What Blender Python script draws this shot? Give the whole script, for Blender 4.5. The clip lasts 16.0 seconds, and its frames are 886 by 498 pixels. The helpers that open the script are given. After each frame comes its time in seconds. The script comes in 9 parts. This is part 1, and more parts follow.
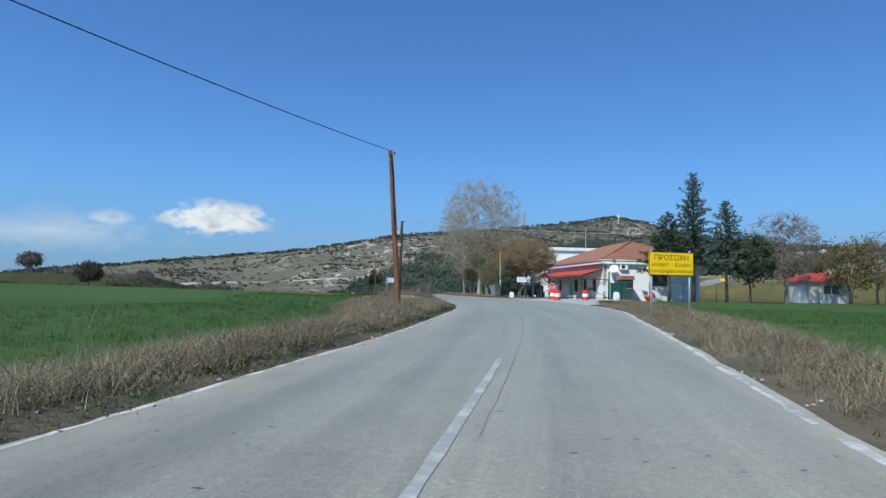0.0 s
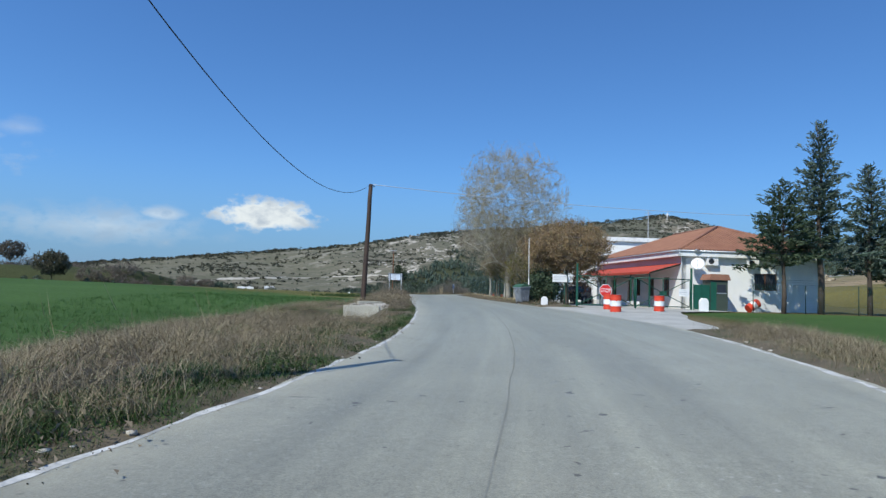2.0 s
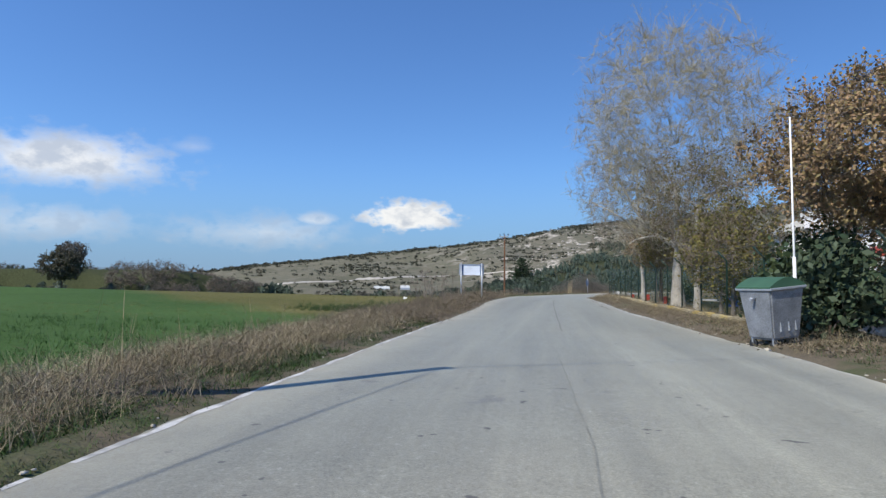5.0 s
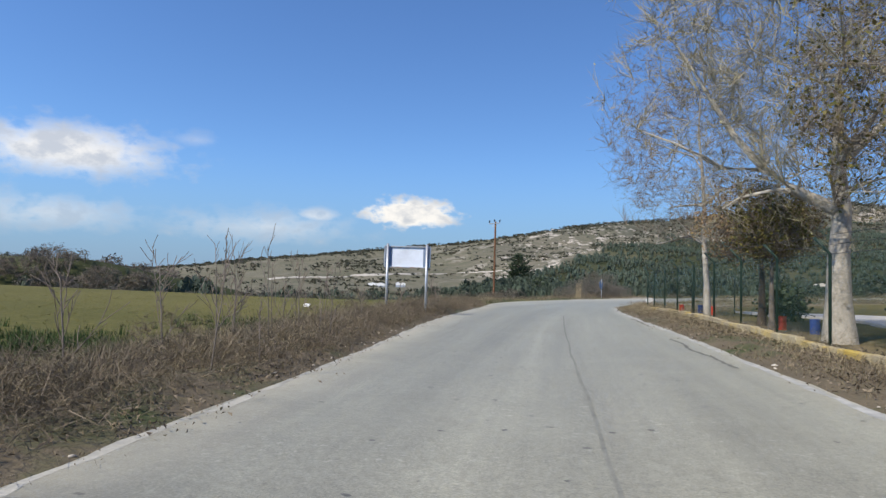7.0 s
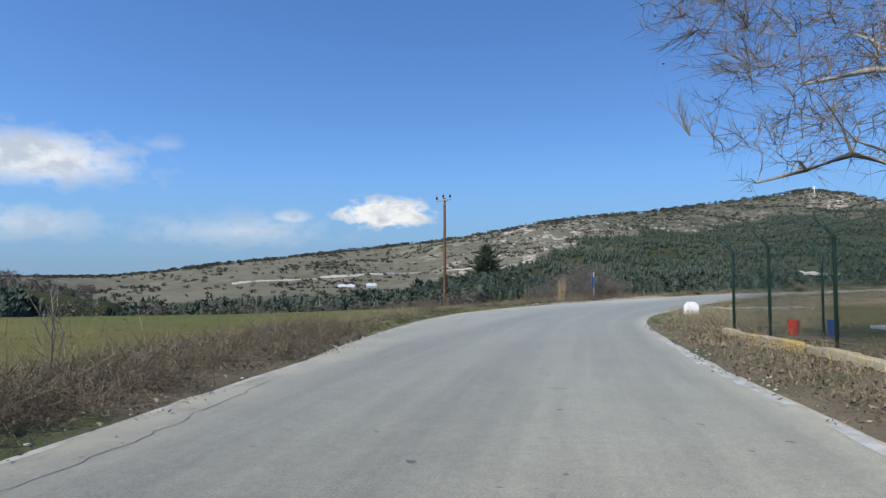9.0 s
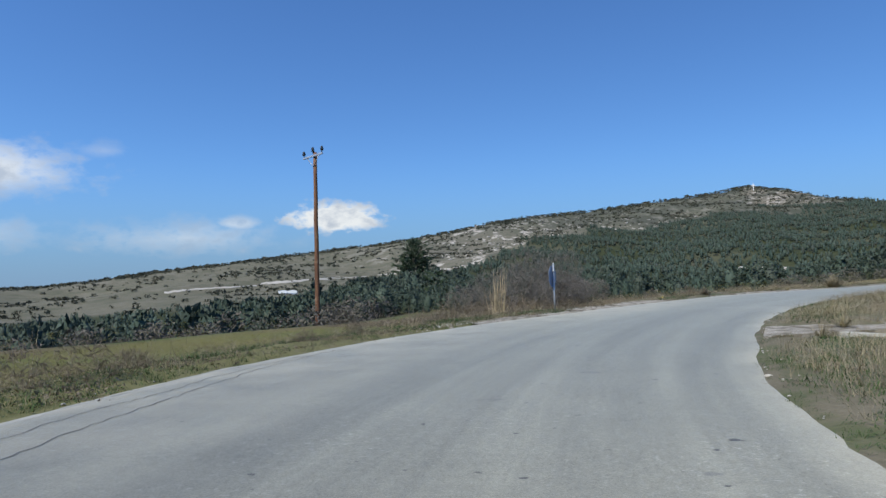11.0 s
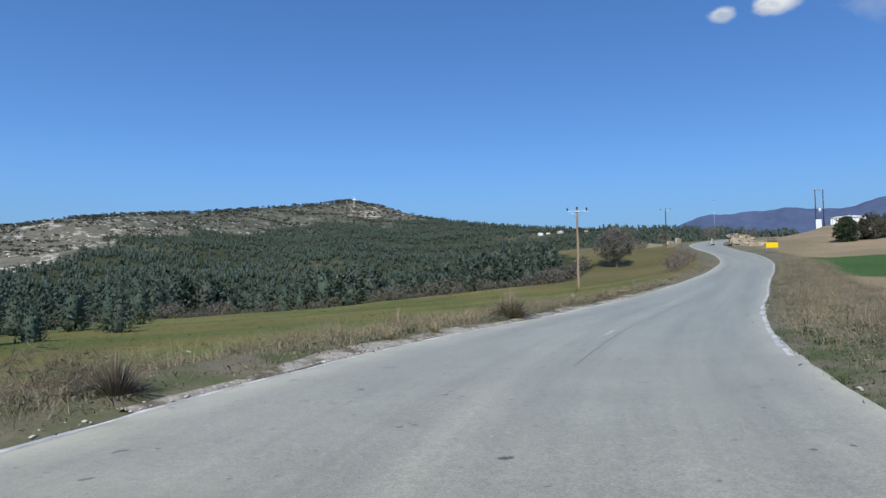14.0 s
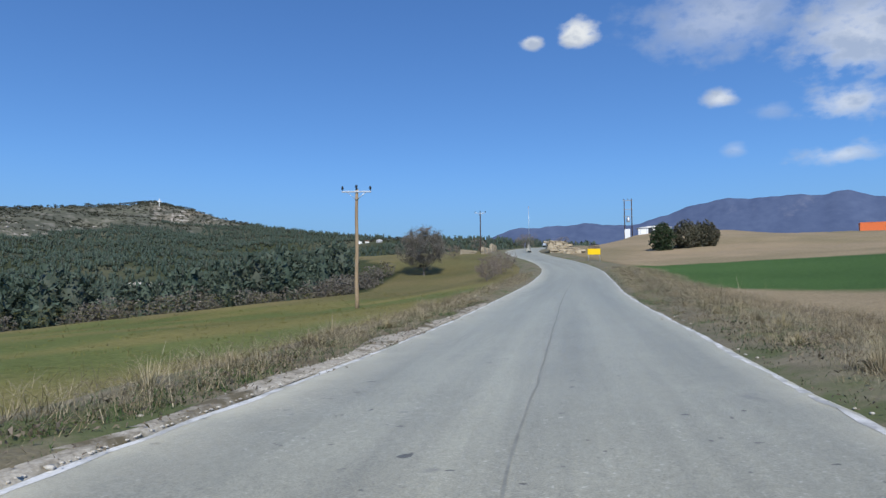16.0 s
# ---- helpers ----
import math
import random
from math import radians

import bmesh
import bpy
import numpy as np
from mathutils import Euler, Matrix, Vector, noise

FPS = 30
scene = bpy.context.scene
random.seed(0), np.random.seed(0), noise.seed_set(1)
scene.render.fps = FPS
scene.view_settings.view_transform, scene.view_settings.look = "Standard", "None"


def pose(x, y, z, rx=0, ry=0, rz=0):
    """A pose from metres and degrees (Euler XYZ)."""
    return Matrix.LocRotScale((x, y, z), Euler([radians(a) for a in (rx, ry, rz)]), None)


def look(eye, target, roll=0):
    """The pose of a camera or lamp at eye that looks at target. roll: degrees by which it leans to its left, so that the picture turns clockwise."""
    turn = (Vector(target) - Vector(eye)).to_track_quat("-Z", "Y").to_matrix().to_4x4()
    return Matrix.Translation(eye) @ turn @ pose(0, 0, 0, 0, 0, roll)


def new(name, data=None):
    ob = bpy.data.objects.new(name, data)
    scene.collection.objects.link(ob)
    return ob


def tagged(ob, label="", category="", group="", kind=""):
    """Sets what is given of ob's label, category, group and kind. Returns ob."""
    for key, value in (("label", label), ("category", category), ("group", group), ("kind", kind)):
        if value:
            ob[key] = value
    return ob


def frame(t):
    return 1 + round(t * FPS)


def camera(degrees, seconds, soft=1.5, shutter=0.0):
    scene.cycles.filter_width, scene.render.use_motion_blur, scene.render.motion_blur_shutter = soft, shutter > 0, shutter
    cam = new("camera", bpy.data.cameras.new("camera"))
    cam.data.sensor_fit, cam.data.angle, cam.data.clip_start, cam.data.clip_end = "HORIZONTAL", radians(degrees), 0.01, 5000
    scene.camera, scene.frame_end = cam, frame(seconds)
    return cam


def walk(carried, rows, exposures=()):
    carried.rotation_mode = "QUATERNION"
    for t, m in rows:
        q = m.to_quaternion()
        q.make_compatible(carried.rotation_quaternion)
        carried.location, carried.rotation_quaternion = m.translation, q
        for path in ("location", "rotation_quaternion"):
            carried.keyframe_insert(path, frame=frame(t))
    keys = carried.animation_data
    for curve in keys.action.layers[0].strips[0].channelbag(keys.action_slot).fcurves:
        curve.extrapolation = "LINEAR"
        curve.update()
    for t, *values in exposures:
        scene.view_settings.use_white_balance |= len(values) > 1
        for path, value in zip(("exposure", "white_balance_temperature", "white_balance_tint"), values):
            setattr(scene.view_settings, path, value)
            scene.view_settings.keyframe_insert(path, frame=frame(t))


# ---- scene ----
# ---------------------------------------------------------------- camera
def aim(x, y, z, yaw, pitch, roll):
    """Camera pose from its place and yaw (to the left of +y), pitch (up) and roll, in degrees."""
    a, b = radians(yaw), radians(pitch)
    way = Vector((-math.sin(a) * math.cos(b), math.cos(a) * math.cos(b), math.sin(b)))
    return look((x, y, z), Vector((x, y, z)) + way, roll)


EXPOSURE = 0.06
cam = camera(66.89, 16.0, soft=1.4)
PATH = [
    (0, 0.000, 0.000, 1.300, 0.43, 3.86, 0.99),
    (0.5, 0.818, 5.382, 1.408, 1.07, 3.94, 0.80),
    (1, 1.553, 10.697, 1.525, 1.89, 3.87, 0.80),
    (1.5, 2.204, 15.871, 1.672, 2.85, 3.64, 1.13),
    (2, 2.736, 21.084, 1.785, 4.17, 3.58, 1.75),
    (2.5, 3.093, 26.361, 1.878, 5.82, 3.42, 1.99),
    (3, 3.307, 31.780, 1.934, 7.63, 3.24, 1.66),
    (3.5, 3.386, 37.331, 1.979, 9.84, 3.74, 2.00),
    (4, 3.192, 42.979, 2.039, 11.98, 3.20, 1.80),
    (4.5, 2.894, 48.391, 2.135, 14.17, 3.12, 1.35),
    (5, 2.369, 53.683, 2.236, 16.25, 3.04, 0.45),
    (5.5, 1.694, 58.889, 2.305, 17.61, 2.95, 0.20),
    (6, 0.947, 64.041, 2.337, 17.98, 2.87, 0.24),
    (6.5, 0.214, 69.172, 2.351, 17.37, 2.78, 0.61),
    (7, -0.439, 74.308, 2.371, 16.32, 2.87, 1.60),
    (7.5, -1.018, 79.467, 2.409, 15.89, 2.95, 0.82),
    (8, -1.642, 84.691, 2.428, 15.66, 3.15, 0.08),
    (8.5, -2.221, 89.893, 2.458, 15.19, 2.88, -0.46),
    (9, -2.667, 94.979, 2.540, 14.23, 2.78, -0.17),
    (9.5, -3.025, 100.005, 2.585, 13.32, 2.68, -0.12),
    (10, -3.308, 105.028, 2.568, 12.61, 2.58, -0.24),
    (10.5, -3.523, 110.101, 2.511, 11.76, 2.48, -0.70),
    (11, -3.629, 115.254, 2.449, 10.03, 2.96, -1.58),
    (11.5, -3.513, 120.515, 2.396, 7.14, 2.91, -1.99),
    (12, -3.025, 125.827, 2.370, 2.28, 2.89, -2.16),
    (12.5, -1.988, 131.120, 2.371, -3.55, 2.79, -1.87),
    (13, -0.413, 136.269, 2.422, -9.77, 2.84, -1.54),
    (13.5, 1.767, 141.230, 2.502, -16.32, 3.37, -0.43),
    (14, 4.468, 145.993, 2.593, -22.58, 2.78, -0.66),
    (14.5, 7.653, 150.467, 2.646, -27.92, 2.98, -0.87),
    (15, 11.164, 154.620, 2.692, -32.32, 3.30, -1.09),
    (15.5, 14.782, 158.557, 2.737, -35.57, 3.46, -0.88),
    (16, 18.572, 162.241, 2.780, -37.82, 3.39, -0.55),
]
walk(cam, [(t, aim(*r)) for t, *r in PATH], [(t, EXPOSURE + e, k, g) for t, e, k, g in ((0.0, 0.0, 6450, 3), (3.5, 0.02, 6600, 5), (4.5, 0.1, 6750, 8), (7.0, 0.2, 7300, 10), (8.5, 0.16, 7000, 9), (11.0, 0.0, 6600, 7), (16.0, 0.0, 6650, 7))])
# ---------------------------------------------------------------- sky and sun
SUN_FROM, SUN_UP = 211.6, 43.0      # degrees clockwise from +y, degrees above the horizon
world = bpy.data.worlds.new("sky")
scene.world = world
world.use_nodes = True
WN, WL = world.node_tree.nodes, world.node_tree.links


def wnode(kind, **values):
    n = WN.new(kind)
    for k, v in values.items():
        setattr(n, k, v)
    return n


def wmath(op, a, b=None, c=None):
    n = wnode("ShaderNodeMath", operation=op)
    for i, v in enumerate((a, b, c)):
        if v is None:
            continue
        if isinstance(v, (int, float)):
            n.inputs[i].default_value = v
        else:
            WL.new(v, n.inputs[i])
    return n.outputs[0]


def wsmooth(v, lo, hi):
    n = wnode("ShaderNodeMapRange", interpolation_type="SMOOTHSTEP")
    n.inputs[1].default_value, n.inputs[2].default_value = lo, hi
    WL.new(v, n.inputs[0])
    return n.outputs[0]


sky = wnode("ShaderNodeTexSky", sky_type="NISHITA")
sky.sun_disc = False
sky.sun_elevation, sky.sun_rotation = radians(SUN_UP), radians(SUN_FROM)
sky.air_density, sky.dust_density, sky.ozone_density = 1.0, 0.0, 6.0
coord = wnode("ShaderNodeTexCoord").outputs["Generated"]
xyz = wnode("ShaderNodeSeparateXYZ")
WL.new(coord, xyz.inputs[0])


def sky_noise(scale, detail, rough, stretch):
    m = wnode("ShaderNodeMapping")
    m.inputs["Scale"].default_value = (scale, scale, scale * stretch)
    WL.new(coord, m.inputs[0])
    n = wnode("ShaderNodeTexNoise")
    n.inputs["Scale"].default_value, n.inputs["Detail"].default_value, n.inputs["Roughness"].default_value = 1.0, detail, rough
    WL.new(m.outputs[0], n.inputs[0])
    return n.outputs["Fac"]


lumps, wisps = sky_noise(26, 6, 0.55, 1.6), sky_noise(9, 5, 0.6, 3.0)
azimuth = wmath("ARCTAN2", xyz.outputs[0], xyz.outputs[1])
height = wmath("ARCSINE", xyz.outputs[2])
# clouds: azimuth, elevation, half width, half height (degrees), thickness, softness, roughness of the outline
CLOUDS = [(-19.4, 5.75, 4.6, 1.65, 0.95, 0.35, 1.0), (-46.0, 9.0, 10.0, 2.7, 0.85, 0.8, 0.9),
          (-31.0, 4.2, 9.5, 2.0, 0.5, 1.1, 1.2), (-27.0, 5.4, 2.2, 0.8, 0.5, 0.7, 0.9),
          (-47.0, 4.4, 8.0, 1.9, 0.5, 1.1, 1.2), (-37.0, 10.8, 2.6, 0.8, 0.28, 1.2, 1.4),
          (45.7, 20.2, 1.3, 0.8, 0.75, 0.7, 0.9), (49.6, 20.7, 2.0, 1.4, 0.9, 0.6, 1.0),
          (61.0, 20.6, 8.5, 4.0, 0.42, 0.9, 1.0), (70.5, 18.0, 6.0, 4.8, 0.62, 0.85, 1.2),
          (69.5, 13.3, 4.0, 1.8, 0.65, 0.9, 1.2), (60.7, 14.6, 1.7, 0.9, 0.75, 0.8, 1.0),
          (61.6, 10.6, 1.2, 0.8, 0.3, 1.0, 1.2), (69.0, 9.6, 3.6, 1.1, 0.6, 0.9, 1.2),
          (64.4, 13.3, 1.8, 0.9, 0.25, 1.0, 1.2)]
cover, lit = None, None
for az, el, wide, high, thick, soft, rough in CLOUDS:
    u = wmath("DIVIDE", wmath("SUBTRACT", azimuth, radians(az)), radians(wide))
    v = wmath("DIVIDE", wmath("SUBTRACT", height, radians(el)), radians(high))
    below = wmath("MULTIPLY", wmath("MINIMUM", v, 0.0), 0.55)          # flatter undersides
    far = wmath("SQRT", wmath("ADD", wmath("MULTIPLY", u, u), wmath("ADD", wmath("MULTIPLY", v, v), wmath("MULTIPLY", below, below))))
    edge = wmath("ADD", far, wmath("MULTIPLY", wmath("SUBTRACT", wmath("ADD", wmath("MULTIPLY", lumps, 0.7), wmath("MULTIPLY", wisps, 0.3)), 0.5), rough * 2.2))
    mask = wmath("MULTIPLY", wsmooth(edge, 1.0, 1.0 - soft), thick)
    cover = mask if cover is None else wmath("MAXIMUM", cover, mask)
white = wnode("ShaderNodeMix", data_type="RGBA")
white.inputs["A"].default_value, white.inputs["B"].default_value = (5.2, 5.7, 6.6, 1), (8.3, 8.5, 8.8, 1)
WL.new(wsmooth(lumps, 0.35, 0.6), white.inputs["Factor"])
mixed = wnode("ShaderNodeMix", data_type="RGBA")
WL.new(cover, mixed.inputs["Factor"])
tint = wnode("ShaderNodeMix", data_type="RGBA", blend_type="MULTIPLY")
tint.inputs["Factor"].default_value = 1.0
tint.inputs["B"].default_value = (0.71, 0.97, 1.3, 1)
WL.new(sky.outputs[0], tint.inputs["A"])
haze = wnode("ShaderNodeMix", data_type="RGBA")
haze.inputs["B"].default_value = (1.6, 2.8, 5.0, 1)
WL.new(wmath("MULTIPLY", wsmooth(height, radians(11.0), radians(-1.0)), 0.85), haze.inputs["Factor"])
# air is a little brighter towards the sun's side of the sky
aside = wnode("ShaderNodeVectorMath", operation="DOT_PRODUCT")
aside.inputs[1].default_value = (math.sin(radians(SUN_FROM)) * math.cos(radians(SUN_UP)), math.cos(radians(SUN_FROM)) * math.cos(radians(SUN_UP)), math.sin(radians(SUN_UP)))
WL.new(coord, aside.inputs[0])
glow = wmath("MINIMUM", wmath("MULTIPLY_ADD", aside.outputs["Value"], 0.5, 1.18), 1.3)
bright = wnode("ShaderNodeVectorMath", operation="SCALE")
WL.new(tint.outputs["Result"], bright.inputs[0])
WL.new(glow, bright.inputs["Scale"])
WL.new(bright.outputs[0], haze.inputs["A"])
WL.new(haze.outputs["Result"], mixed.inputs["A"])
WL.new(white.outputs["Result"], mixed.inputs["B"])
back = WN["Background"]
back.inputs["Strength"].default_value = 0.098
WL.new(mixed.outputs["Result"], back.inputs["Color"])

sun_data = bpy.data.lights.new("sun", "SUN")
sun_data.energy, sun_data.angle, sun_data.color = 4.3, radians(0.53), (1.0, 0.955, 0.89)
sun = new("sun", sun_data)
a, b = radians(SUN_FROM), radians(SUN_UP)
sun.matrix_world = look(Vector((math.sin(a) * math.cos(b), math.cos(a) * math.cos(b), math.sin(b))) * 400, (0, 0, 0))

# ---------------------------------------------------------------- materials
def ramp(nt, fac, lo, hi):
    n = nt.nodes.new("ShaderNodeMapRange")
    n.inputs[1].default_value, n.inputs[2].default_value = lo, hi
    nt.links.new(fac, n.inputs[0])
    return n.outputs[0]


def mixc(nt, fac, a, b, blend="MIX"):
    n = nt.nodes.new("ShaderNodeMix")
    n.data_type, n.blend_type = "RGBA", blend
    for sock, v in ((n.inputs["Factor"], fac), (n.inputs["A"], a), (n.inputs["B"], b)):
        if isinstance(v, tuple):
            sock.default_value = (*v, 1)
        elif isinstance(v, (int, float)):
            sock.default_value = v
        else:
            nt.links.new(v, sock)
    return n.outputs["Result"]


def noise_of(nt, vec, scale, detail=4, rough=0.6, stretch=None):
    if stretch:
        m = nt.nodes.new("ShaderNodeMapping")
        m.inputs["Scale"].default_value = stretch
        nt.links.new(vec, m.inputs[0])
        vec = m.outputs[0]
    n = nt.nodes.new("ShaderNodeTexNoise")
    n.inputs["Scale"].default_value, n.inputs["Detail"].default_value, n.inputs["Roughness"].default_value = scale, detail, rough
    nt.links.new(vec, n.inputs["Vector"])
    return n.outputs["Fac"]


def material(name):
    m = bpy.data.materials.new(name)
    m.use_nodes = True
    return m, m.node_tree, m.node_tree.nodes["Principled BSDF"]


def surface(name, low, high, scale=2.0, fine=40.0, rough=0.8, bump=0.3, depth=0.01, metal=0.0, stain=None, stain_scale=0.6,
            stain_at=(0.58, 0.72), random=0.0, stretch=None, spec=0.35):
    """Two colours mixed by a coarse and a fine noise at world size, with relief; stain: a third colour in patches."""
    m, nt, bsdf = material(name)
    pos = nt.nodes.new("ShaderNodeNewGeometry").outputs["Position"]
    coarse, grain = noise_of(nt, pos, scale, 4, 0.6, stretch), noise_of(nt, pos, fine, 3, 0.6, stretch)
    both = nt.nodes.new("ShaderNodeMath")
    both.operation = "MULTIPLY_ADD"
    both.inputs[1].default_value = 0.5
    nt.links.new(coarse, both.inputs[0])
    half = nt.nodes.new("ShaderNodeMath")
    half.operation = "MULTIPLY"
    half.inputs[1].default_value = 0.5
    nt.links.new(grain, half.inputs[0])
    nt.links.new(half.outputs[0], both.inputs[2])
    col = mixc(nt, ramp(nt, both.outputs[0], 0.33, 0.67), low, high)
    if stain:
        col = mixc(nt, ramp(nt, noise_of(nt, pos, stain_scale, 6, 0.65), *stain_at), col, stain)
    if random:
        info = nt.nodes.new("ShaderNodeObjectInfo").outputs["Random"]
        col = mixc(nt, ramp(nt, info, 0.0, 1.0 / random), col, tuple(min(1, c * 1.6) for c in high))
    nt.links.new(col, bsdf.inputs["Base Color"])
    bsdf.inputs["Roughness"].default_value, bsdf.inputs["Metallic"].default_value = rough, metal
    bsdf.inputs["Specular IOR Level"].default_value = spec
    if bump:
        b = nt.nodes.new("ShaderNodeBump")
        b.inputs["Strength"].default_value, b.inputs["Distance"].default_value = bump, depth
        nt.links.new(both.outputs[0], b.inputs["Height"])
        nt.links.new(b.outputs[0], bsdf.inputs["Normal"])
    return m


def leafy(name, colours, rough=0.7, translucent=0.0):
    """Leaves and blades: each loose piece takes its own tone."""
    m, nt, bsdf = material(name)
    rnd = nt.nodes.new("ShaderNodeNewGeometry").outputs["Random Per Island"]
    cr = nt.nodes.new("ShaderNodeValToRGB")
    while len(cr.color_ramp.elements) < len(colours):
        cr.color_ramp.elements.new(0.5)
    for i, c in enumerate(colours):
        cr.color_ramp.elements[i].position = i / max(1, len(colours) - 1)
        cr.color_ramp.elements[i].color = (*c, 1)
    nt.links.new(rnd, cr.inputs[0])
    pos = nt.nodes.new("ShaderNodeNewGeometry").outputs["Position"]
    big = ramp(nt, noise_of(nt, pos, 0.35, 3), 0.3, 0.7)
    nt.links.new(mixc(nt, big, mixc(nt, 1.0, cr.outputs[0], (0.72, 0.72, 0.72), "MULTIPLY"), cr.outputs[0]), bsdf.inputs["Base Color"])
    bsdf.inputs["Roughness"].default_value = rough
    bsdf.inputs["Specular IOR Level"].default_value = 0.2
    return m


def land_material():
    """Fields, soil and hill slopes: the land-use colour of the sheet, broken up by clods, growth and grain."""
    m, nt, bsdf = material("land")
    pos = nt.nodes.new("ShaderNodeNewGeometry").outputs["Position"]
    att = nt.nodes.new("ShaderNodeAttribute")
    att.attribute_name = "land"
    rock_att = nt.nodes.new("ShaderNodeAttribute")
    rock_att.attribute_name = "rock"
    col = att.outputs["Color"]
    patches = ramp(nt, noise_of(nt, pos, 0.05, 5, 0.6), 0.35, 0.65)
    col = mixc(nt, patches, mixc(nt, 1.0, col, (0.78, 0.8, 0.72), "MULTIPLY"), mixc(nt, 1.0, col, (1.18, 1.12, 1.1), "MULTIPLY"))
    grain = noise_of(nt, pos, 5.0, 6, 0.75)
    col = mixc(nt, ramp(nt, grain, 0.32, 0.68), mixc(nt, 1.0, col, (0.62, 0.64, 0.6), "MULTIPLY"), mixc(nt, 1.0, col, (1.3, 1.28, 1.25), "MULTIPLY"))
    # pale limestone outcrops on the slopes
    out = noise_of(nt, pos, 0.034, 7, 0.7, (1.0, 0.32, 1.2))
    k = nt.nodes.new("ShaderNodeMath")
    k.operation = "MULTIPLY"
    nt.links.new(ramp(nt, out, 0.55, 0.6), k.inputs[0])
    nt.links.new(rock_att.outputs["Fac"], k.inputs[1])
    col = mixc(nt, k.outputs[0], col, (0.49, 0.445, 0.375))
    nt.links.new(col, bsdf.inputs["Base Color"])
    bsdf.inputs["Roughness"].default_value, bsdf.inputs["Specular IOR Level"].default_value = 0.95, 0.1
    b = nt.nodes.new("ShaderNodeBump")
    b.inputs["Strength"].default_value, b.inputs["Distance"].default_value = 0.6, 0.08
    nt.links.new(grain, b.inputs["Height"])
    nt.links.new(b.outputs[0], bsdf.inputs["Normal"])
    return m


def asphalt_material():
    """Sun-bleached asphalt: u runs along the road, v across it, both in metres; rim is 1 at the edges and 0 inside."""
    m, nt, bsdf = material("asphalt")
    uv = nt.nodes.new("ShaderNodeUVMap").outputs[0]
    pos = nt.nodes.new("ShaderNodeNewGeometry").outputs["Position"]

    def times(a, b):
        n = nt.nodes.new("ShaderNodeMath")
        n.operation = "MULTIPLY"
        for sock, v in zip(n.inputs, (a, b)):
            if isinstance(v, (int, float)):
                sock.default_value = v
            else:
                nt.links.new(v, sock)
        return n.outputs[0]

    def scaled(c, k):
        return mixc(nt, 1.0, c, k, "MULTIPLY")

    stone, mid = noise_of(nt, pos, 55, 3, 0.7), noise_of(nt, pos, 0.9, 5, 0.6)
    grit = noise_of(nt, pos, 13, 4, 0.75)
    lanes = noise_of(nt, uv, 1.0, 5, 0.6, (0.035, 0.9, 1.0))
    scuff = noise_of(nt, uv, 1.0, 6, 0.7, (0.12, 5.5, 1.0))
    col = mixc(nt, ramp(nt, stone, 0.3, 0.7), (0.168, 0.169, 0.14), (0.312, 0.314, 0.262))
    col = mixc(nt, ramp(nt, grit, 0.34, 0.66), scaled(col, (0.86, 0.86, 0.865)), scaled(col, (1.09, 1.09, 1.08)))
    col = mixc(nt, ramp(nt, lanes, 0.35, 0.68), scaled(col, (0.8, 0.8, 0.81)), scaled(col, (1.1, 1.095, 1.08)))
    col = mixc(nt, ramp(nt, scuff, 0.4, 0.7), scaled(col, (0.93, 0.93, 0.935)), scaled(col, (1.06, 1.06, 1.05)))
    col = mixc(nt, ramp(nt, mid, 0.3, 0.7), scaled(col, (0.87, 0.87, 0.87)), col)
    # pale worn flakes, dark pits and oil spots
    flakes = times(ramp(nt, noise_of(nt, pos, 15.0, 3, 0.6), 0.62, 0.67), ramp(nt, noise_of(nt, pos, 0.35, 3, 0.6), 0.42, 0.62))
    col = mixc(nt, times(flakes, 0.32), col, (0.5, 0.5, 0.455))
    col = mixc(nt, ramp(nt, noise_of(nt, pos, 5.5, 2, 0.4), 0.72, 0.75), col, (0.07, 0.07, 0.065))
    col = mixc(nt, times(ramp(nt, noise_of(nt, pos, 1.7, 2, 0.5), 0.715, 0.75), 0.6), col, (0.12, 0.12, 0.115))
    # dust, in patches and blown up against the edges
    col = mixc(nt, times(ramp(nt, noise_of(nt, pos, 0.11, 4, 0.6), 0.6, 0.78), 0.4), col, (0.38, 0.345, 0.27))
    rim = nt.nodes.new("ShaderNodeAttribute")
    rim.attribute_name = "rim"
    col = mixc(nt, times(rim.outputs["Fac"], ramp(nt, noise_of(nt, pos, 0.8, 5, 0.65), 0.25, 0.6)), col, (0.42, 0.395, 0.305))
    nt.links.new(col, bsdf.inputs["Base Color"])
    bsdf.inputs["Roughness"].default_value, bsdf.inputs["Specular IOR Level"].default_value = 0.6, 0.32
    bsdf.inputs["Diffuse Roughness"].default_value = 1.0
    bsdf.inputs["Sheen Weight"].default_value, bsdf.inputs["Sheen Roughness"].default_value = 0.22, 0.22
    bsdf.inputs["Sheen Tint"].default_value = (1.0, 0.94, 0.82, 1)
    b = nt.nodes.new("ShaderNodeBump")
    b.inputs["Strength"].default_value, b.inputs["Distance"].default_value = 0.5, 0.006
    nt.links.new(stone, b.inputs["Height"])
    nt.links.new(b.outputs[0], bsdf.inputs["Normal"])
    return m


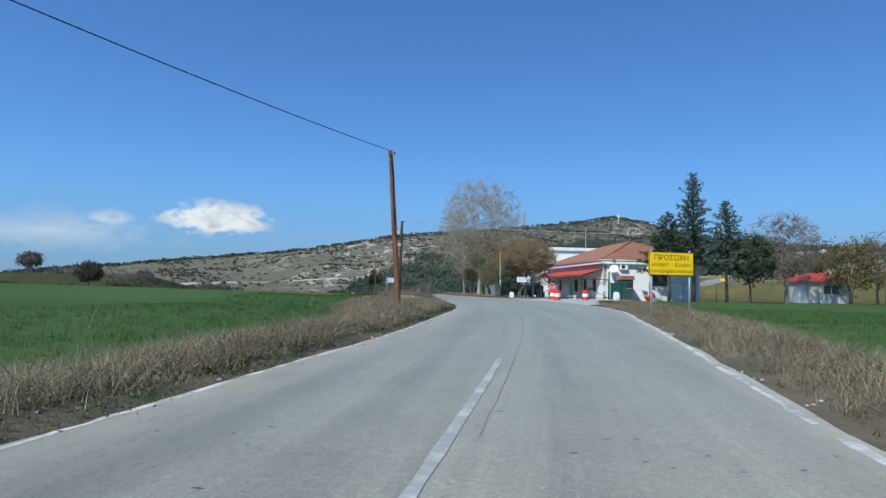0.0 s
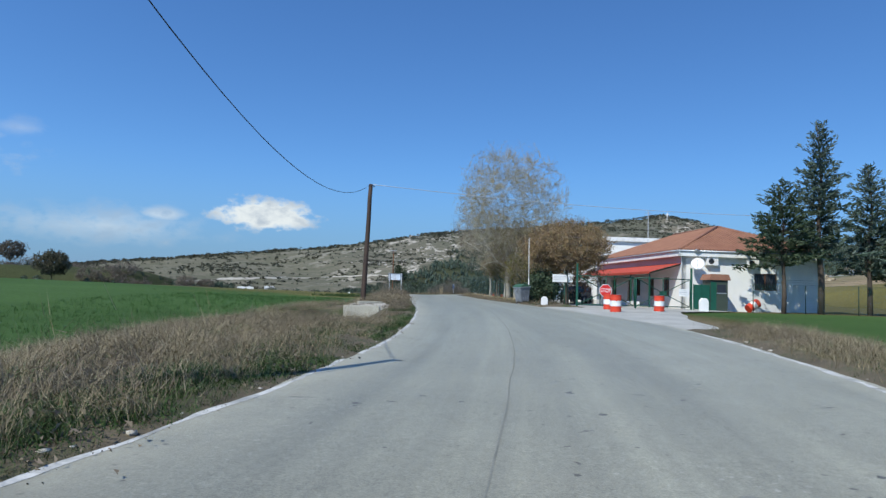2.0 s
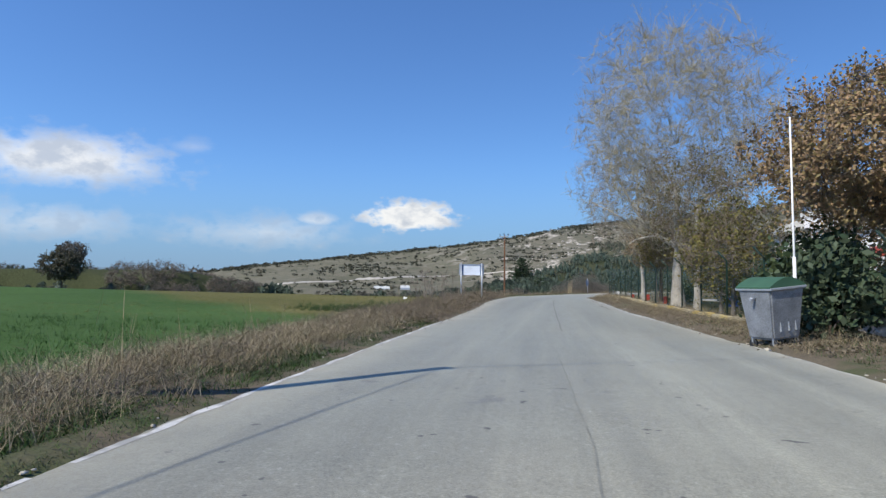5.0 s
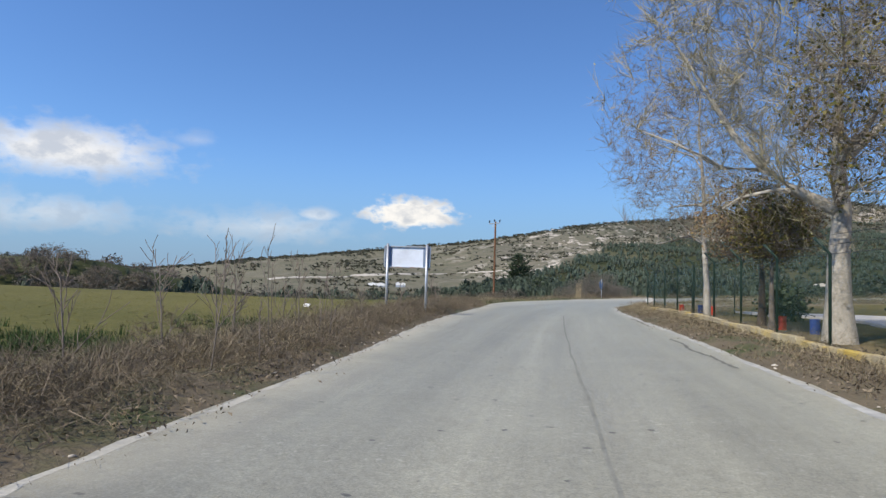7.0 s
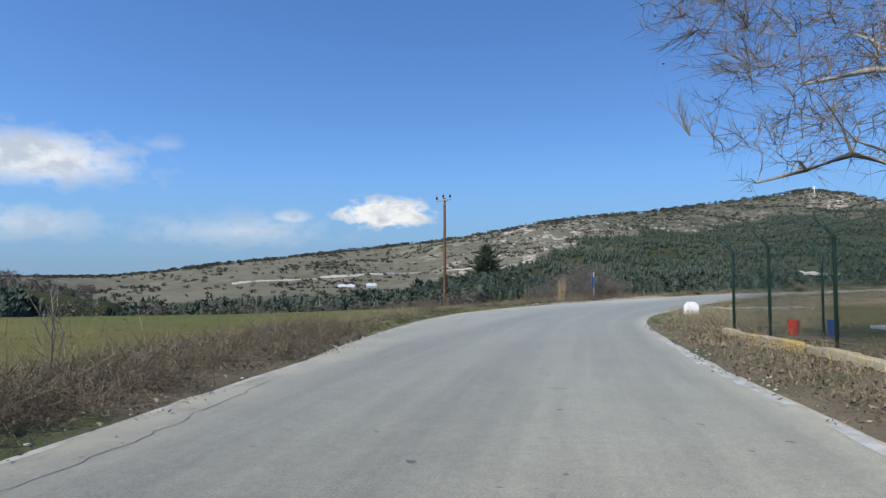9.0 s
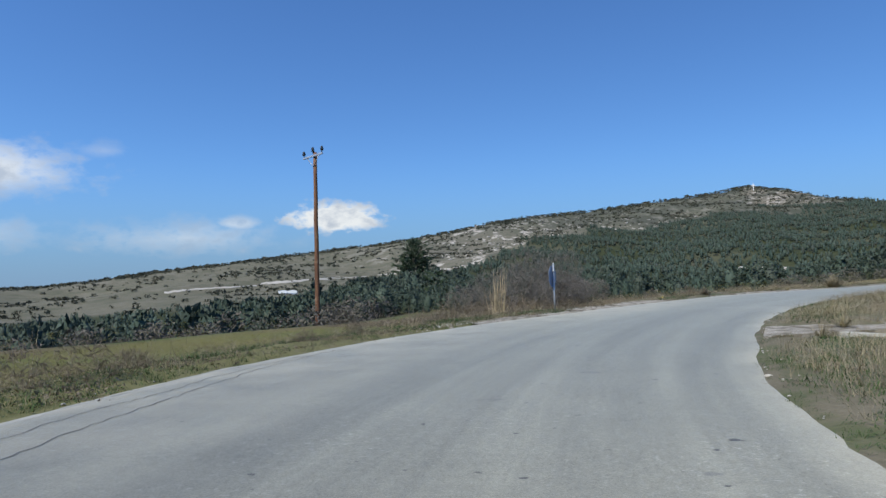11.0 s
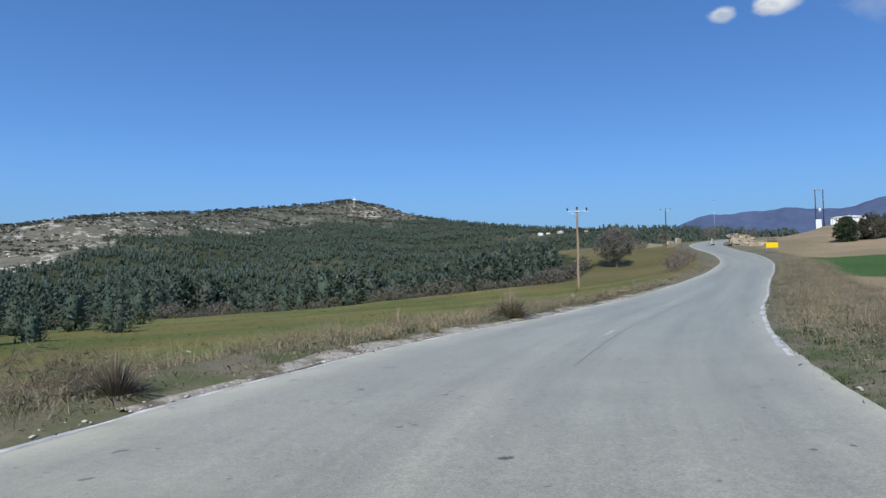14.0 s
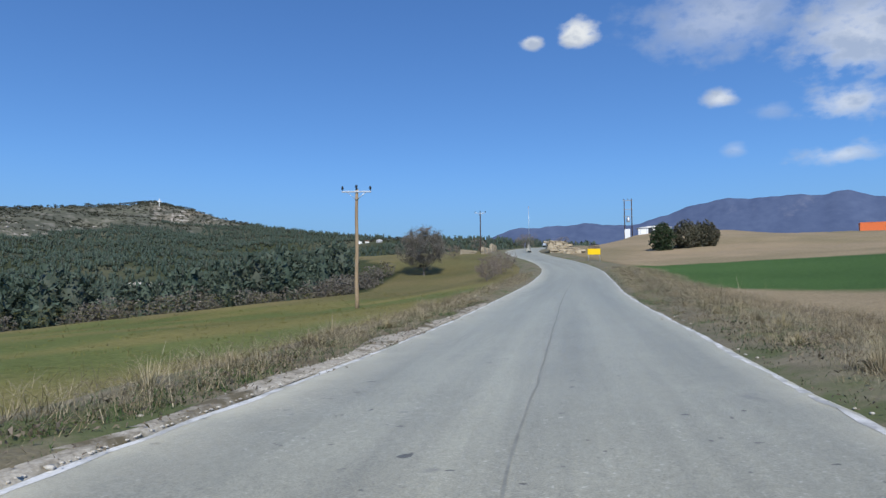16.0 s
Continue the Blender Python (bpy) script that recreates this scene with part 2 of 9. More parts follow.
LAND, ASPHALT = land_material(), asphalt_material()
LINE_PAINT = surface("worn_road_paint", (0.45, 0.45, 0.42), (0.74, 0.73, 0.7), 3, 30, 0.8, 0.2, 0.003, stain=(0.33, 0.33, 0.31), stain_scale=1.8, stain_at=(0.46, 0.62))
FADED_PAINT = surface("faded_road_paint", (0.38, 0.385, 0.36), (0.55, 0.55, 0.52), 3, 30, 0.8, 0.2, 0.003, stain=(0.32, 0.325, 0.3), stain_scale=2.2, stain_at=(0.42, 0.58))
SEAM = surface("tar_seam", (0.15, 0.151, 0.127), (0.268, 0.27, 0.226), 3, 40, 0.7, 0.2)
FORECOURT = surface("bleached_forecourt", (0.34, 0.335, 0.3), (0.52, 0.51, 0.46), 0.6, 24, 0.85, 0.4, 0.006, stain=(0.27, 0.26, 0.22), stain_scale=0.5, stain_at=(0.55, 0.75))
CRACK = surface("dark_crack", (0.09, 0.09, 0.082), (0.2, 0.2, 0.18), 3, 40, 0.9, 0.2)
DUST = surface("dusty_road_edge", (0.33, 0.325, 0.28), (0.5, 0.485, 0.42), 2.5, 30, 0.9, 0.4, 0.004, stain=(0.27, 0.27, 0.235), stain_scale=1.6, stain_at=(0.48, 0.66))
DIRTY_GRAVEL = surface("dirty_gravel", (0.2, 0.175, 0.13), (0.5, 0.46, 0.38), 6, 25, 0.95, 0.8, 0.03, stain=(0.12, 0.1, 0.06), stain_scale=1.3, stain_at=(0.47, 0.6))
GRAVEL = surface("pale_gravel", (0.33, 0.3, 0.25), (0.62, 0.58, 0.5), 2, 25, 0.95, 0.8, 0.03, stain=(0.2, 0.17, 0.1), stain_scale=0.9)
VERGE = surface("dry_verge_soil", (0.085, 0.07, 0.045), (0.175, 0.142, 0.092), 0.8, 16, 0.95, 0.8, 0.05, stain=(0.055, 0.075, 0.025), stain_scale=0.5, stain_at=(0.52, 0.66))
VERGE_DRY = surface("pale_verge_soil", (0.11, 0.096, 0.056), (0.215, 0.185, 0.12), 0.8, 16, 0.95, 0.8, 0.05, stain=(0.09, 0.105, 0.038), stain_scale=0.5, stain_at=(0.48, 0.62))
VERGE_MEADOW = surface("meadow_verge", (0.1, 0.105, 0.035), (0.2, 0.185, 0.075), 3, 30, 0.97, 0.7, 0.02, stain=(0.17, 0.14, 0.085), stain_scale=1.1)
KERB = surface("lichened_concrete", (0.3, 0.26, 0.17), (0.48, 0.42, 0.28), 1.5, 24, 0.95, 0.4, 0.008, stain=(0.5, 0.36, 0.08), stain_scale=0.8, stain_at=(0.46, 0.6))
CONCRETE = surface("weathered_concrete", (0.33, 0.32, 0.265), (0.5, 0.475, 0.4), 1.5, 30, 0.9, 0.3, 0.006, stain=(0.25, 0.23, 0.19), stain_scale=2.5)
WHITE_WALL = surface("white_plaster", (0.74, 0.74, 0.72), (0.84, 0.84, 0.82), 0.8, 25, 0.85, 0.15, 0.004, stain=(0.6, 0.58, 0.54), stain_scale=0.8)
GREY_WALL = surface("grey_painted_wall", (0.4, 0.4, 0.42), (0.5, 0.5, 0.52), 0.8, 25, 0.85, 0.15, 0.004)
WOOD_POLE = surface("brown_creosoted_wood", (0.075, 0.035, 0.02), (0.24, 0.115, 0.055), 4, 30, 0.8, 0.6, 0.012, stretch=(1, 1, 0.12), stain=(0.3, 0.2, 0.12), stain_scale=3)
WOOD_DARK = surface("dark_tarred_wood", (0.03, 0.022, 0.02), (0.085, 0.055, 0.04), 4, 30, 0.8, 0.6, 0.012, stretch=(1, 1, 0.12))
WOOD_PALE = surface("bleached_wood", (0.2, 0.135, 0.08), (0.4, 0.3, 0.19), 4, 30, 0.8, 0.6, 0.012, stretch=(1, 1, 0.12))

# ---------------------------------------------------------------- the lie of the land
def part(name, bm, mat, parent=None, label=""):
    """Links a bmesh as one mesh object, under a thing or under a part."""
    me = bpy.data.meshes.new(name)
    bm.to_mesh(me)
    bm.free()
    if mat:
        me.materials.append(mat)
    ob = new(name, me)
    if parent:
        ob.parent = parent
    if label:
        ob["label"] = label
    return ob


def from_arrays(name, verts, faces, mat, parent=None, smooth=False):
    me = bpy.data.meshes.new(name)
    me.from_pydata([tuple(v) for v in verts], [], faces)
    me.materials.append(mat)
    if smooth:
        me.polygons.foreach_set("use_smooth", [True] * len(me.polygons))
    ob = new(name, me)
    if parent:
        ob.parent = parent
    return ob


def thing(name, m=None, label="", category="", group="", kind=""):
    ob = new(name)
    if m is not None:
        ob.matrix_world = m
    return tagged(ob, label, category, group, kind)


# line of travel on the road surface: behind the start, along the bend, and up the far rise
LINE = [(-4.6, -30.0, -0.5), (-1.5, -10.0, -0.18), (0.0, 0.0, 0.0), (1.3, 8.9, 0.19), (2.4, 17.84, 0.41), (3.11, 26.81, 0.58), (3.36, 35.8, 0.67),
        (3.09, 44.8, 0.77), (2.36, 53.76, 0.94), (1.14, 62.68, 1.03), (-0.1, 71.6, 1.06), (-1.15, 80.53, 1.11), (-2.17, 89.48, 1.16),
        (-2.91, 98.44, 1.27), (-3.41, 107.43, 1.24), (-3.6, 116.43, 1.14), (-3.06, 125.4, 1.07), (-1.06, 134.16, 1.1), (2.45, 142.43, 1.23),
        (7.31, 149.99, 1.34), (13.18, 156.81, 1.42), (20.5, 164.0, 1.5), (30.0, 172.6, 1.75), (45.0, 185.8, 2.4), (60.0, 198.5, 3.4),
        (75.0, 212.0, 4.8), (86.5, 225.0, 6.3), (96.0, 239.0, 8.0), (107.0, 252.0, 9.6), (122.0, 263.0, 11.2), (140.0, 271.0, 12.6)]
FAR_LINE = [(160.0, 281.0, 13.7), (190.0, 288.0, 14.6), (240.0, 300.0, 15.5)]
EDGE_LEFT = [(-30, -4.3), (5, -4.1), (10, -3.9), (16, -3.5), (23, -3.3), (29, -3.0), (36, -2.9), (45, -3.1), (58, -3.3), (78, -3.2), (86, -3.35), (93, -3.8),
             (101, -4.0), (106, -4.25), (119, -5.9), (126, -6.5), (132, -6.3), (137, -5.7), (141, -4.9), (147, -4.5), (153, -4.5), (161, -4.2),
             (168, -3.7), (176, -3.5), (182, -3.3), (190, -3.2), (400, -3.2)]
EDGE_RIGHT = [(-30, 2.5), (6, 2.6), (12, 2.9), (17, 3.2), (24, 3.8), (32, 5.0), (40, 5.8), (46, 6.2), (54, 5.0), (60, 4.4), (74, 4.0), (83, 3.45), (91, 3.3), (99, 2.65), (106, 2.2),
              (117, 2.0), (122, 2.0), (126, 2.1), (132, 2.45), (139, 2.4), (145, 2.4), (150, 2.5), (161, 2.5), (170, 2.7), (178, 2.8), (185, 3.0), (400, 3.2)]


def smooth_line(points, step):
    """Catmull-Rom through the points, resampled at even steps."""
    p = np.array(points, float)
    p = np.vstack([2 * p[0] - p[1], p, 2 * p[-1] - p[-2]])
    out = []
    for i in range(1, len(p) - 2):
        u = np.linspace(0, 1, 24, endpoint=False)[:, None]
        a, b, c, d = p[i - 1 : i + 3]
        out.append(0.5 * (2 * b + (c - a) * u + (2 * a - 5 * b + 4 * c - d) * u**2 + (3 * b - a - 3 * c + d) * u**3))
    out = np.vstack(out + [p[-2:-1]])
    s = np.r_[0, np.cumsum(np.hypot(*np.diff(out[:, :2], axis=0).T))]
    t = np.arange(0, s[-1], step)
    return np.stack([np.interp(t, s, out[:, k]) for k in range(3)], 1)


CENTRE = smooth_line(LINE + FAR_LINE, 1.0)
start_index = int(np.hypot(CENTRE[:, 0], CENTRE[:, 1]).argmin())
S = np.arange(len(CENTRE)) * 1.0 - start_index
TANGENT = np.gradient(CENTRE[:, :2], axis=0)
TANGENT /= np.linalg.norm(TANGENT, axis=1)[:, None]
NORMAL = np.stack([TANGENT[:, 1], -TANGENT[:, 0]], 1)      # to the right
LEFT = np.interp(S, *np.array(EDGE_LEFT, float).T)
RIGHT = np.interp(S, *np.array(EDGE_RIGHT, float).T)


def along(x, y):
    """For places: distance along the road, offset to its right, and the road's height there."""
    x, y = np.atleast_1d(np.asarray(x, float)), np.atleast_1d(np.asarray(y, float))
    s, n, z = np.empty(len(x)), np.empty(len(x)), np.empty(len(x))
    for a in range(0, len(x), 4000):
        dx, dy = x[a : a + 4000, None] - CENTRE[:, 0], y[a : a + 4000, None] - CENTRE[:, 1]
        i = (dx * dx + dy * dy).argmin(1)
        r = np.arange(len(i))
        du, dn = dx[r, i] * TANGENT[i, 0] + dy[r, i] * TANGENT[i, 1], dx[r, i] * NORMAL[i, 0] + dy[r, i] * NORMAL[i, 1]
        side = np.where(dn < 0, -1.0, 1.0)
        far = np.hypot(dx[r, i], dy[r, i])
        s[a : a + 4000], n[a : a + 4000] = S[i] + np.clip(du, -1, 1), np.where(far > 3, side * far, dn)
        z[a : a + 4000] = np.interp(s[a : a + 4000], S, CENTRE[:, 2])
    return s, n, z


def smoothstep(v, lo, hi):
    u = np.clip((v - lo) / (hi - lo), 0, 1)
    return u * u * (3 - 2 * u)


def waves(x, y, size, seed):
    """Cheap smooth noise from crossed waves, about -1 to 1."""
    rng = np.random.default_rng(seed)
    out = 0
    for k in range(7):
        a, f, ph = rng.uniform(0, math.tau), rng.uniform(0.6, 1.9) / size, rng.uniform(0, math.tau)
        out = out + np.sin((x * np.cos(a) + y * np.sin(a)) * f * math.tau + ph) / (f * size)
    return out / 4.0


# skyline of the hills: azimuth, elevation (degrees), distance of the ridge
SKYLINE = [(-75, 0.6, 900), (-50, 0.4, 1000), (-41, 0.5, 1050), (-37, 0.95, 1100), (-33, 1.55, 1100), (-29, 1.95, 1150), (-24, 2.55, 1250), (-19, 3.1, 1350),
           (-14.4, 3.6, 1400), (-9.6, 4.35, 1500), (-6, 5.05, 1600), (-2.5, 5.45, 1750), (2, 5.7, 1900), (6.5, 6.1, 2150), (11.8, 6.55, 2450), (14.4, 6.92, 2600),
           (17, 6.45, 2400), (19.6, 5.65, 2100), (23, 5.0, 1800), (27, 4.5, 1500), (31, 4.15, 1300), (36, 4.05, 1100), (41, 3.75, 950), (46, 3.2, 800), (60, 2.2, 700), (90, 1.0, 700)]
SKY_AZ, SKY_EL, SKY_R = np.array(SKYLINE, float).T
FIELD_EDGE = [(-30, 150), (40, 130), (70, 130), (90, 115), (105, 95), (112, 84), (117.5, 66), (121, 38), (126, 20), (133, 12), (140, 9), (146, 13), (152, 26), (165, 42), (185, 55), (210, 48), (225, 30), (240, 18), (262, 17), (290, 26), (400, 40)]


def hills(x, y):
    """Valley floor and the slopes behind it, seen from the middle of the bend."""
    dx, dy = x, y - 100.0
    r = np.hypot(dx, dy)
    az = np.degrees(np.arctan2(dx, dy))
    el = np.interp(az, SKY_AZ, SKY_EL, left=0.6, right=0.6)
    ridge = np.interp(az, SKY_AZ, SKY_R)
    top = 2.4 + ridge * np.tan(np.radians(el))
    floor = np.interp(az, [-80, -20, 10, 30, 45, 60], [-10, -15, -17, -11, 4, 14])
    u = np.clip((r - 260) / (ridge - 260), 0, 1.0)
    z = floor + (top - floor) * (0.75 * u**1.35 + 0.25 * u**2.2)
    bumps = waves(x, y, 230, 3) * 7 + waves(x, y, 90, 4) * 2.5
    z = z + bumps * smoothstep(r, 350, 700) * (1 - smoothstep(u, 0.75, 0.97))
    past = np.clip((r - ridge) / 900, 0, 1)
    z = np.where(r > ridge, top - (top + 40) * smoothstep(past, 0, 1), z)
    return np.where(np.abs(az) > 100, z * 0 + np.minimum(z, 4), z)


def verge_width(s):
    """How far the rough strip reaches from the left road edge to the crop."""
    return np.interp(s, [-10, 3, 12, 22, 30, 36, 50, 58, 66, 74, 83, 98, 120, 150, 200], [1.7, 1.7, 1.6, 2.2, 4.0, 5.4, 5.6, 3.2, 2.4, 2.8, 2.8, 2.1, 2.2, 2.4, 2.0])


def right_width(s):
    """How far the rough strip reaches from the right road edge."""
    return np.interp(s, [-30, 36, 44, 140, 160, 420], [2.1, 2.1, 3.5, 3.5, 3.9, 3.9])


def ground_z(x, y):
    x, y = np.atleast_1d(np.asarray(x, float)), np.atleast_1d(np.asarray(y, float))
    s, n, z = along(x, y)
    left, right = np.interp(s, S, LEFT), np.interp(s, S, RIGHT)
    out_l, out_r = left - n, n - right                      # distance outside the carriageway
    # left: a field almost level with the road, tilting up at first, down towards the valley later
    tilt = np.interp(s, [-30, 40, 75, 95, 110, 118, 126, 140, 160, 190, 215, 240, 260], [0.012, 0.013, 0.012, 0.012, 0.013, 0.004, -0.02, -0.03, -0.035, -0.055, -0.06, -0.03, -0.01])
    fl = z - 0.12 + tilt * np.clip(out_l - 3, 0, np.interp(s, [60, 100], [160, 60])) - 0.25 * smoothstep(out_l, 1.0, 3.0) * np.interp(s, [20, 42, 60], [0.2, 1, 0.2])
    fl = fl - 0.5 * smoothstep(out_l, 0.9, 1.8) * (1 - smoothstep(out_l, 3.6, 5.6)) * smoothstep(s, 39, 43) * (1 - smoothstep(s, 50.2, 51.0))
    fl = fl - np.interp(s, [192, 206, 225, 240, 262, 275], [0, 0.55, 0.9, 1.3, 1.1, 0]) * smoothstep(out_l, 2, 14)      # the bank below the rising road
    # right: level by the buildings, climbing beyond the bend
    climb = np.interp(s, [0, 110, 150, 175, 300], [0.004, 0.0, 0.03, 0.075, 0.055])
    fr = z - 0.1 + climb * np.clip(out_r - 8, 0, 150)
    d = np.hypot(x - 18.6, y - 162)
    rise = np.interp(np.degrees(np.arctan2(x - 18.6, y - 162)), [45, 55, 62, 71, 90], [0.12, 0.08, 0.074, 0.068, 0.06])
    fr = np.where((s > 175) & (out_r > 12), np.minimum(fr, 2.78 + d * rise - 0.9 + 0.8 * smoothstep(d, 185, 210)), fr)      # an even brow above the ploughed field
    fr = fr + 2.3 * np.exp(-((x - 164) ** 2 + (y - 262) ** 2) / 500.0) * smoothstep(out_r, 4, 12)      # knoll under the shed
    near = np.where(n < 0, fl, fr)
    near = np.where((out_l < 0) & (out_r < 0), z - 0.35, near)
    edge = np.interp(s, *np.array(FIELD_EDGE, float).T)
    w_left = smoothstep(out_l, edge, edge + np.clip(edge * 1.2, 35, 110))
    w_right = smoothstep(out_r, 150, 330)
    w = np.where(n < 0, w_left, w_right)
    w = np.maximum(w, smoothstep(np.hypot(x - 40, y - 130), 330, 480))
    z = near * (1 - w) + hills(x, y) * w
    # level shelf beyond the wheat, where the lone trees stand
    aside, d = np.degrees(np.arctan2(-(x + 3.6), y - 115.0)), np.hypot(x + 3.6, y - 115.0)
    shelf = smoothstep(aside, 46, 52) * smoothstep(d, 40, 60) * (1 - smoothstep(d, 160, 230)) * (1 - smoothstep(aside, 100, 120)) * w
    z = z * (1 - shelf) + np.interp(aside, [46, 60, 70], [-0.5, 2.0, 4.0]) * shelf
    return z + waves(x, y, 14, 8) * 0.05 * (np.minimum(np.abs(out_l), np.abs(out_r)) > 4)


def spread(lo, hi, step, far, growth):
    fine = list(np.arange(lo, hi + step, step))
    low, high, d = [], [], step
    v = lo
    while v > -far:
        d *= growth
        v -= d
        low.append(v)
    v, d = fine[-1], step
    while v < far:
        d *= growth
        v += d
        high.append(v)
    return np.array(low[::-1] + fine + high)


def build_ground():
    xs, ys = spread(-75, 165, 1.5, 4300, 1.08), spread(-20, 300, 1.5, 4300, 1.055)
    gx, gy = np.meshgrid(xs, ys)
    x, y = gx.ravel(), gy.ravel()
    z = ground_z(x, y)
    w, h = len(xs), len(ys)
    i = (np.arange(h - 1)[:, None] * w + np.arange(w - 1)).ravel()
    faces = np.stack([i, i + 1, i + w + 1, i + w], 1).tolist()
    ob = from_arrays("ground", np.stack([x, y, z], 1), faces, LAND, smooth=True)
    s, n, _ = along(x, y)
    left, right = np.interp(s, S, LEFT), np.interp(s, S, RIGHT)
    out_l, out_r = left - n, n - right
    edge = np.interp(s, *np.array(FIELD_EDGE, float).T)
    wheat, olive, soil = np.array((0.062, 0.12, 0.036)), np.array((0.145, 0.138, 0.054)), np.array((0.28, 0.225, 0.15))
    khaki, wood, dry = np.array((0.165, 0.158, 0.125)), np.array((0.05, 0.06, 0.03)), np.array((0.19, 0.155, 0.1))
    col = np.tile(khaki, (len(x), 1))

    def lay(mask, c):
        nonlocal col
        m = np.clip(mask, 0, 1)[:, None]
        col = col * (1 - m) + c * m

    wob = waves(x, y, 9, 21) * 1.2
    in_left = (n < 0) & (out_l < edge * 1.15)
    # left: green wheat, then an olive meadow from the board onwards
    to_olive = smoothstep(s + wob - 0.95 * np.clip(out_l, 0, 60), 73, 76.5)
    lay(in_left * 1.0, wheat)
    lay(in_left * to_olive, olive)
    lay(in_left * smoothstep(out_l + wob, edge * 0.75, edge), dry * 0.8)
    lay((n < 0) * (1 - smoothstep(out_l + wob * 0.35, verge_width(s) - 0.1, verge_width(s) + 0.7)) * (out_l < 8), dry * 0.85)
    lay(in_left * smoothstep(s, 146, 156) * 0.8 * (1 - 0.5 * smoothstep(waves(x, y, 26, 43), -0.2, 0.6)), np.array((0.205, 0.185, 0.07)))
    lay(in_left * smoothstep(s, 112, 124) * smoothstep(waves(x, y, 17, 45) + 0.5 * waves(x, y, 5, 46), -0.35, 0.5) * (out_l > 3.5) * 0.6, np.array((0.085, 0.135, 0.04)))
    # right: wheat before the gate, dry strip, then soil, wheat and soil again beyond the bend
    in_right = (n >= 0) & (out_r < 200)
    lay(in_right * 1.0, np.array((0.12, 0.11, 0.05)))
    lay(in_right * ((s < 44) | ((x > 13.5) & (y < 66.5) & (s < 90))) * smoothstep(out_r + wob * 0.5, 2.0, 2.9), wheat)
    far = in_right * smoothstep(s, 140, 150)
    lay(far, soil)
    lay(far * smoothstep(out_r + wob * 2, 9, 11) * (1 - smoothstep(s + wob, 182, 186)), np.array((0.17, 0.15, 0.06)))
    corners = [(57.5, 188.0), (86.5, 213.5), (97.5, 189.5), (112.0, 150.0), (62.0, 150.0), (53.5, 174.0)]
    inside = np.ones(len(x))
    for (ax, ay), (bx, by) in zip(corners, corners[1:] + corners[:1]):
        k = math.hypot(bx - ax, by - ay)
        inside = np.minimum(inside, np.clip((-((bx - ax) * (y - ay) - (by - ay) * (x - ax)) / k + wob * 0.3) / 1.2 + 0.5, 0, 1))
    lay(far * inside, wheat * 0.95)
    lay((n >= 0) * (1 - smoothstep(out_r + wob * np.where(s < 44, 0.3, 1.0), np.where(s < 44, 1.9, 3.5), np.where(s < 44, 2.9, 6.0))) * (out_r < 8) * (s < 420), dry)
    lay((n < 0) * smoothstep(s + wob, 222, 232) * (out_l < 60) * 0.8, np.array((0.15, 0.13, 0.065)))
    # valley woods and hill scrub
    r = np.hypot(x, y - 100)
    az = np.degrees(np.arctan2(x, y - 100))
    upper = np.interp(az, [-45, -30, -18, -13, -10, -8, -4, 0, 6, 12, 17, 22, 30, 45], [420, 430, 440, 480, 560, 760, 1020, 1270, 1480, 1650, 1800, 1900, 1900, 900])
    woods = (out_l > edge * 1.05) * (n < 0) * (1 - smoothstep(r + waves(x, y, 160, 31) * (70 + 110 * smoothstep(r, 600, 1000)), upper - 60, upper + 30))
    lay(woods, wood)
    lay(smoothstep(r, 1250, 1700) * 0.8, np.array((0.078, 0.085, 0.066)))
    lay(smoothstep(r, 600, 900) * smoothstep(waves(x, y, 300, 41), -0.1, 0.5) * 0.45, np.array((0.17, 0.165, 0.12)))
    rock = smoothstep(r, 480, 700) * (1 - woods) * (1 - 0.8 * smoothstep(r, 1300, 1750)) * (0.12 + 0.88 * smoothstep(az, -19, -7))
    brow = smoothstep(az, 13.6, 15.2) * (1 - smoothstep(az, 18.6, 20.0)) * smoothstep(r, 1900, 2000)
    rock = np.maximum(rock, brow)
    lay(brow * smoothstep(waves(x, y, 120, 47), -0.3, 0.4) * 0.8, np.array((0.27, 0.235, 0.19)))
    lay(smoothstep(r, 380, 520) * (1 - woods) * (1 - smoothstep(az, -18, -8)) * 0.6, np.array((0.15, 0.148, 0.108)))
    me = ob.data
    layer = me.color_attributes.new("land", "FLOAT_COLOR", "POINT")
    layer.data.foreach_set("color", np.c_[col, np.ones(len(col))].astype(np.float32).ravel())
    me.attributes.new("rock", "FLOAT", "POINT").data.foreach_set("value", rock.astype(np.float32))
    return tagged(ob, "green and olive fields with dry scrub hills beyond", "ground", kind="structure")


def ribbon(name, rows, mat, uv=None):
    """A strip from rows of equal length of points."""
    w = len(rows[0])
    verts = [p for r in rows for p in r]
    faces = [(i * w + k, i * w + k + 1, (i + 1) * w + k + 1, (i + 1) * w + k) for i in range(len(rows) - 1) for k in range(w - 1)]
    me = bpy.data.meshes.new(name)
    me.from_pydata(verts, [], faces)
    me.materials.append(mat)
    if uv is not None:
        layer = me.uv_layers.new(name="UVMap")
        flat = [q for r in uv for q in r]
        for loop in me.loops:
            layer.data[loop.index].uv = flat[loop.vertex_index]
    me.polygons.foreach_set("use_smooth", [True] * len(me.polygons))
    return new(name, me)


def on_road(s, n, lift=0.0):
    """A place on the carriageway, s metres along and n metres to the right."""
    c = [np.interp(s, S, CENTRE[:, k]) for k in range(3)]
    v = [np.interp(s, S, NORMAL[:, k]) for k in range(2)]
    return (c[0] + v[0] * n, c[1] + v[1] * n, c[2] + lift)


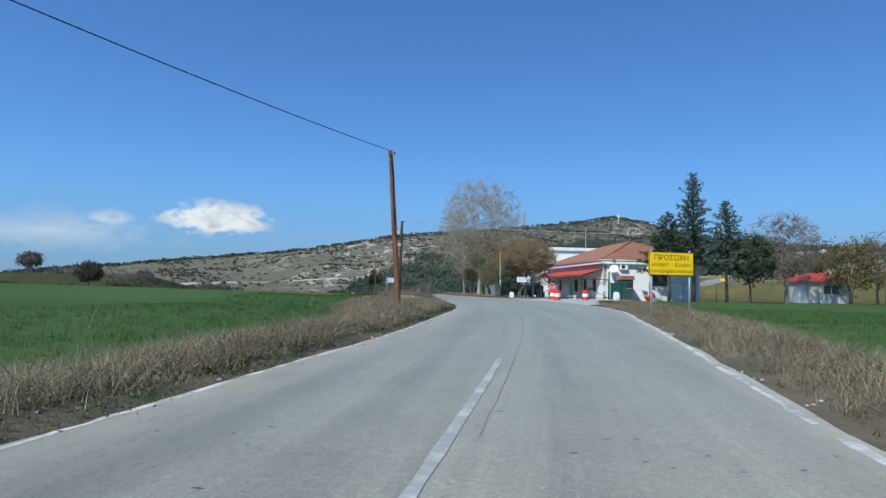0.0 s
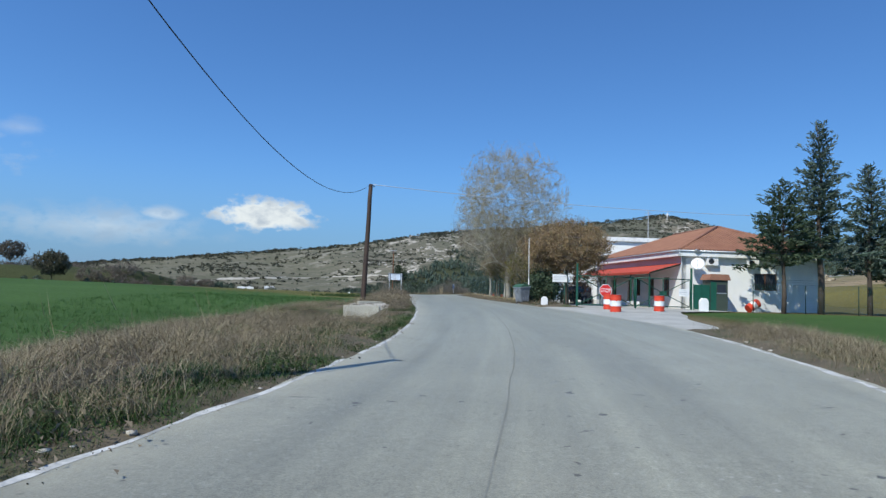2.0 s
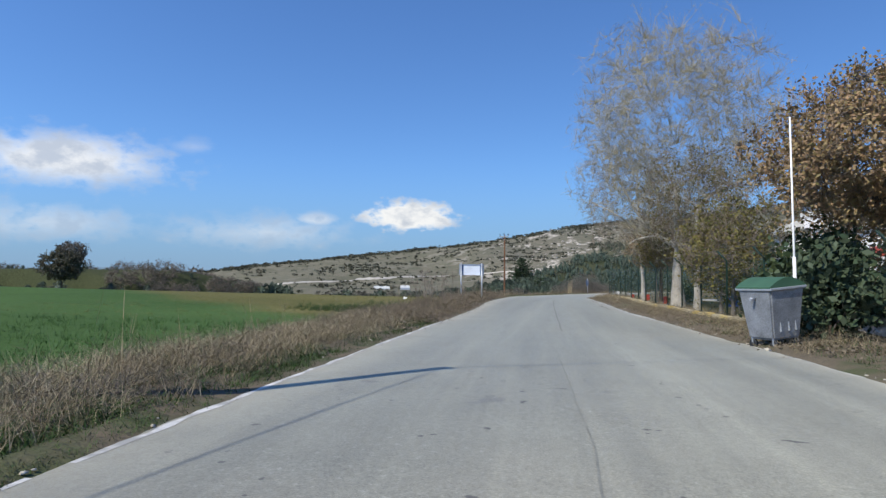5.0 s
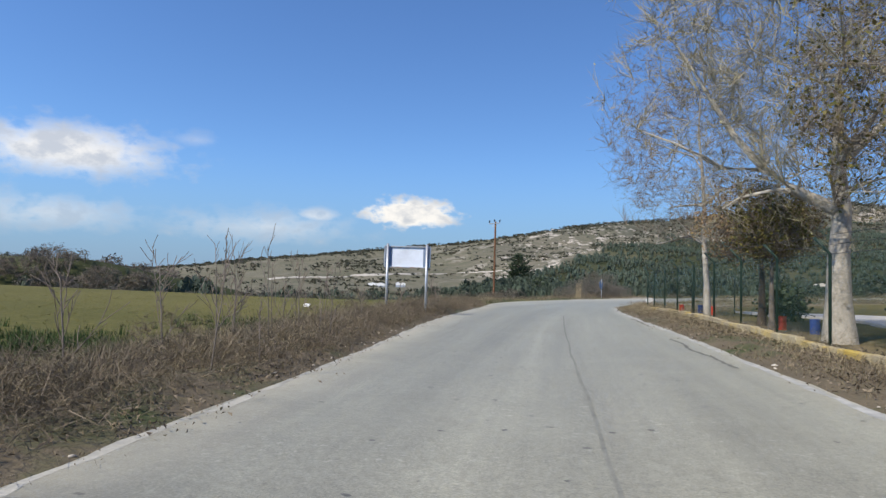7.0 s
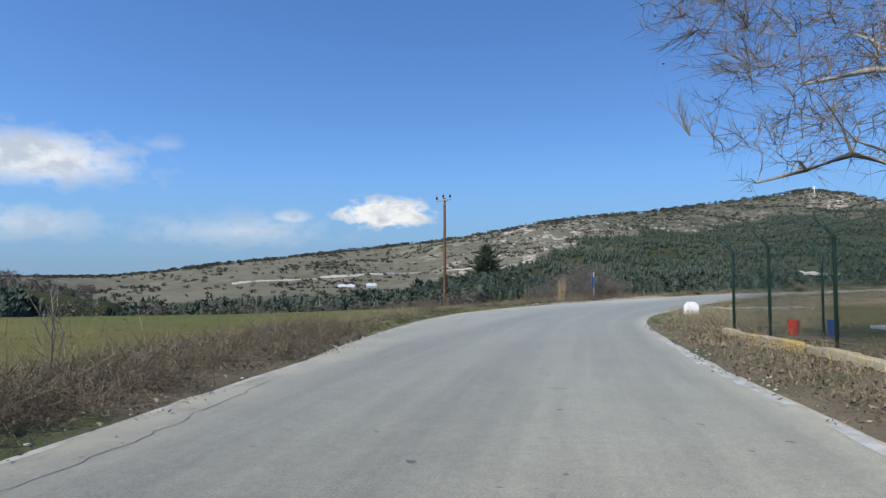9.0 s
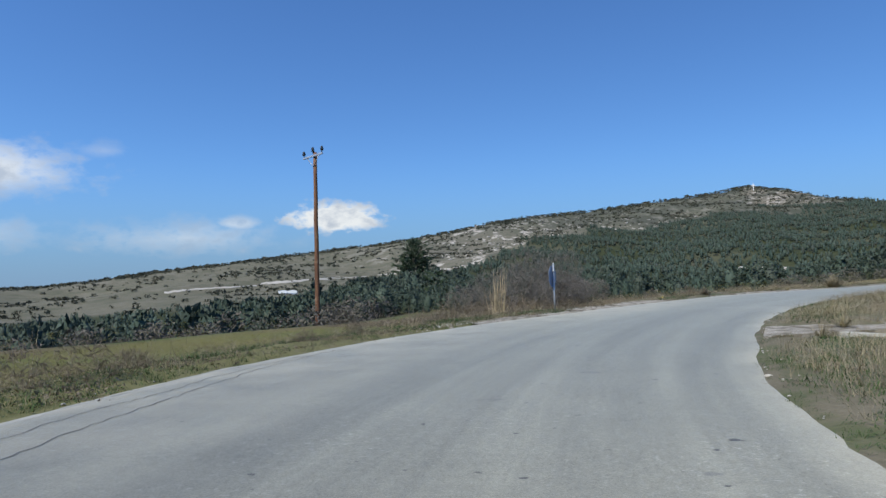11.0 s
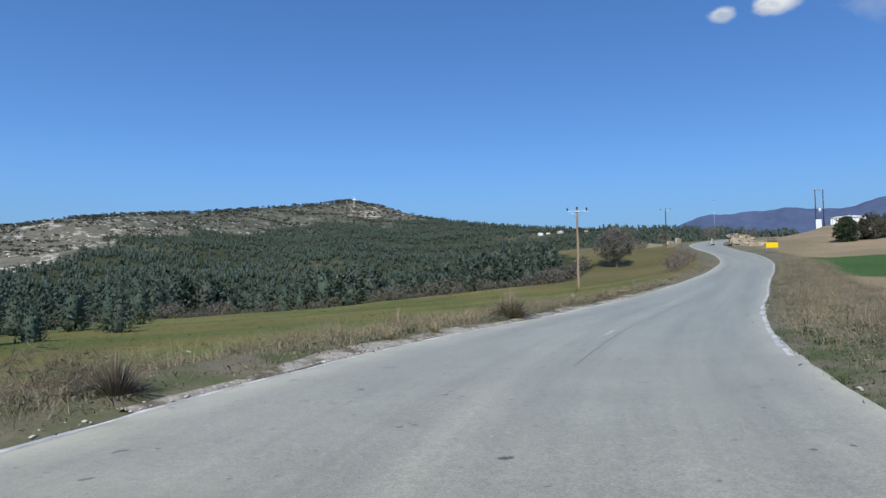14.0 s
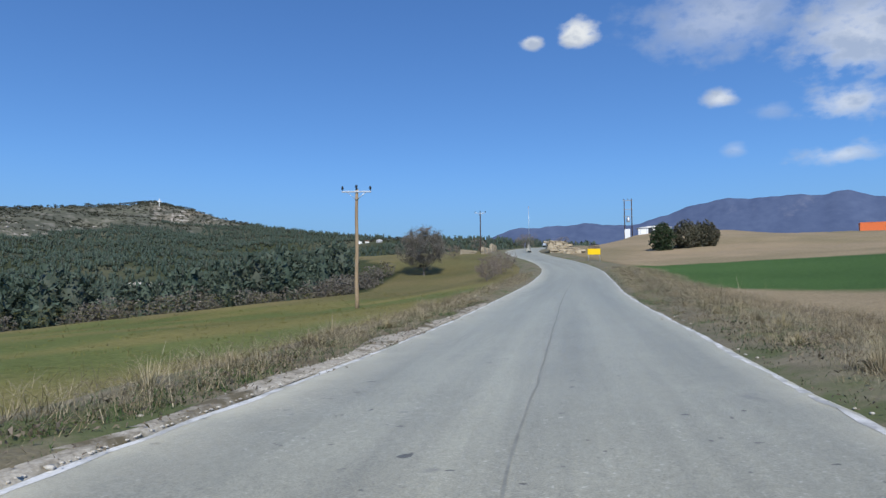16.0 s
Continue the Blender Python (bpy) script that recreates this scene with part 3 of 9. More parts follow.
def build_road():
    rows, uv, rim = [], [], []
    rng = random.Random(5)
    for i, s in enumerate(S):
        wl, wr = LEFT[i] + rng.uniform(-0.05, 0.05), RIGHT[i] + rng.uniform(-0.05, 0.05)
        cols = [wl - 0.02, wl, wl + 0.02, wl + 0.45, wl + 1.1] + list(np.linspace(wl + 1.1, wr - 0.6, 6)[1:-1]) + [wr - 0.6, wr - 0.25, wr - 0.02, wr, wr + 0.02]
        last = len(cols) - 1
        rows.append([on_road(s, n, -0.3 if k in (0, last) else -0.004 if k in (1, last - 1) else 0.0) for k, n in enumerate(cols)])
        uv.append([(s, n) for n in cols])
        left_dust = float(np.interp(s, [-30, 70, 78, 112, 120, 150, 156, 420], [0.55, 0.55, 0.75, 0.75, 1.0, 1.0, 0.7, 0.7]))
        spill = float(np.interp(s, [108, 122, 146, 156], [0.0, 0.5, 0.6, 0.0]))
        rim += [left_dust if k < 3 else max(left_dust * 0.5, spill) if k == 3 else spill if k == 4 else spill * 0.5 if k == 5 else 0.6 if k > last - 3 else 0.25 if k == last - 3 else 0.0 for k in range(len(cols))]
    ob = ribbon("road", rows, ASPHALT, uv)
    ob.data.attributes.new("rim", "FLOAT", "POINT").data.foreach_set("value", rim)
    tagged(ob, "sun-bleached grey asphalt two-lane road with worn edges", "road", kind="structure")


build_ground()
build_road()

# ---------------------------------------------------------------- mesh tools
def paint(name, c, rough=0.5, metal=0.0, wear=0.12):
    """Plain painted or bare surface with slight dirt."""
    dark = tuple(v * (1 - 1.6 * wear) for v in c)
    return surface(name, dark, tuple(min(1, v * (1 + wear)) for v in c), 2.5, 45, rough, 0.06, 0.002, metal)


GREEN_STEEL = paint("green_painted_steel", (0.015, 0.085, 0.055), 0.45)
RED_PAINT = paint("red_paint", (0.62, 0.06, 0.03), 0.5)
WHITE_PAINT = paint("white_paint", (0.8, 0.8, 0.78), 0.5)
YELLOW = paint("yellow_sheeting", (0.85, 0.55, 0.0), 0.45, wear=0.05)
BLACKISH = paint("black_lettering", (0.035, 0.02, 0.015), 0.6)
STEEL = paint("galvanised_steel", (0.46, 0.49, 0.52), 0.42, 0.55)
SIGN_BACK = paint("blue_grey_sign_back", (0.2, 0.26, 0.36), 0.45, 0.3)
DARK_STEEL = paint("dark_steel", (0.05, 0.055, 0.06), 0.5, 0.6)
GLASS_DARK = paint("dark_window", (0.03, 0.035, 0.045), 0.12)
BROWN_FRAME = paint("brown_frame", (0.14, 0.07, 0.045), 0.6)
RUST = paint("rust", (0.28, 0.1, 0.04), 0.9)
ORANGE = paint("orange_container", (0.72, 0.17, 0.05), 0.6)
ROOF_TILE = surface("terracotta_tiles", (0.2, 0.09, 0.06), (0.35, 0.18, 0.115), 1.2, 14, 0.85, 0.4, 0.02, stain=(0.25, 0.13, 0.09), stain_scale=1.2)
AWNING = surface("red_corrugated_awning", (0.38, 0.06, 0.04), (0.52, 0.1, 0.065), 1.0, 18, 0.6, 0.2)
YARD = surface("pale_concrete_yard", (0.4, 0.385, 0.35), (0.56, 0.54, 0.5), 0.7, 22, 0.9, 0.3, 0.008, stain=(0.3, 0.27, 0.22), stain_scale=0.35)
BARK_PALE = surface("pale_plane_bark", (0.25, 0.23, 0.19), (0.52, 0.49, 0.43), 2.5, 16, 0.9, 0.5, 0.02, stain=(0.2, 0.18, 0.14), stain_scale=3)
BARK_GREY = surface("grey_bark", (0.1, 0.085, 0.07), (0.22, 0.19, 0.16), 3, 20, 0.95, 0.7, 0.03)
BARK_DARK = surface("dark_bark", (0.045, 0.035, 0.03), (0.11, 0.085, 0.065), 3, 20, 0.95, 0.7, 0.03)
TWIG_PALE = leafy("pale_twigs", [(0.32, 0.29, 0.21), (0.43, 0.385, 0.295), (0.35, 0.335, 0.2)])
TWIG_PLANE = leafy("brown_grey_twigs", [(0.17, 0.14, 0.105), (0.25, 0.21, 0.165), (0.21, 0.17, 0.12)])
TWIG_GREY = leafy("grey_twigs", [(0.17, 0.14, 0.115), (0.27, 0.22, 0.185), (0.21, 0.18, 0.13)])
LEAF_BUD = leafy("yellow_green_buds", [(0.36, 0.34, 0.18), (0.42, 0.39, 0.22), (0.32, 0.3, 0.16)])
LEAF_BROWN = leafy("brown_oak_leaves", [(0.2, 0.132, 0.075), (0.33, 0.212, 0.12), (0.27, 0.21, 0.09), (0.4, 0.27, 0.16), (0.17, 0.155, 0.06)])
LEAF_OLIVE = leafy("olive_leaves", [(0.13, 0.12, 0.035), (0.2, 0.17, 0.05), (0.09, 0.1, 0.03), (0.24, 0.19, 0.07)])
LEAF_LONE = leafy("dull_olive_leaves", [(0.075, 0.08, 0.05), (0.12, 0.115, 0.075), (0.095, 0.09, 0.06), (0.06, 0.065, 0.045)])
NEEDLE = leafy("cedar_needles", [(0.03, 0.055, 0.03), (0.055, 0.085, 0.045), (0.09, 0.12, 0.075), (0.04, 0.06, 0.028)])
NEEDLE_BLUE = leafy("blue_grey_needles", [(0.05, 0.085, 0.06), (0.1, 0.14, 0.11), (0.15, 0.19, 0.16)])
NEEDLE_DARK = leafy("dark_needles", [(0.025, 0.045, 0.022), (0.04, 0.065, 0.028), (0.06, 0.085, 0.035)])
# pine greens, lifted towards blue to put distance haze into the tones
PINE_FAR = leafy("hazy_pine_wood", [(0.05, 0.078, 0.056), (0.064, 0.09, 0.064), (0.078, 0.106, 0.075), (0.07, 0.082, 0.062)])
BRUSH = leafy("dark_brush", [(0.11, 0.098, 0.084), (0.15, 0.13, 0.11), (0.115, 0.112, 0.078), (0.185, 0.16, 0.136)])
SCRUB = leafy("hill_scrub", [(0.045, 0.055, 0.038), (0.07, 0.075, 0.05), (0.1, 0.09, 0.062)])
DRY_GRASS = leafy("dry_grass", [(0.24, 0.2, 0.125), (0.4, 0.34, 0.22), (0.31, 0.255, 0.155), (0.19, 0.162, 0.095), (0.5, 0.43, 0.29)])
WEED = leafy("brown_weeds", [(0.115, 0.093, 0.068), (0.2, 0.16, 0.12), (0.15, 0.125, 0.076), (0.29, 0.235, 0.172), (0.08, 0.077, 0.042)])
GREEN_GRASS = leafy("green_grass", [(0.035, 0.075, 0.022), (0.06, 0.105, 0.03), (0.045, 0.09, 0.022), (0.1, 0.13, 0.05)])
WHEAT = leafy("young_wheat", [(0.035, 0.09, 0.018), (0.05, 0.125, 0.03), (0.07, 0.14, 0.035)])
TWIG_DARK = leafy("dark_twigs", [(0.13, 0.118, 0.1), (0.21, 0.19, 0.165), (0.165, 0.152, 0.122)])
STRAW = leafy("pale_straw", [(0.42, 0.36, 0.2), (0.34, 0.29, 0.16), (0.5, 0.43, 0.27), (0.26, 0.22, 0.12)])
REED = leafy("dry_reed", [(0.4, 0.31, 0.17), (0.5, 0.4, 0.24), (0.3, 0.23, 0.13)])


def box(bm, x0, y0, z0, x1, y1, z1, m=None, bevel=0.0):
    made = bmesh.ops.create_cube(bm, size=1)["verts"]
    for v in made:
        v.co = Vector(((x0 + x1) / 2 + v.co.x * (x1 - x0), (y0 + y1) / 2 + v.co.y * (y1 - y0), (z0 + z1) / 2 + v.co.z * (z1 - z0)))
    if bevel:
        edges = list({e for v in made for e in v.link_edges})
        made = list({v for f in bmesh.ops.bevel(bm, geom=edges, offset=bevel, segments=2, affect="EDGES", profile=0.5)["faces"] for v in f.verts} | {v for v in made if v.is_valid})
    if m is not None:
        bmesh.ops.transform(bm, matrix=m, verts=made)
    return bm


def ring_tube(bm, points, radii, seg=8, cap=True):
    """A tube through points with given radii."""
    rings = []
    for i, (p, r) in enumerate(zip(points, radii)):
        d = (Vector(points[min(i + 1, len(points) - 1)]) - Vector(points[max(i - 1, 0)])).normalized()
        side = d.orthogonal().normalized()
        up = d.cross(side)
        rings.append([bm.verts.new(Vector(p) + (side * math.cos(k * math.tau / seg) + up * math.sin(k * math.tau / seg)) * r) for k in range(seg)])
    for a, b in zip(rings, rings[1:]):
        for k in range(seg):
            f = bm.faces.new((a[k], a[(k + 1) % seg], b[(k + 1) % seg], b[k]))
            f.smooth = True
    if cap:
        bm.faces.new(rings[0][::-1])
        bm.faces.new(rings[-1])
    return bm


def rod(p, q, r, r2=None, seg=8):
    return ring_tube(bmesh.new(), [p, q], [r, r if r2 is None else r2], seg)


def boxed(x0, y0, z0, x1, y1, z1, bevel=0.0, m=None):
    return box(bmesh.new(), x0, y0, z0, x1, y1, z1, m, bevel)


def lathe(profile, seg=24):
    """A turned body from (radius, height) pairs."""
    bm = bmesh.new()
    rings = [[bm.verts.new((r * math.cos(k * math.tau / seg), r * math.sin(k * math.tau / seg), z)) for k in range(seg)] for r, z in profile]
    for a, b in zip(rings, rings[1:]):
        for k in range(seg):
            bm.faces.new((a[k], a[(k + 1) % seg], b[(k + 1) % seg], b[k])).smooth = True
    bm.faces.new(rings[0][::-1])
    bm.faces.new(rings[-1])
    return bm


def prism(outline, depth, m=None):
    """A flat outline in x and z, given thickness along y."""
    bm = bmesh.new()
    a = [bm.verts.new((x, 0, z)) for x, z in outline]
    b = [bm.verts.new((x, depth, z)) for x, z in outline]
    bm.faces.new(a)
    bm.faces.new(b[::-1])
    for i in range(len(a)):
        bm.faces.new((a[i], b[i], b[(i + 1) % len(a)], a[(i + 1) % len(a)]))
    bmesh.ops.recalc_face_normals(bm, faces=bm.faces)
    if m is not None:
        bm.transform(m)
    return bm


def lettering(text, size, mat, parent, m, width=None):
    """Raised letters from the built-in font, as a mesh part; width: squeeze the line to this width."""
    cu = bpy.data.curves.new("lettering", "FONT")
    cu.body, cu.size, cu.extrude, cu.align_x, cu.align_y = text, size, 0.002, "CENTER", "CENTER"
    tmp = new("lettering_shape", cu)
    bpy.context.view_layer.update()
    me = bpy.data.meshes.new_from_object(tmp.evaluated_get(bpy.context.evaluated_depsgraph_get()))
    bpy.data.objects.remove(tmp)
    me.materials.clear()
    me.materials.append(mat)
    xs = [v.co.x for v in me.vertices]
    k = width / (max(xs) - min(xs)) if width and xs else 1.0
    me.transform(Matrix.Diagonal((k, 1, 1, 1)))
    bm = bmesh.new()
    bm.from_mesh(me)
    bmesh.ops.remove_doubles(bm, verts=bm.verts[:], dist=0.0004)
    todo = set(bm.verts)
    while todo:                                            # one part for each letter
        island, queue = set(), [todo.pop()]
        while queue:
            v = queue.pop()
            island.add(v)
            queue += [w for e in v.link_edges for w in e.verts if w in todo]
            todo -= set(queue)
        one = bmesh.new()
        made = {v: one.verts.new(v.co) for v in island}
        for f in {f for v in island for f in v.link_faces}:
            one.faces.new([made[v] for v in f.verts])
        part("letter", one, mat, parent).matrix_local = m
    bm.free()


def tri_mesh(name, verts, tris, mat, parent=None, smooth=False):
    """A joined mesh from arrays of corners and triangles."""
    me = bpy.data.meshes.new(name)
    v, f = np.asarray(verts, np.float32), np.asarray(tris, np.int32)
    me.vertices.add(len(v))
    me.vertices.foreach_set("co", v.ravel())
    me.loops.add(f.size)
    me.loops.foreach_set("vertex_index", f.ravel())
    me.polygons.add(len(f))
    me.polygons.foreach_set("loop_start", np.arange(0, f.size, 3, dtype=np.int32))
    me.update(calc_edges=True)
    me.validate()
    if smooth:
        me.polygons.foreach_set("use_smooth", [True] * len(me.polygons))
    me.materials.append(mat)
    ob = new(name, me)
    if parent:
        ob.parent = parent
    return ob


def scatter(templates, places, scales, seed, lean=0.12, flat=None):
    """Copies of small template meshes at places, each turned, scaled and leaned: joined arrays."""
    rng = np.random.default_rng(seed)
    places, scales = np.asarray(places, float), np.asarray(scales, float)
    pick = rng.integers(0, len(templates), len(places))
    allv, allf, base = [], [], 0
    for k, (tv, tf) in enumerate(templates):
        p, sc = places[pick == k], scales[pick == k]
        if not len(p):
            continue
        a = rng.uniform(0, math.tau, len(p))
        v = np.repeat(tv[None], len(p), 0) * sc[:, None, None]
        x = v[..., 0] * np.cos(a)[:, None] - v[..., 1] * np.sin(a)[:, None]
        y = v[..., 0] * np.sin(a)[:, None] + v[..., 1] * np.cos(a)[:, None]
        lx, ly = rng.normal(0, lean, len(p)), rng.normal(0, lean, len(p))
        v = np.stack([x + v[..., 2] * lx[:, None], y + v[..., 2] * ly[:, None], v[..., 2]], -1) + p[:, None]
        allv.append(v.reshape(-1, 3))
        allf.append((tf[None] + (np.arange(len(p)) * len(tv))[:, None, None]).reshape(-1, 3) + base)
        base += len(p) * len(tv)
    return np.vstack(allv), np.vstack(allf)


def tuft(rng, blades, height, spread_r, width, droop=0.35):
    """A tuft of bent blades, two quads each."""
    v, f = [], []
    for _ in range(blades):
        a, r = rng.uniform(0, math.tau), spread_r * math.sqrt(rng.random())
        p = np.array((r * math.cos(a), r * math.sin(a), -0.02))
        h, out, o = height * rng.uniform(0.5, 1.1), rng.uniform(0, math.tau), height * droop * rng.uniform(0.1, 1.2)
        d, w = np.array((math.cos(out), math.sin(out), 0)), np.array((-math.sin(out), math.cos(out), 0)) * width * rng.uniform(0.6, 1.3)
        mid, tip = p + (0, 0, h * 0.6) + d * o * 0.35, p + (0, 0, h) + d * o
        i = len(v)
        v += [p - w, p + w, mid + w * 0.4, mid - w * 0.6, tip]
        f += [(i, i + 1, i + 2), (i + 3, i + 2, i + 4)]
    return np.array(v), np.array(f)


def clump(rng, leaves, size, shape, leaf):
    """A loose mass of leaf triangles; shape(rng) gives a place within it."""
    v, f = [], []
    for _ in range(leaves):
        p = np.array(shape(rng)) * size
        d = rng.normal(size=3)
        d /= np.linalg.norm(d)
        e = np.cross(d, rng.normal(size=3))
        e /= np.linalg.norm(e) + 1e-9
        s = leaf * rng.uniform(0.6, 1.4)
        i = len(v)
        v += [p - d * s * 0.5, p + d * s * 0.7 + e * s * 0.25, p + e * s * 0.6]
        f += [(i, i + 1, i + 2)]
    return np.array(v), np.array(f)


def crown_mass(seed, pine, fineness, leaves, leaf):
    """A tree crown one unit high: an uneven dark body with loose sprays of foliage standing out of it."""
    rng = np.random.default_rng(seed)
    bm = bmesh.new()
    bmesh.ops.create_icosphere(bm, subdivisions=fineness, radius=1.0)
    u = np.array([tuple(q.co) for q in bm.verts])
    f = np.array([[q.index for q in fc.verts] for fc in bm.faces])
    bm.free()

    def body(d, out):
        h = (d[:, 2] + 1) / 2
        wide = (0.3 * (1 - 0.55 * h) + 0.03 if pine else 0.31 * (1 - 0.2 * h))[:, None] * out
        return np.c_[d[:, :2] * wide, 0.06 + 0.92 * h * np.where(out[:, 0] > 1, 1.02, 1.0)]

    v = body(u, rng.uniform(0.45, 0.8, (len(u), 1)))
    d = rng.normal(size=(leaves, 3))
    d /= np.linalg.norm(d, axis=1)[:, None]
    p = body(d, rng.uniform(0.65, 1.35, (leaves, 1)))
    way = d + rng.normal(0, 0.7, d.shape) + (0, 0, 0.4)
    way /= np.linalg.norm(way, axis=1)[:, None]
    side = np.cross(way, rng.normal(size=d.shape))
    side /= np.linalg.norm(side, axis=1)[:, None]
    s = leaf * rng.uniform(0.6, 1.4, (leaves, 1))
    lv = np.stack([p - way * s * 0.5 - side * s * 0.4, p - way * s * 0.4 + side * s * 0.4, p + way * s * 0.8], 1).reshape(-1, 3)
    return np.vstack([v, lv]), np.vstack([f, np.arange(leaves * 3).reshape(-1, 3) + len(v)])


def round_shape(rng):
    d = rng.normal(size=3)
    d /= np.linalg.norm(d)
    r = 0.5 * rng.uniform(0.55, 1.0)
    return (d[0] * r, d[1] * r, 0.42 + d[2] * r * 0.8)


def low_shape(rng):
    x, y, z = round_shape(rng)
    return (x * 1.15, y * 1.15, max(0.0, z * 0.62))


# ---------------------------------------------------------------- trees
class Tree:
    """Grows limbs as tubes, keeps the tips for leaves."""

    def __init__(self, seed):
        self.rng = random.Random(seed)
        self.wood, self.twigs, self.tips = bmesh.new(), bmesh.new(), []

    def limb(self, p, d, length, r, level, spec):
        rng = self.rng
        last = level == spec["levels"] - 1
        steps = 5 if level == 0 else 4 if not last else 3
        pts, rad, q, way = [Vector(p)], [r], Vector(p), Vector(d).normalized()
        for i in range(steps):
            bend = Vector((rng.gauss(0, 1), rng.gauss(0, 1), rng.gauss(0, 1))) * spec["crook"] * (0.4 if level == 0 else 1)
            way = (way + bend + Vector((0, 0, spec["rise"][min(level, len(spec["rise"]) - 1)]))).normalized()
            q = q + way * length / steps
            pts.append(q.copy())
            rad.append(max(r * (1 - (i + 1) / steps * (0.62 if level == 0 else 0.78)), spec.get("fine", 0.006) * 0.65))
        seg = (10, 6, 4, 3, 3, 3)[min(level, 5)]
        ring_tube(self.wood if level < spec.get("wood_levels", 2) else self.twigs, pts, rad, seg, cap=False)
        if last:
            self.tips += [pts[-1], pts[-2]]
            return
        count = spec["count"][level]
        for k in range(count):
            u = spec["from"][min(level, len(spec["from"]) - 1)]
            t = u + (1 - u) * (k + rng.uniform(0.2, 0.9)) / count
            i = min(int(t * steps), steps - 1)
            base = pts[i].lerp(pts[i + 1], t * steps - i)
            dirn = (pts[i + 1] - pts[i]).normalized()
            side = dirn.orthogonal().normalized()
            side.rotate(Matrix.Rotation(rng.uniform(0, math.tau) if level else k * 2.4 + rng.uniform(-0.5, 0.5), 3, dirn))
            a = radians(spec["angle"][min(level, len(spec["angle"]) - 1)] * rng.uniform(0.75, 1.25))
            child = dirn * math.cos(a) + side * math.sin(a)
            size = length * spec["shrink"][min(level, len(spec["shrink"]) - 1)] * rng.uniform(0.75, 1.15) * (1.15 - 0.55 * t if level == 0 else 1)
            self.limb(base, child, size, max(rad[i] * spec.get("thin", 0.5), spec.get("fine", 0.006)), level + 1, spec)
        self.tips.append(pts[-1])

    def leaves(self, mat, parent, per_tip, spread_r, size, name="leaves"):
        rng = np.random.default_rng(self.rng.randrange(1 << 30))
        tips = np.array([tuple(t) for t in self.tips])
        p = np.repeat(tips, per_tip, 0)
        p = p + rng.normal(0, spread_r, p.shape)
        d = rng.normal(size=p.shape)
        d /= np.linalg.norm(d, axis=1)[:, None]
        e = np.cross(d, rng.normal(size=p.shape))
        e /= np.linalg.norm(e, axis=1)[:, None]
        s = (size * rng.uniform(0.6, 1.3, len(p)))[:, None]
        v = np.stack([p - d * s * 0.6, p + e * s * 0.34, p + d * s * 0.6, p - e * s * 0.34], 1).reshape(-1, 3)
        i = np.arange(len(p))[:, None] * 4
        f = np.concatenate([i + (0, 1, 2), i + (0, 2, 3)], 1).reshape(-1, 3)
        return tri_mesh(name, v, f, mat, parent)


def broadleaf(name, x, y, height, seed, spec, bark, twig, leaf=None, label="", category="tree", trunk_r=None, z=None, lean=(0, 0), group=""):
    """A tree: trunk with limbs, crown of twigs and, where it has them, leaves."""
    base = float(ground_z(x, y)[0]) - 0.08 if z is None else z
    top = thing(name, pose(x, y, base), label, category, group)
    t = Tree(seed)
    t.limb((0, 0, 0), (lean[0], lean[1], 1), height * spec.get("stem", 0.6), trunk_r or height * 0.022, 0, spec)
    part("trunk", t.wood, bark, top)
    crown = part("crown", t.twigs, twig, top)
    if leaf:
        t.leaves(leaf[0], crown, leaf[1], leaf[2], leaf[3])
    return top


OAK = {"levels": 4, "count": (9, 8, 7), "from": (0.3, 0.2, 0.2), "angle": (62, 50, 45), "shrink": (0.72, 0.55, 0.5), "rise": (0.03, 0.05, 0.03), "crook": 0.16, "stem": 0.62, "thin": 0.45}
BUSH = {"levels": 3, "count": (9, 7), "from": (0.05, 0.15), "angle": (50, 45), "shrink": (0.8, 0.5), "rise": (0.05, 0.08), "crook": 0.16, "stem": 0.6, "thin": 0.6, "wood_levels": 1}


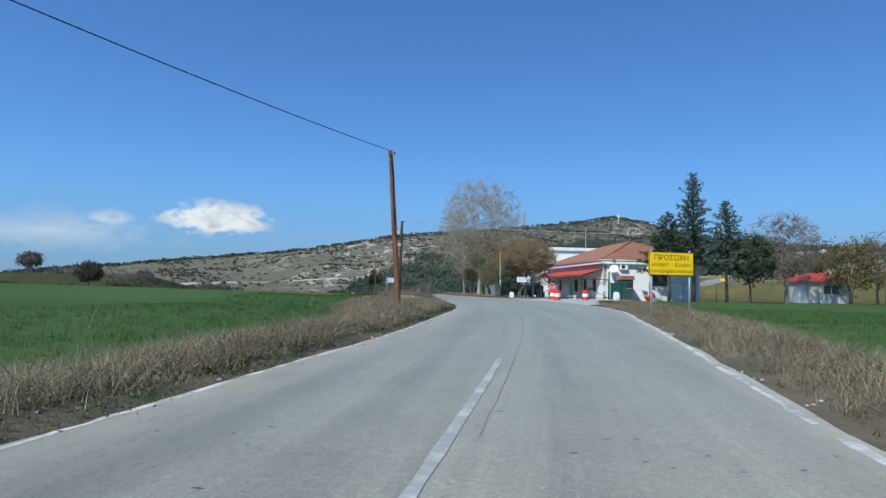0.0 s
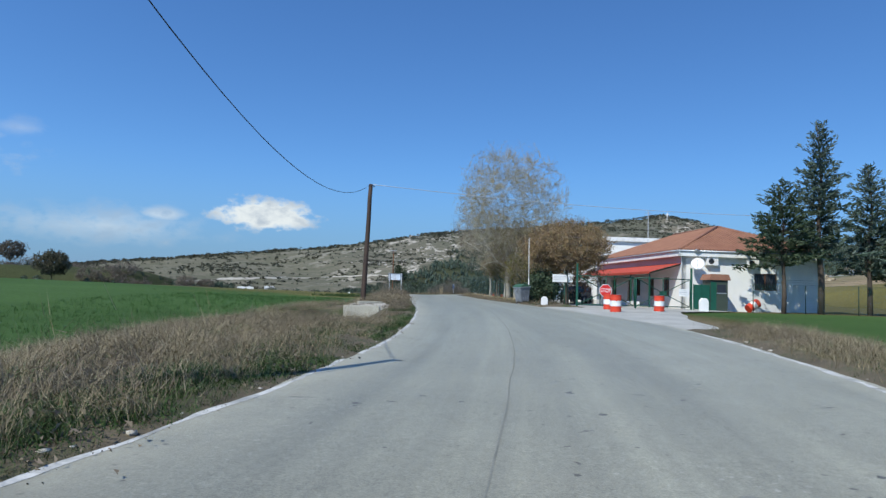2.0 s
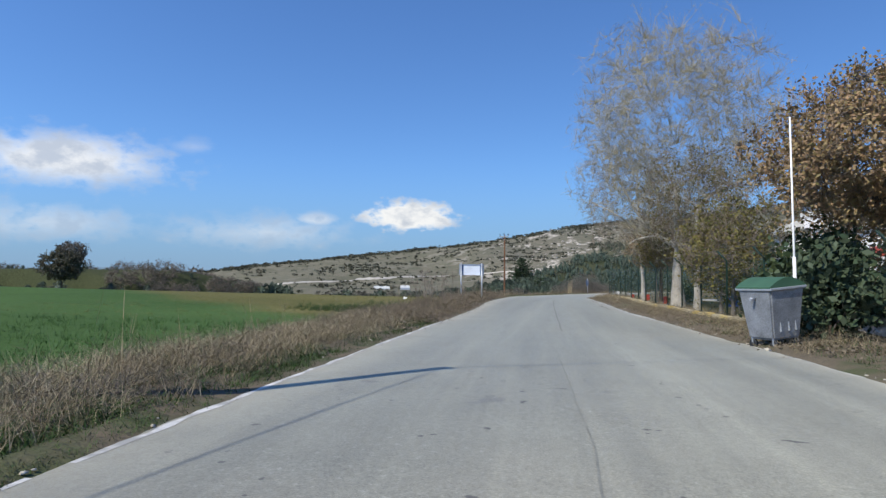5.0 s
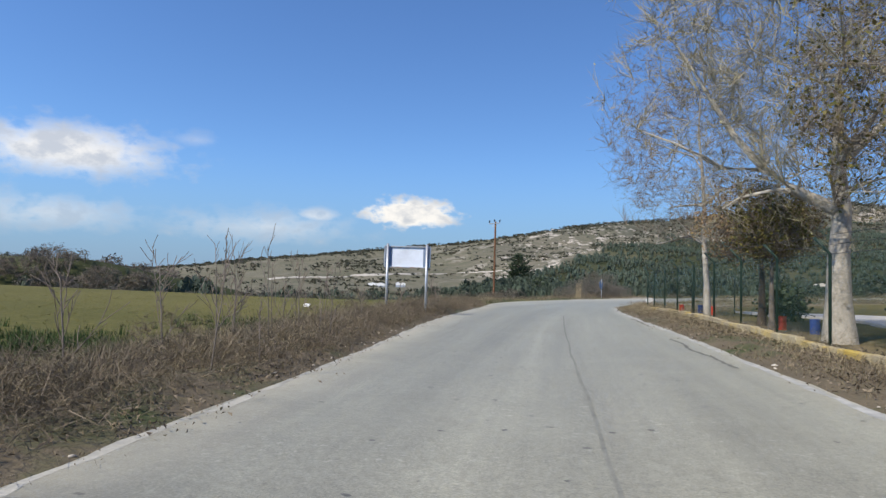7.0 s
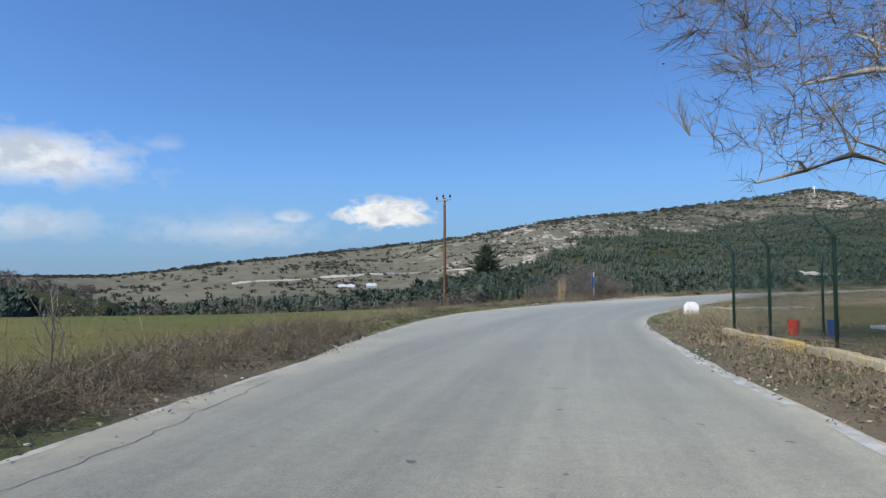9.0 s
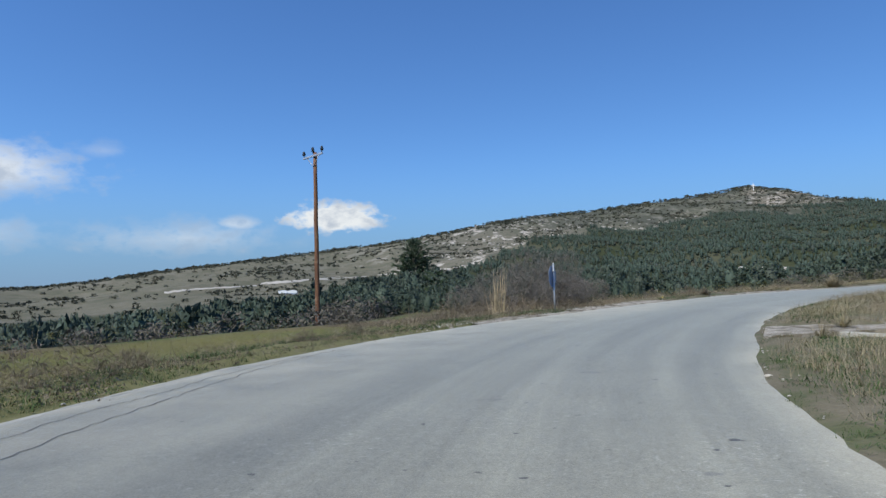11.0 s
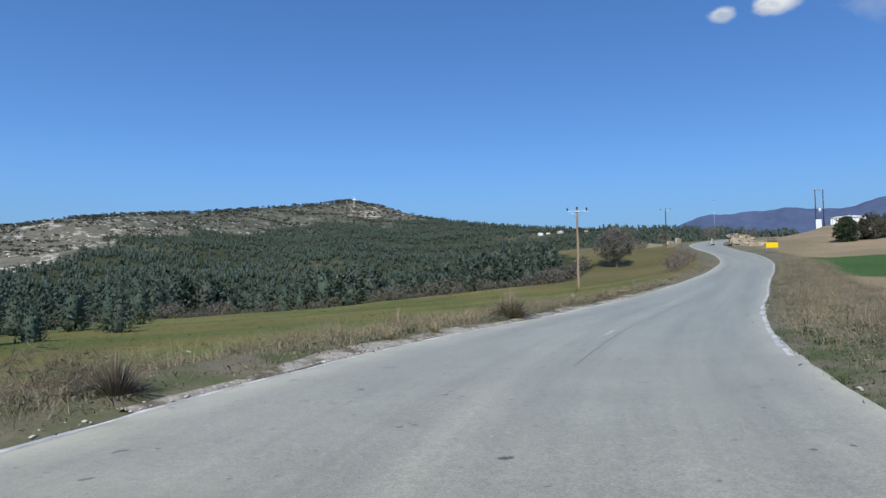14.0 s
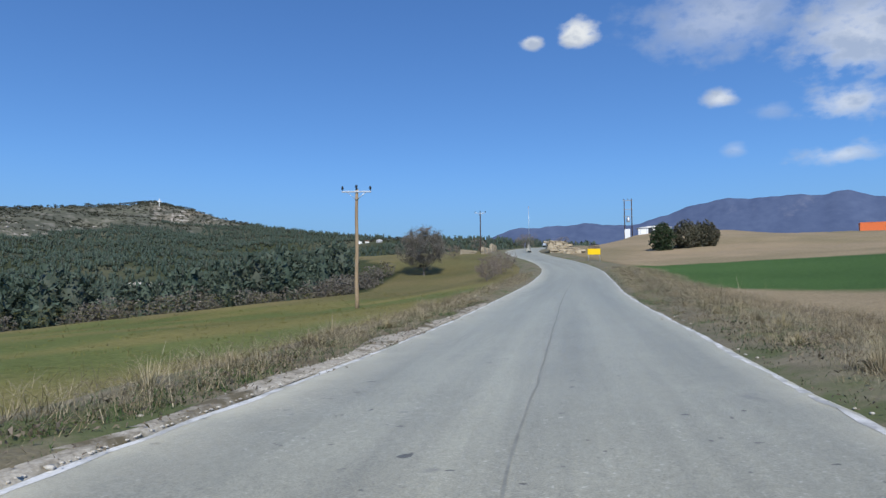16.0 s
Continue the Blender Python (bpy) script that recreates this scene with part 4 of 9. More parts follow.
def dome_tree(name, x, y, height, seed, width, low, bark, twig, leaf=None, label="", category="tree", trunk_r=None, boughs=70, twigs=900, shoots=6, fine=0.007, group="", lean=(0.0, 0.0), fork=0.45, stout=0.42, limbs=9, upward=0.15, arms=()):
    """A tree whose limbs reach out to fill an uneven domed crown; low: height of the crown's underside."""
    base = float(ground_z(x, y)[0]) - 0.08
    top = thing(name, pose(x, y, base), label, category, group)
    rng = np.random.default_rng(seed)
    a, c = width / 2, (height - low) / 2
    ph = rng.uniform(0, math.tau, 6)
    tr = trunk_r or height * 0.02

    def fill(n, inner):
        d = rng.normal(size=(n, 3))
        d /= np.linalg.norm(d, axis=1)[:, None]
        az = np.arctan2(d[:, 1], d[:, 0])
        lump = 1 + 0.09 * np.sin(3 * az + ph[0] + 2 * d[:, 2]) + 0.08 * np.sin(5 * az + ph[1] - 4 * d[:, 2]) + 0.05 * np.sin(9 * az + ph[2] + 7 * d[:, 2])
        r = rng.uniform(inner ** 2, 1, n) ** 0.5 * lump * 0.93
        return d * r[:, None] * (a, a, c) + (lean[0], lean[1], low + c)

    wood, nodes, radii = bmesh.new(), [], []
    crook = rng.normal(0, 0.02 * height * 0.3, (7, 2)) * np.linspace(0, 1, 7)[:, None]
    stem = [(crook[i, 0] + lean[0] * i / 6 * 0.6, crook[i, 1] + lean[1] * i / 6 * 0.6, (low + 2 * c * fork) * i / 6) for i in range(7)]
    srad = [tr * (1.25 if i == 0 else 1.0 - 0.13 * i) for i in range(7)]
    ring_tube(wood, stem, srad, 9, cap=False)
    for i in range(2, 7):
        nodes.append(np.array(stem[i]))
        radii.append(srad[i])
    for arm in arms:                                       # great limbs of known course, in the world
        line = [np.array(q) - (x, y, base) for q in arm]
        girth = list(np.linspace(tr * (0.46 if arm is arms[0] else 0.24), tr * 0.05, len(line)))
        ring_tube(wood, [tuple(q) for q in line], girth, 8, cap=False)
        nodes += line[1:]
        radii += girth[1:]
    for count, inner, r, seg in ((limbs, 0.55, tr * stout, 6), (boughs, 0.35, tr * 0.16, 4)):
        goals = fill(count, inner)
        for t in goals[np.argsort(np.linalg.norm(goals - nodes[2], axis=1))]:
            P = np.array(nodes)
            gap = np.linalg.norm(P - t, axis=1)
            i = int((gap + 0.9 * np.maximum(0, P[:, 2] - t[2] + 0.35 * gap)).argmin())
            p, v, k = P[i], t - P[i], gap[i]
            q1 = p + v * 0.33 + (0, 0, 0.07 * k) + rng.normal(0, 0.05 * k, 3)
            q2 = p + v * 0.68 + (0, 0, 0.05 * k) + rng.normal(0, 0.05 * k, 3)
            r0 = min(radii[i] * 0.8, r * 1.5)
            rr = [r0, r0 * 0.75, r0 * 0.5, max(r0 * 0.25, fine * 0.8)]
            ring_tube(wood, [tuple(p), tuple(q1), tuple(q2), tuple(t)], rr, seg, cap=False)
            nodes += [q1, q2, t]
            radii += rr[1:]
    part("trunk", wood, bark, top)
    P = np.array(nodes)
    goals = fill(twigs, 0.45)
    gap = np.linalg.norm(goals[:, None] - P[None], axis=2) + 0.5 * np.maximum(0, P[None, :, 2] - goals[:, None, 2])
    p = P[gap.argmin(1)]
    v = goals - p
    k = np.linalg.norm(v, axis=1)[:, None]
    m = p + v * 0.5 + rng.normal(0, 0.08, v.shape) * k + np.array((0, 0, 0.06)) * k
    side = np.cross(v, rng.normal(size=v.shape))
    side /= np.linalg.norm(side, axis=1)[:, None] + 1e-9
    up = np.cross(v / (k + 1e-9), side)
    V = np.stack([p + side * fine * 1.3, p - side * fine * 1.3, p + up * fine * 1.3, m + side * fine, m - side * fine, m + up * fine, goals], 1)
    T = np.array([(0, 1, 4), (0, 4, 3), (1, 2, 5), (1, 5, 4), (2, 0, 3), (2, 3, 5), (3, 4, 6), (4, 5, 6), (5, 3, 6)])
    F = (T[None] + np.arange(twigs)[:, None, None] * 7).reshape(-1, 3)
    V = V.reshape(-1, 3)
    # fine side shoots
    w = rng.integers(0, twigs, twigs * shoots)
    u = rng.uniform(0.25, 1.0, (len(w), 1))
    s0 = np.where(u < 0.5, p[w] + (m[w] - p[w]) * u * 2, m[w] + (goals[w] - m[w]) * (u * 2 - 1))
    d = v[w] / (k[w] + 1e-9) + rng.normal(0, 0.6, (len(w), 3)) + (0, 0, upward)
    d *= (rng.uniform(0.35, 1.0, (len(w), 1)) * min(0.8, 0.07 * height + 0.1)) / np.linalg.norm(d, axis=1)[:, None]
    e = np.cross(d, rng.normal(size=d.shape))
    e *= fine * 0.75 / (np.linalg.norm(e, axis=1)[:, None] + 1e-9)
    V2 = np.stack([s0 - e, s0 + e, s0 + d], 1).reshape(-1, 3)
    F2 = np.arange(len(w) * 3).reshape(-1, 3) + len(V)
    crown = tri_mesh("crown", np.vstack([V, V2]), np.vstack([F, F2]), twig, top)
    if leaf:
        mat, n, size = leaf
        w = rng.integers(0, len(s0), n)
        q = s0[w] + d[w] * rng.uniform(0.1, 1.1, (n, 1)) + rng.normal(0, 0.05, (n, 3))
        d2 = rng.normal(size=q.shape)
        d2 /= np.linalg.norm(d2, axis=1)[:, None]
        e2 = np.cross(d2, rng.normal(size=q.shape))
        e2 /= np.linalg.norm(e2, axis=1)[:, None]
        z = (size * rng.uniform(0.6, 1.3, n))[:, None]
        LV = np.stack([q - d2 * z * 0.6, q + e2 * z * 0.36, q + d2 * z * 0.6, q - e2 * z * 0.36], 1).reshape(-1, 3)
        i = np.arange(n)[:, None] * 4
        tri_mesh("leaves", LV, np.concatenate([i + (0, 1, 2), i + (0, 2, 3)], 1).reshape(-1, 3), mat, crown)
    return top


def tangle(rng, stems, size, width):
    """A low matted mass of thin dry stems lying every way."""
    p = rng.normal(size=(stems, 3)) * (0.42, 0.42, 0.2)
    p[:, 2] = np.abs(p[:, 2])
    d = rng.normal(size=(stems, 3)) * (1, 1, 0.7) + (0, 0, 0.35)
    d *= rng.uniform(0.25, 0.7, (stems, 1)) / np.linalg.norm(d, axis=1)[:, None]
    e = np.cross(d, rng.normal(size=d.shape))
    e *= width / np.linalg.norm(e, axis=1)[:, None]
    v = np.stack([p - e, p + e, p + d], 1).reshape(-1, 3) * size
    v[:, 2] = np.maximum(v[:, 2], -0.03)
    return v, np.arange(stems * 3).reshape(-1, 3)


def conifer(name, x, y, height, width, seed, needle, label, stem_clear=0.12, droop=-0.1, group="", z=None, ragged=0.25, body=1.0):
    """A conifer: straight trunk, whorls of limbs, and sprays of needles along them."""
    rng, nr = random.Random(seed), np.random.default_rng(seed)
    base = float(ground_z(x, y)[0]) - 0.1 if z is None else z
    top = thing(name, pose(x, y, base), label, "tree", group)
    wood = bmesh.new()
    r0 = height * 0.016 + 0.03
    ring_tube(wood, [(rng.uniform(-0.06, 0.06) * i, rng.uniform(-0.06, 0.06) * i, height * i / 6) for i in range(7)], [r0 * (1 - i / 6.4) for i in range(7)], 8)
    places, ways, sizes = [], [], []
    count = int(height * 7 * body)
    for k in range(count):
        h = stem_clear + (1 - stem_clear) * (k + rng.random()) / count
        reach = width * 0.5 * (1 - h) ** 0.72 * rng.uniform(1 - ragged * 2, 1 + ragged * 0.4) + 0.15
        a = k * 2.4 + rng.uniform(-0.4, 0.4)
        d = Vector((math.cos(a), math.sin(a), rng.uniform(-0.05, 0.3) + (h - 0.4) * 0.7 + droop))
        p0 = Vector((0, 0, h * height))
        pts = [p0, p0 + d * reach * 0.5, p0 + d * reach + Vector((0, 0, reach * rng.uniform(-0.05, 0.2)))]
        ring_tube(wood, pts, [0.035 * (1.2 - h), 0.022 * (1.2 - h), 0.006], 3, cap=False)
        sprays = max(5, int(reach * 15))
        for j in range(sprays):
            u = (0.18 + 0.85 * (j + rng.random()) / sprays)
            q = pts[0].lerp(pts[2], min(u, 1.0))
            places.append(q + Vector((rng.gauss(0, 0.09), rng.gauss(0, 0.09), rng.gauss(0.02, 0.07))))
            ways.append((d + Vector((rng.gauss(0, 0.55), rng.gauss(0, 0.55), rng.gauss(0.1, 0.4)))).normalized())
            sizes.append(rng.uniform(0.16, 0.36) * (1.15 - 0.4 * h))
    part("trunk", wood, BARK_DARK, top)
    p, d, s = np.array([tuple(q) for q in places]), np.array([tuple(q) for q in ways]), np.array(sizes)[:, None]
    vs, fs = [], []
    for n in range(3):                                     # three blades to a spray
        e = np.cross(d, nr.normal(size=d.shape))
        e /= np.linalg.norm(e, axis=1)[:, None]
        o = nr.normal(0, 0.06, p.shape)
        vs.append(np.stack([p + o - d * s * 0.35 - e * s * 0.12, p + o + e * s * 0.3, p + o + d * s * 0.95], 1).reshape(-1, 3))
        fs.append(np.arange(len(p) * 3).reshape(-1, 3) + n * len(p) * 3)
    tri_mesh("crown", np.vstack(vs), np.vstack(fs), needle, top)
    return top

# ---------------------------------------------------------------- road markings, verges, forecourt
def gz(x, y):
    return float(ground_z(x, y)[0])


def rz(x, y):
    return float(along(x, y)[2][0])


def stripe(name, mat, spans, lift, label, wobble=0.0, seed=1, step=0.7, hold=0.8):
    """Painted or tarred strips along the road: spans of (s0, s1, offset, half width), pieces joined."""
    rng = random.Random(seed)
    verts, faces = [], []
    for s0, s1, off, half in spans:
        n = max(2, int((s1 - s0) / step) + 1)
        drift = 0.0
        for i in range(n):
            s = s0 + (s1 - s0) * i / (n - 1)
            o = off(s) if callable(off) else off
            drift = drift * hold + rng.uniform(-wobble, wobble)
            h = half * (rng.uniform(0.5, 1.4) if wobble > 0.025 else rng.uniform(0.8, 1.15)) if wobble else half
            verts += [on_road(s, o + drift - h, lift), on_road(s, o + drift + h, lift)]
            if i:
                k = len(verts) - 4
                faces.append((k, k + 1, k + 3, k + 2))
    ob = from_arrays(name, verts, faces, mat)
    return tagged(ob, label, "road marking", kind="structure")


edge_l = lambda s: float(np.interp(s, S, LEFT)) + 0.16
edge_r = lambda s: float(np.interp(s, S, RIGHT)) - 0.14
middle = lambda s: float(np.interp(s, [0, 30, 60, 90, 120, 150, 180, 300], [-0.75, -0.35, 0.25, -0.2, -1.2, -0.9, -0.35, 0.0]))


def worn(s0, s1, seed, gap):
    """Broken stretches of a worn line."""
    rng, out, s = random.Random(seed), [], s0
    while s < s1:
        e = s + rng.uniform(4, 14)
        out.append((s, min(e, s1)))
        s = e + rng.uniform(0.1, gap)
    return out


stripe("dusty_edge_left", DUST, [(76, 152, lambda t: float(np.interp(t, S, LEFT)) + 0.05, 0.05)], 0.0012, "pale dusty crumbled edge of the asphalt", 0.03, 21, 0.25, 0.6)
stripe("dusty_edge_right", DUST, [(64, 118, lambda t: float(np.interp(t, S, RIGHT)) - 0.04, 0.035)], 0.0012, "pale dusty crumbled edge of the asphalt", 0.03, 22, 0.35, 0.7)
stripe("edge_line_left", LINE_PAINT, [(a, b, lambda t: edge_l(t) - 0.1, 0.04) for a, b in worn(-28, 76, 31, 0.9)] + [(a, b, lambda t: edge_l(t) - 0.09, 0.045) for a, b in worn(152, 240, 3, 1.2)], 0.0025, "worn white edge line painted on asphalt", 0.027, 4, 0.3, 0.55)
stripe("edge_line_right", LINE_PAINT, [(a, b, edge_r, 0.06) for a, b in worn(-28, 42, 5, 0.6)] + [(a, b, lambda t: edge_r(t) + 0.04, 0.05) for a, b in worn(160, 240, 7, 0.8)], 0.003, "worn white edge line painted on asphalt", 0.026, 5, 0.35, 0.5)
stripe("edge_line_by_fence", FADED_PAINT, [(a, b, edge_r, 0.07) for a, b in worn(76, 114, 6, 1.4)], 0.0025, "faded white edge line beside the fence", 0.026, 15, 0.35, 0.5)
stripe("centre_dashes", FADED_PAINT, [(a, b, lambda t: middle(t) - 0.12, 0.055) for a, b in ((-14, -9), (3.2, 11.6), (163, 164.6))], 0.006, "faded white centre dashes on asphalt", 0.008, 8)
stripe("tar_seam", SEAM, [(6, 66, lambda t: middle(t) + 0.12, 0.009), (72, 100, lambda t: middle(t) + 0.45, 0.02), (158, 178, lambda t: middle(t) + 0.1, 0.015), (178, 230, lambda t: middle(t) + 0.1, 0.015)], 0.002, "dark tar seam along the middle of the road", 0.014, 9, 0.5, 0.6)
stripe("asphalt_crack", CRACK, [(93, 104, lambda t: float(np.interp(t, S, LEFT)) + 0.95 - 0.05 * (t - 93), 0.005), (117, 129, lambda t: float(np.interp(t, S, LEFT)) + 1.75 - 0.11 * (t - 117), 0.009), (121, 128, lambda t: float(np.interp(t, S, LEFT)) + 0.7 - 0.05 * (t - 121), 0.007), (86.5, 92, lambda t: float(np.interp(t, S, RIGHT)) - 0.55, 0.03),
                               (96, 100, lambda t: float(np.interp(t, S, RIGHT)) - 0.35, 0.03)], 0.0045, "dark jagged crack near the road edge", 0.045, 10, 0.12, 0.8)


def verge(side, name, soil, first, last):
    """Rough strip of dry soil beside the asphalt, higher than the field, with a ragged inner edge."""
    rows, rng = [], np.random.default_rng(7 if side < 0 else 8)
    steps = (-0.14, 0.05, 0.3, 0.6, 1.0, 1.5, 2.1, 2.8, 3.6, 4.6)
    lifts = (-0.03, 0.004, 0.025, 0.05, 0.07, 0.08, 0.07, 0.03, -0.06, -0.3)
    prev = np.zeros(len(steps))
    for i in range(0, len(S)):
        s = S[i]
        if s < first or s > last:
            continue
        prev = prev * 0.55 + rng.normal(0, 0.025, len(steps))
        n0 = LEFT[i] if side < 0 else RIGHT[i]
        high = np.interp(s, [-30, 36, 44, 60, 100, 130, 150], [1.8, 1.8, 1.0, 1.3, 1.6, 0.6, 1.2]) if side < 0 else np.interp(s, [-30, 40, 80, 125, 140, 170], [1.6, 1.4, 1.2, 1.0, 1.0, 1.8])
        row = []
        wide = float(verge_width(s) if side < 0 else right_width(s)) / 3.5
        for k, (o, h) in enumerate(zip([q if q < 0.4 else 0.3 + (q - 0.3) * wide for q in steps], lifts)):
            z = h * (high if h > 0.01 else 1) + prev[k] * (0.35 if k < 2 else 1)
            if side < 0 and 40 < s < (50.45 if k > 4 else 48.45) and k > 2:
                z -= 0.55 * min(1, (s - 40) / 3) * (0.35 if k == 3 else 0.75 if k == 4 else 1)
            if side < 0 and 135 < s < 151 and 1 < k < 5:
                z -= 0.05
            if side > 0 and 44.5 < s < 63:
                z = -0.4
            if side > 0 and 132.4 < s < 136.6 and k > 1:
                z = -0.15
            row.append(on_road(s, n0 + side * (o + rng.uniform(-0.05, 0.05)), z))
        rows.append(row if side > 0 else row[::-1])
    tagged(ribbon(name, rows, soil), "dry earthen verge with trampled grass beside the asphalt", "verge", kind="structure")


verge(-1, "verge_left", VERGE, -40, 112)
verge(-1, "verge_left_meadow", VERGE_MEADOW, 112, 139.5)
verge(-1, "verge_left_beyond", VERGE_DRY, 139, 330)
verge(1, "verge_right", VERGE, -40, 112)
verge(1, "verge_right_beyond", VERGE_DRY, 112, 330)


def slab(name, outline, mat, lift, label, category="pavement"):
    bm = bmesh.new()
    f = bm.faces.new([bm.verts.new((x, y, rz(x, y) + lift)) for x, y in outline])
    bmesh.ops.triangulate(bm, faces=[f])
    ex = bmesh.ops.extrude_face_region(bm, geom=bm.faces[:])
    bmesh.ops.translate(bm, verts=[v for v in ex["geom"] if isinstance(v, bmesh.types.BMVert)], vec=(0, 0, -0.4))
    bmesh.ops.recalc_face_normals(bm, faces=bm.faces)
    return tagged(part(name, bm, mat), label, category, kind="structure")


def forecourt():
    """The apron between the road and the gate, level with the road."""
    outer = [(38.3, 6.0), (40, 6.4), (45, 7.6), (49, 8.5), (53, 9.6), (57, 10.9), (61, 13.0), (63.5, 15.5), (66, 18.5), (68.2, 19.0)]
    inner = [(61, 0.0), (62.5, 0.9), (64.5, 3.2), (66.5, 5.2), (68.2, 6.0)]
    rows = []
    for i in range(60):
        s = 38.3 + 29.9 * i / 59
        a = float(np.interp(s, S, RIGHT)) - 0.1 + float(np.interp(s, *np.array(inner).T))
        b = max(float(np.interp(s, *np.array(outer).T)) + 0.2 * math.sin(s * 0.7), a + 0.05)
        rows.append([on_road(s, a + (b - a) * k / 6, -0.004 if k < 6 else -0.05) for k in range(7)])
    tagged(ribbon("forecourt", rows, FORECOURT), "bleached concrete forecourt in front of the gate", "pavement", kind="structure")


forecourt()
slab("gate_yard", [(8.4, 66.3), (16.8, 68.5), (16.2, 69.2), (13.4, 86), (12.5, 104), (8.2, 104), (8.6, 80)], YARD, -0.016, "pale concrete yard behind the gate")
slab("inner_yard", [(9.5, 92), (30, 92), (30, 118), (9, 122), (5.2, 119), (8.5, 108)], YARD, 0.0, "pale concrete yard inside the fence")
def gravel_mound():
    """The track over the culvert: a low uneven bank of gravel between the two walls."""
    rng, rows = np.random.default_rng(12), []
    for i in range(37):
        v = i / 36
        row = []
        for k in range(25):
            u = k / 24
            x, y = -1.75 - (1.6 + 1.3 * v) * u + 0.15 * math.sin(v * 7 + u * 3), 48.98 + 5.5 * v
            rim = min(1, u / 0.22, (1 - u) / 0.45) * min(1, 0.85 + v * 2) * (min(1, 0.8 + (1 - v) * 2) if u < 0.5 else min(1, (1 - v) / 0.3))
            g = gz(x, y) - 0.1
            row.append((x, y, g + (rz(x, y) + 0.12 - g) * max(rim, 0) ** 0.7 + rng.normal(0, 0.022)))
        rows.append(row)
    tagged(ribbon("field_track", rows, GRAVEL), "pale gravel track into the field", "track", kind="structure")


gravel_mound()


def gravel_strip(name, s0, s1, near, wide, seed, label, stone):
    """A ragged strip of pale gravel spilled over the left shoulder."""
    rng, rows = np.random.default_rng(seed), []
    for i in range(int((s1 - s0) / 0.5) + 1):
        s = s0 + 0.5 * i
        end = min(1.0, (s - s0) / 2.5, (s1 - s) / 2.5)
        n0 = float(np.interp(s, S, LEFT)) - near
        w = wide * (0.35 + 0.65 * end) * (0.75 + 0.45 * math.sin(s * 0.9 + seed) * math.sin(s * 0.37))
        row = []
        for k in range(8):
            u = k / 7
            o = near + u * w
            flat = o if o < 0.3 else 0.3 + (o - 0.3) * 3.5 / float(verge_width(s))
            lift = float(np.interp(flat, [-0.1, 0.05, 0.3, 0.6, 1.0, 1.5, 2.1, 2.8], [0.0, 0.004, 0.025, 0.05, 0.07, 0.08, 0.07, 0.03])) * float(np.interp(s, [100, 130, 150], [1.6, 0.6, 1.2]))
            row.append(on_road(s, n0 - u * w + rng.normal(0, 0.05 if k == 7 else 0.006), lift + (-0.006 if k == 0 else -0.05 if k == 7 else 0.03) + rng.normal(0, 0.006)))
        rows.append(row[::-1])
    tagged(ribbon(name, rows, stone), label, "gravel", kind="structure")


gravel_strip("gravel_shoulder_far", 154, 198, 0.0, 0.5, 3, "white gravel spilled over the road shoulder", DIRTY_GRAVEL)
gravel_strip("gravel_shoulder_bend", 136, 150, -0.03, 0.85, 4, "pale gravel on the shoulder at the bend", DIRTY_GRAVEL)
slab("side_track", [(0.7, 131.2), (1.5, 133.9), (3.6, 134.5), (7.5, 134.6), (7.5, 133.5), (3.6, 132.6)], DIRTY_GRAVEL, 0.005, "pale gravel side track")


# ---------------------------------------------------------------- poles and cables
def wood_pole(x, y, top_xyz, mat, r, label, band=True):
    z = gz(x, y) - 0.3
    ob = thing("utility_pole", pose(x, y, z), label, "utility pole")
    t = Vector(top_xyz) - Vector((x, y, z))
    rng = random.Random(int(x * 10))
    pts = [t * (i / 8) + Vector((rng.uniform(-0.015, 0.015), rng.uniform(-0.015, 0.015), 0)) for i in range(9)]
    part("shaft", ring_tube(bmesh.new(), pts, [r * (1 - 0.035 * i) for i in range(9)], 12), mat, ob)
    if band:
        for h in (0.45, 0.52):
            c = t * h
            part("bracket", boxed(c.x + r * 0.8, c.y - 0.06, c.z - 0.05, c.x + r * 0.8 + 0.12, c.y + 0.06, c.z + 0.07, 0.01), STEEL, ob)
        part("conduit", ring_tube(bmesh.new(), [t * 0.5 + Vector((0.02, -r, 0)), t * 0.7 + Vector((0.02, -r, 0)), t * 0.985 + Vector((0.02, -r, 0))], [0.012] * 3, 5), DARK_STEEL, ob)
    c = t * 0.985
    part("insulator", lathe([(0.02, 0), (0.045, 0.02), (0.03, 0.05), (0.045, 0.08), (0.015, 0.11)], 10), DARK_STEEL, ob).matrix_local = pose(c.x + r + 0.03, c.y, c.z - 0.05)
    return ob


A_TOP, B_TOP = (-2.35, 26.3, 6.95), (-3.97, 57.2, 7.5)
wood_pole(-1.85, 26.1, A_TOP, WOOD_POLE, 0.125, "weathered brown wooden utility pole on the grassy verge")
wood_pole(-4.11, 56.8, B_TOP, WOOD_DARK, 0.15, "dark tarred wooden utility pole leaning by the culvert", False)
wood_pole(-19.2, -17.0, (-19.0, -17.0, 7.4), WOOD_POLE, 0.125, "weathered brown wooden utility pole in the field", False)


def cable(p, q, sag, r, mat, label):
    p, q = Vector(p), Vector(q)
    pts = [p.lerp(q, i / 24) - Vector((0, 0, sag * 4 * (i / 24) * (1 - i / 24))) for i in range(25)]
    return tagged(part("overhead_cable", ring_tube(bmesh.new(), pts, [r] * 25, 5), mat), label, "cable")


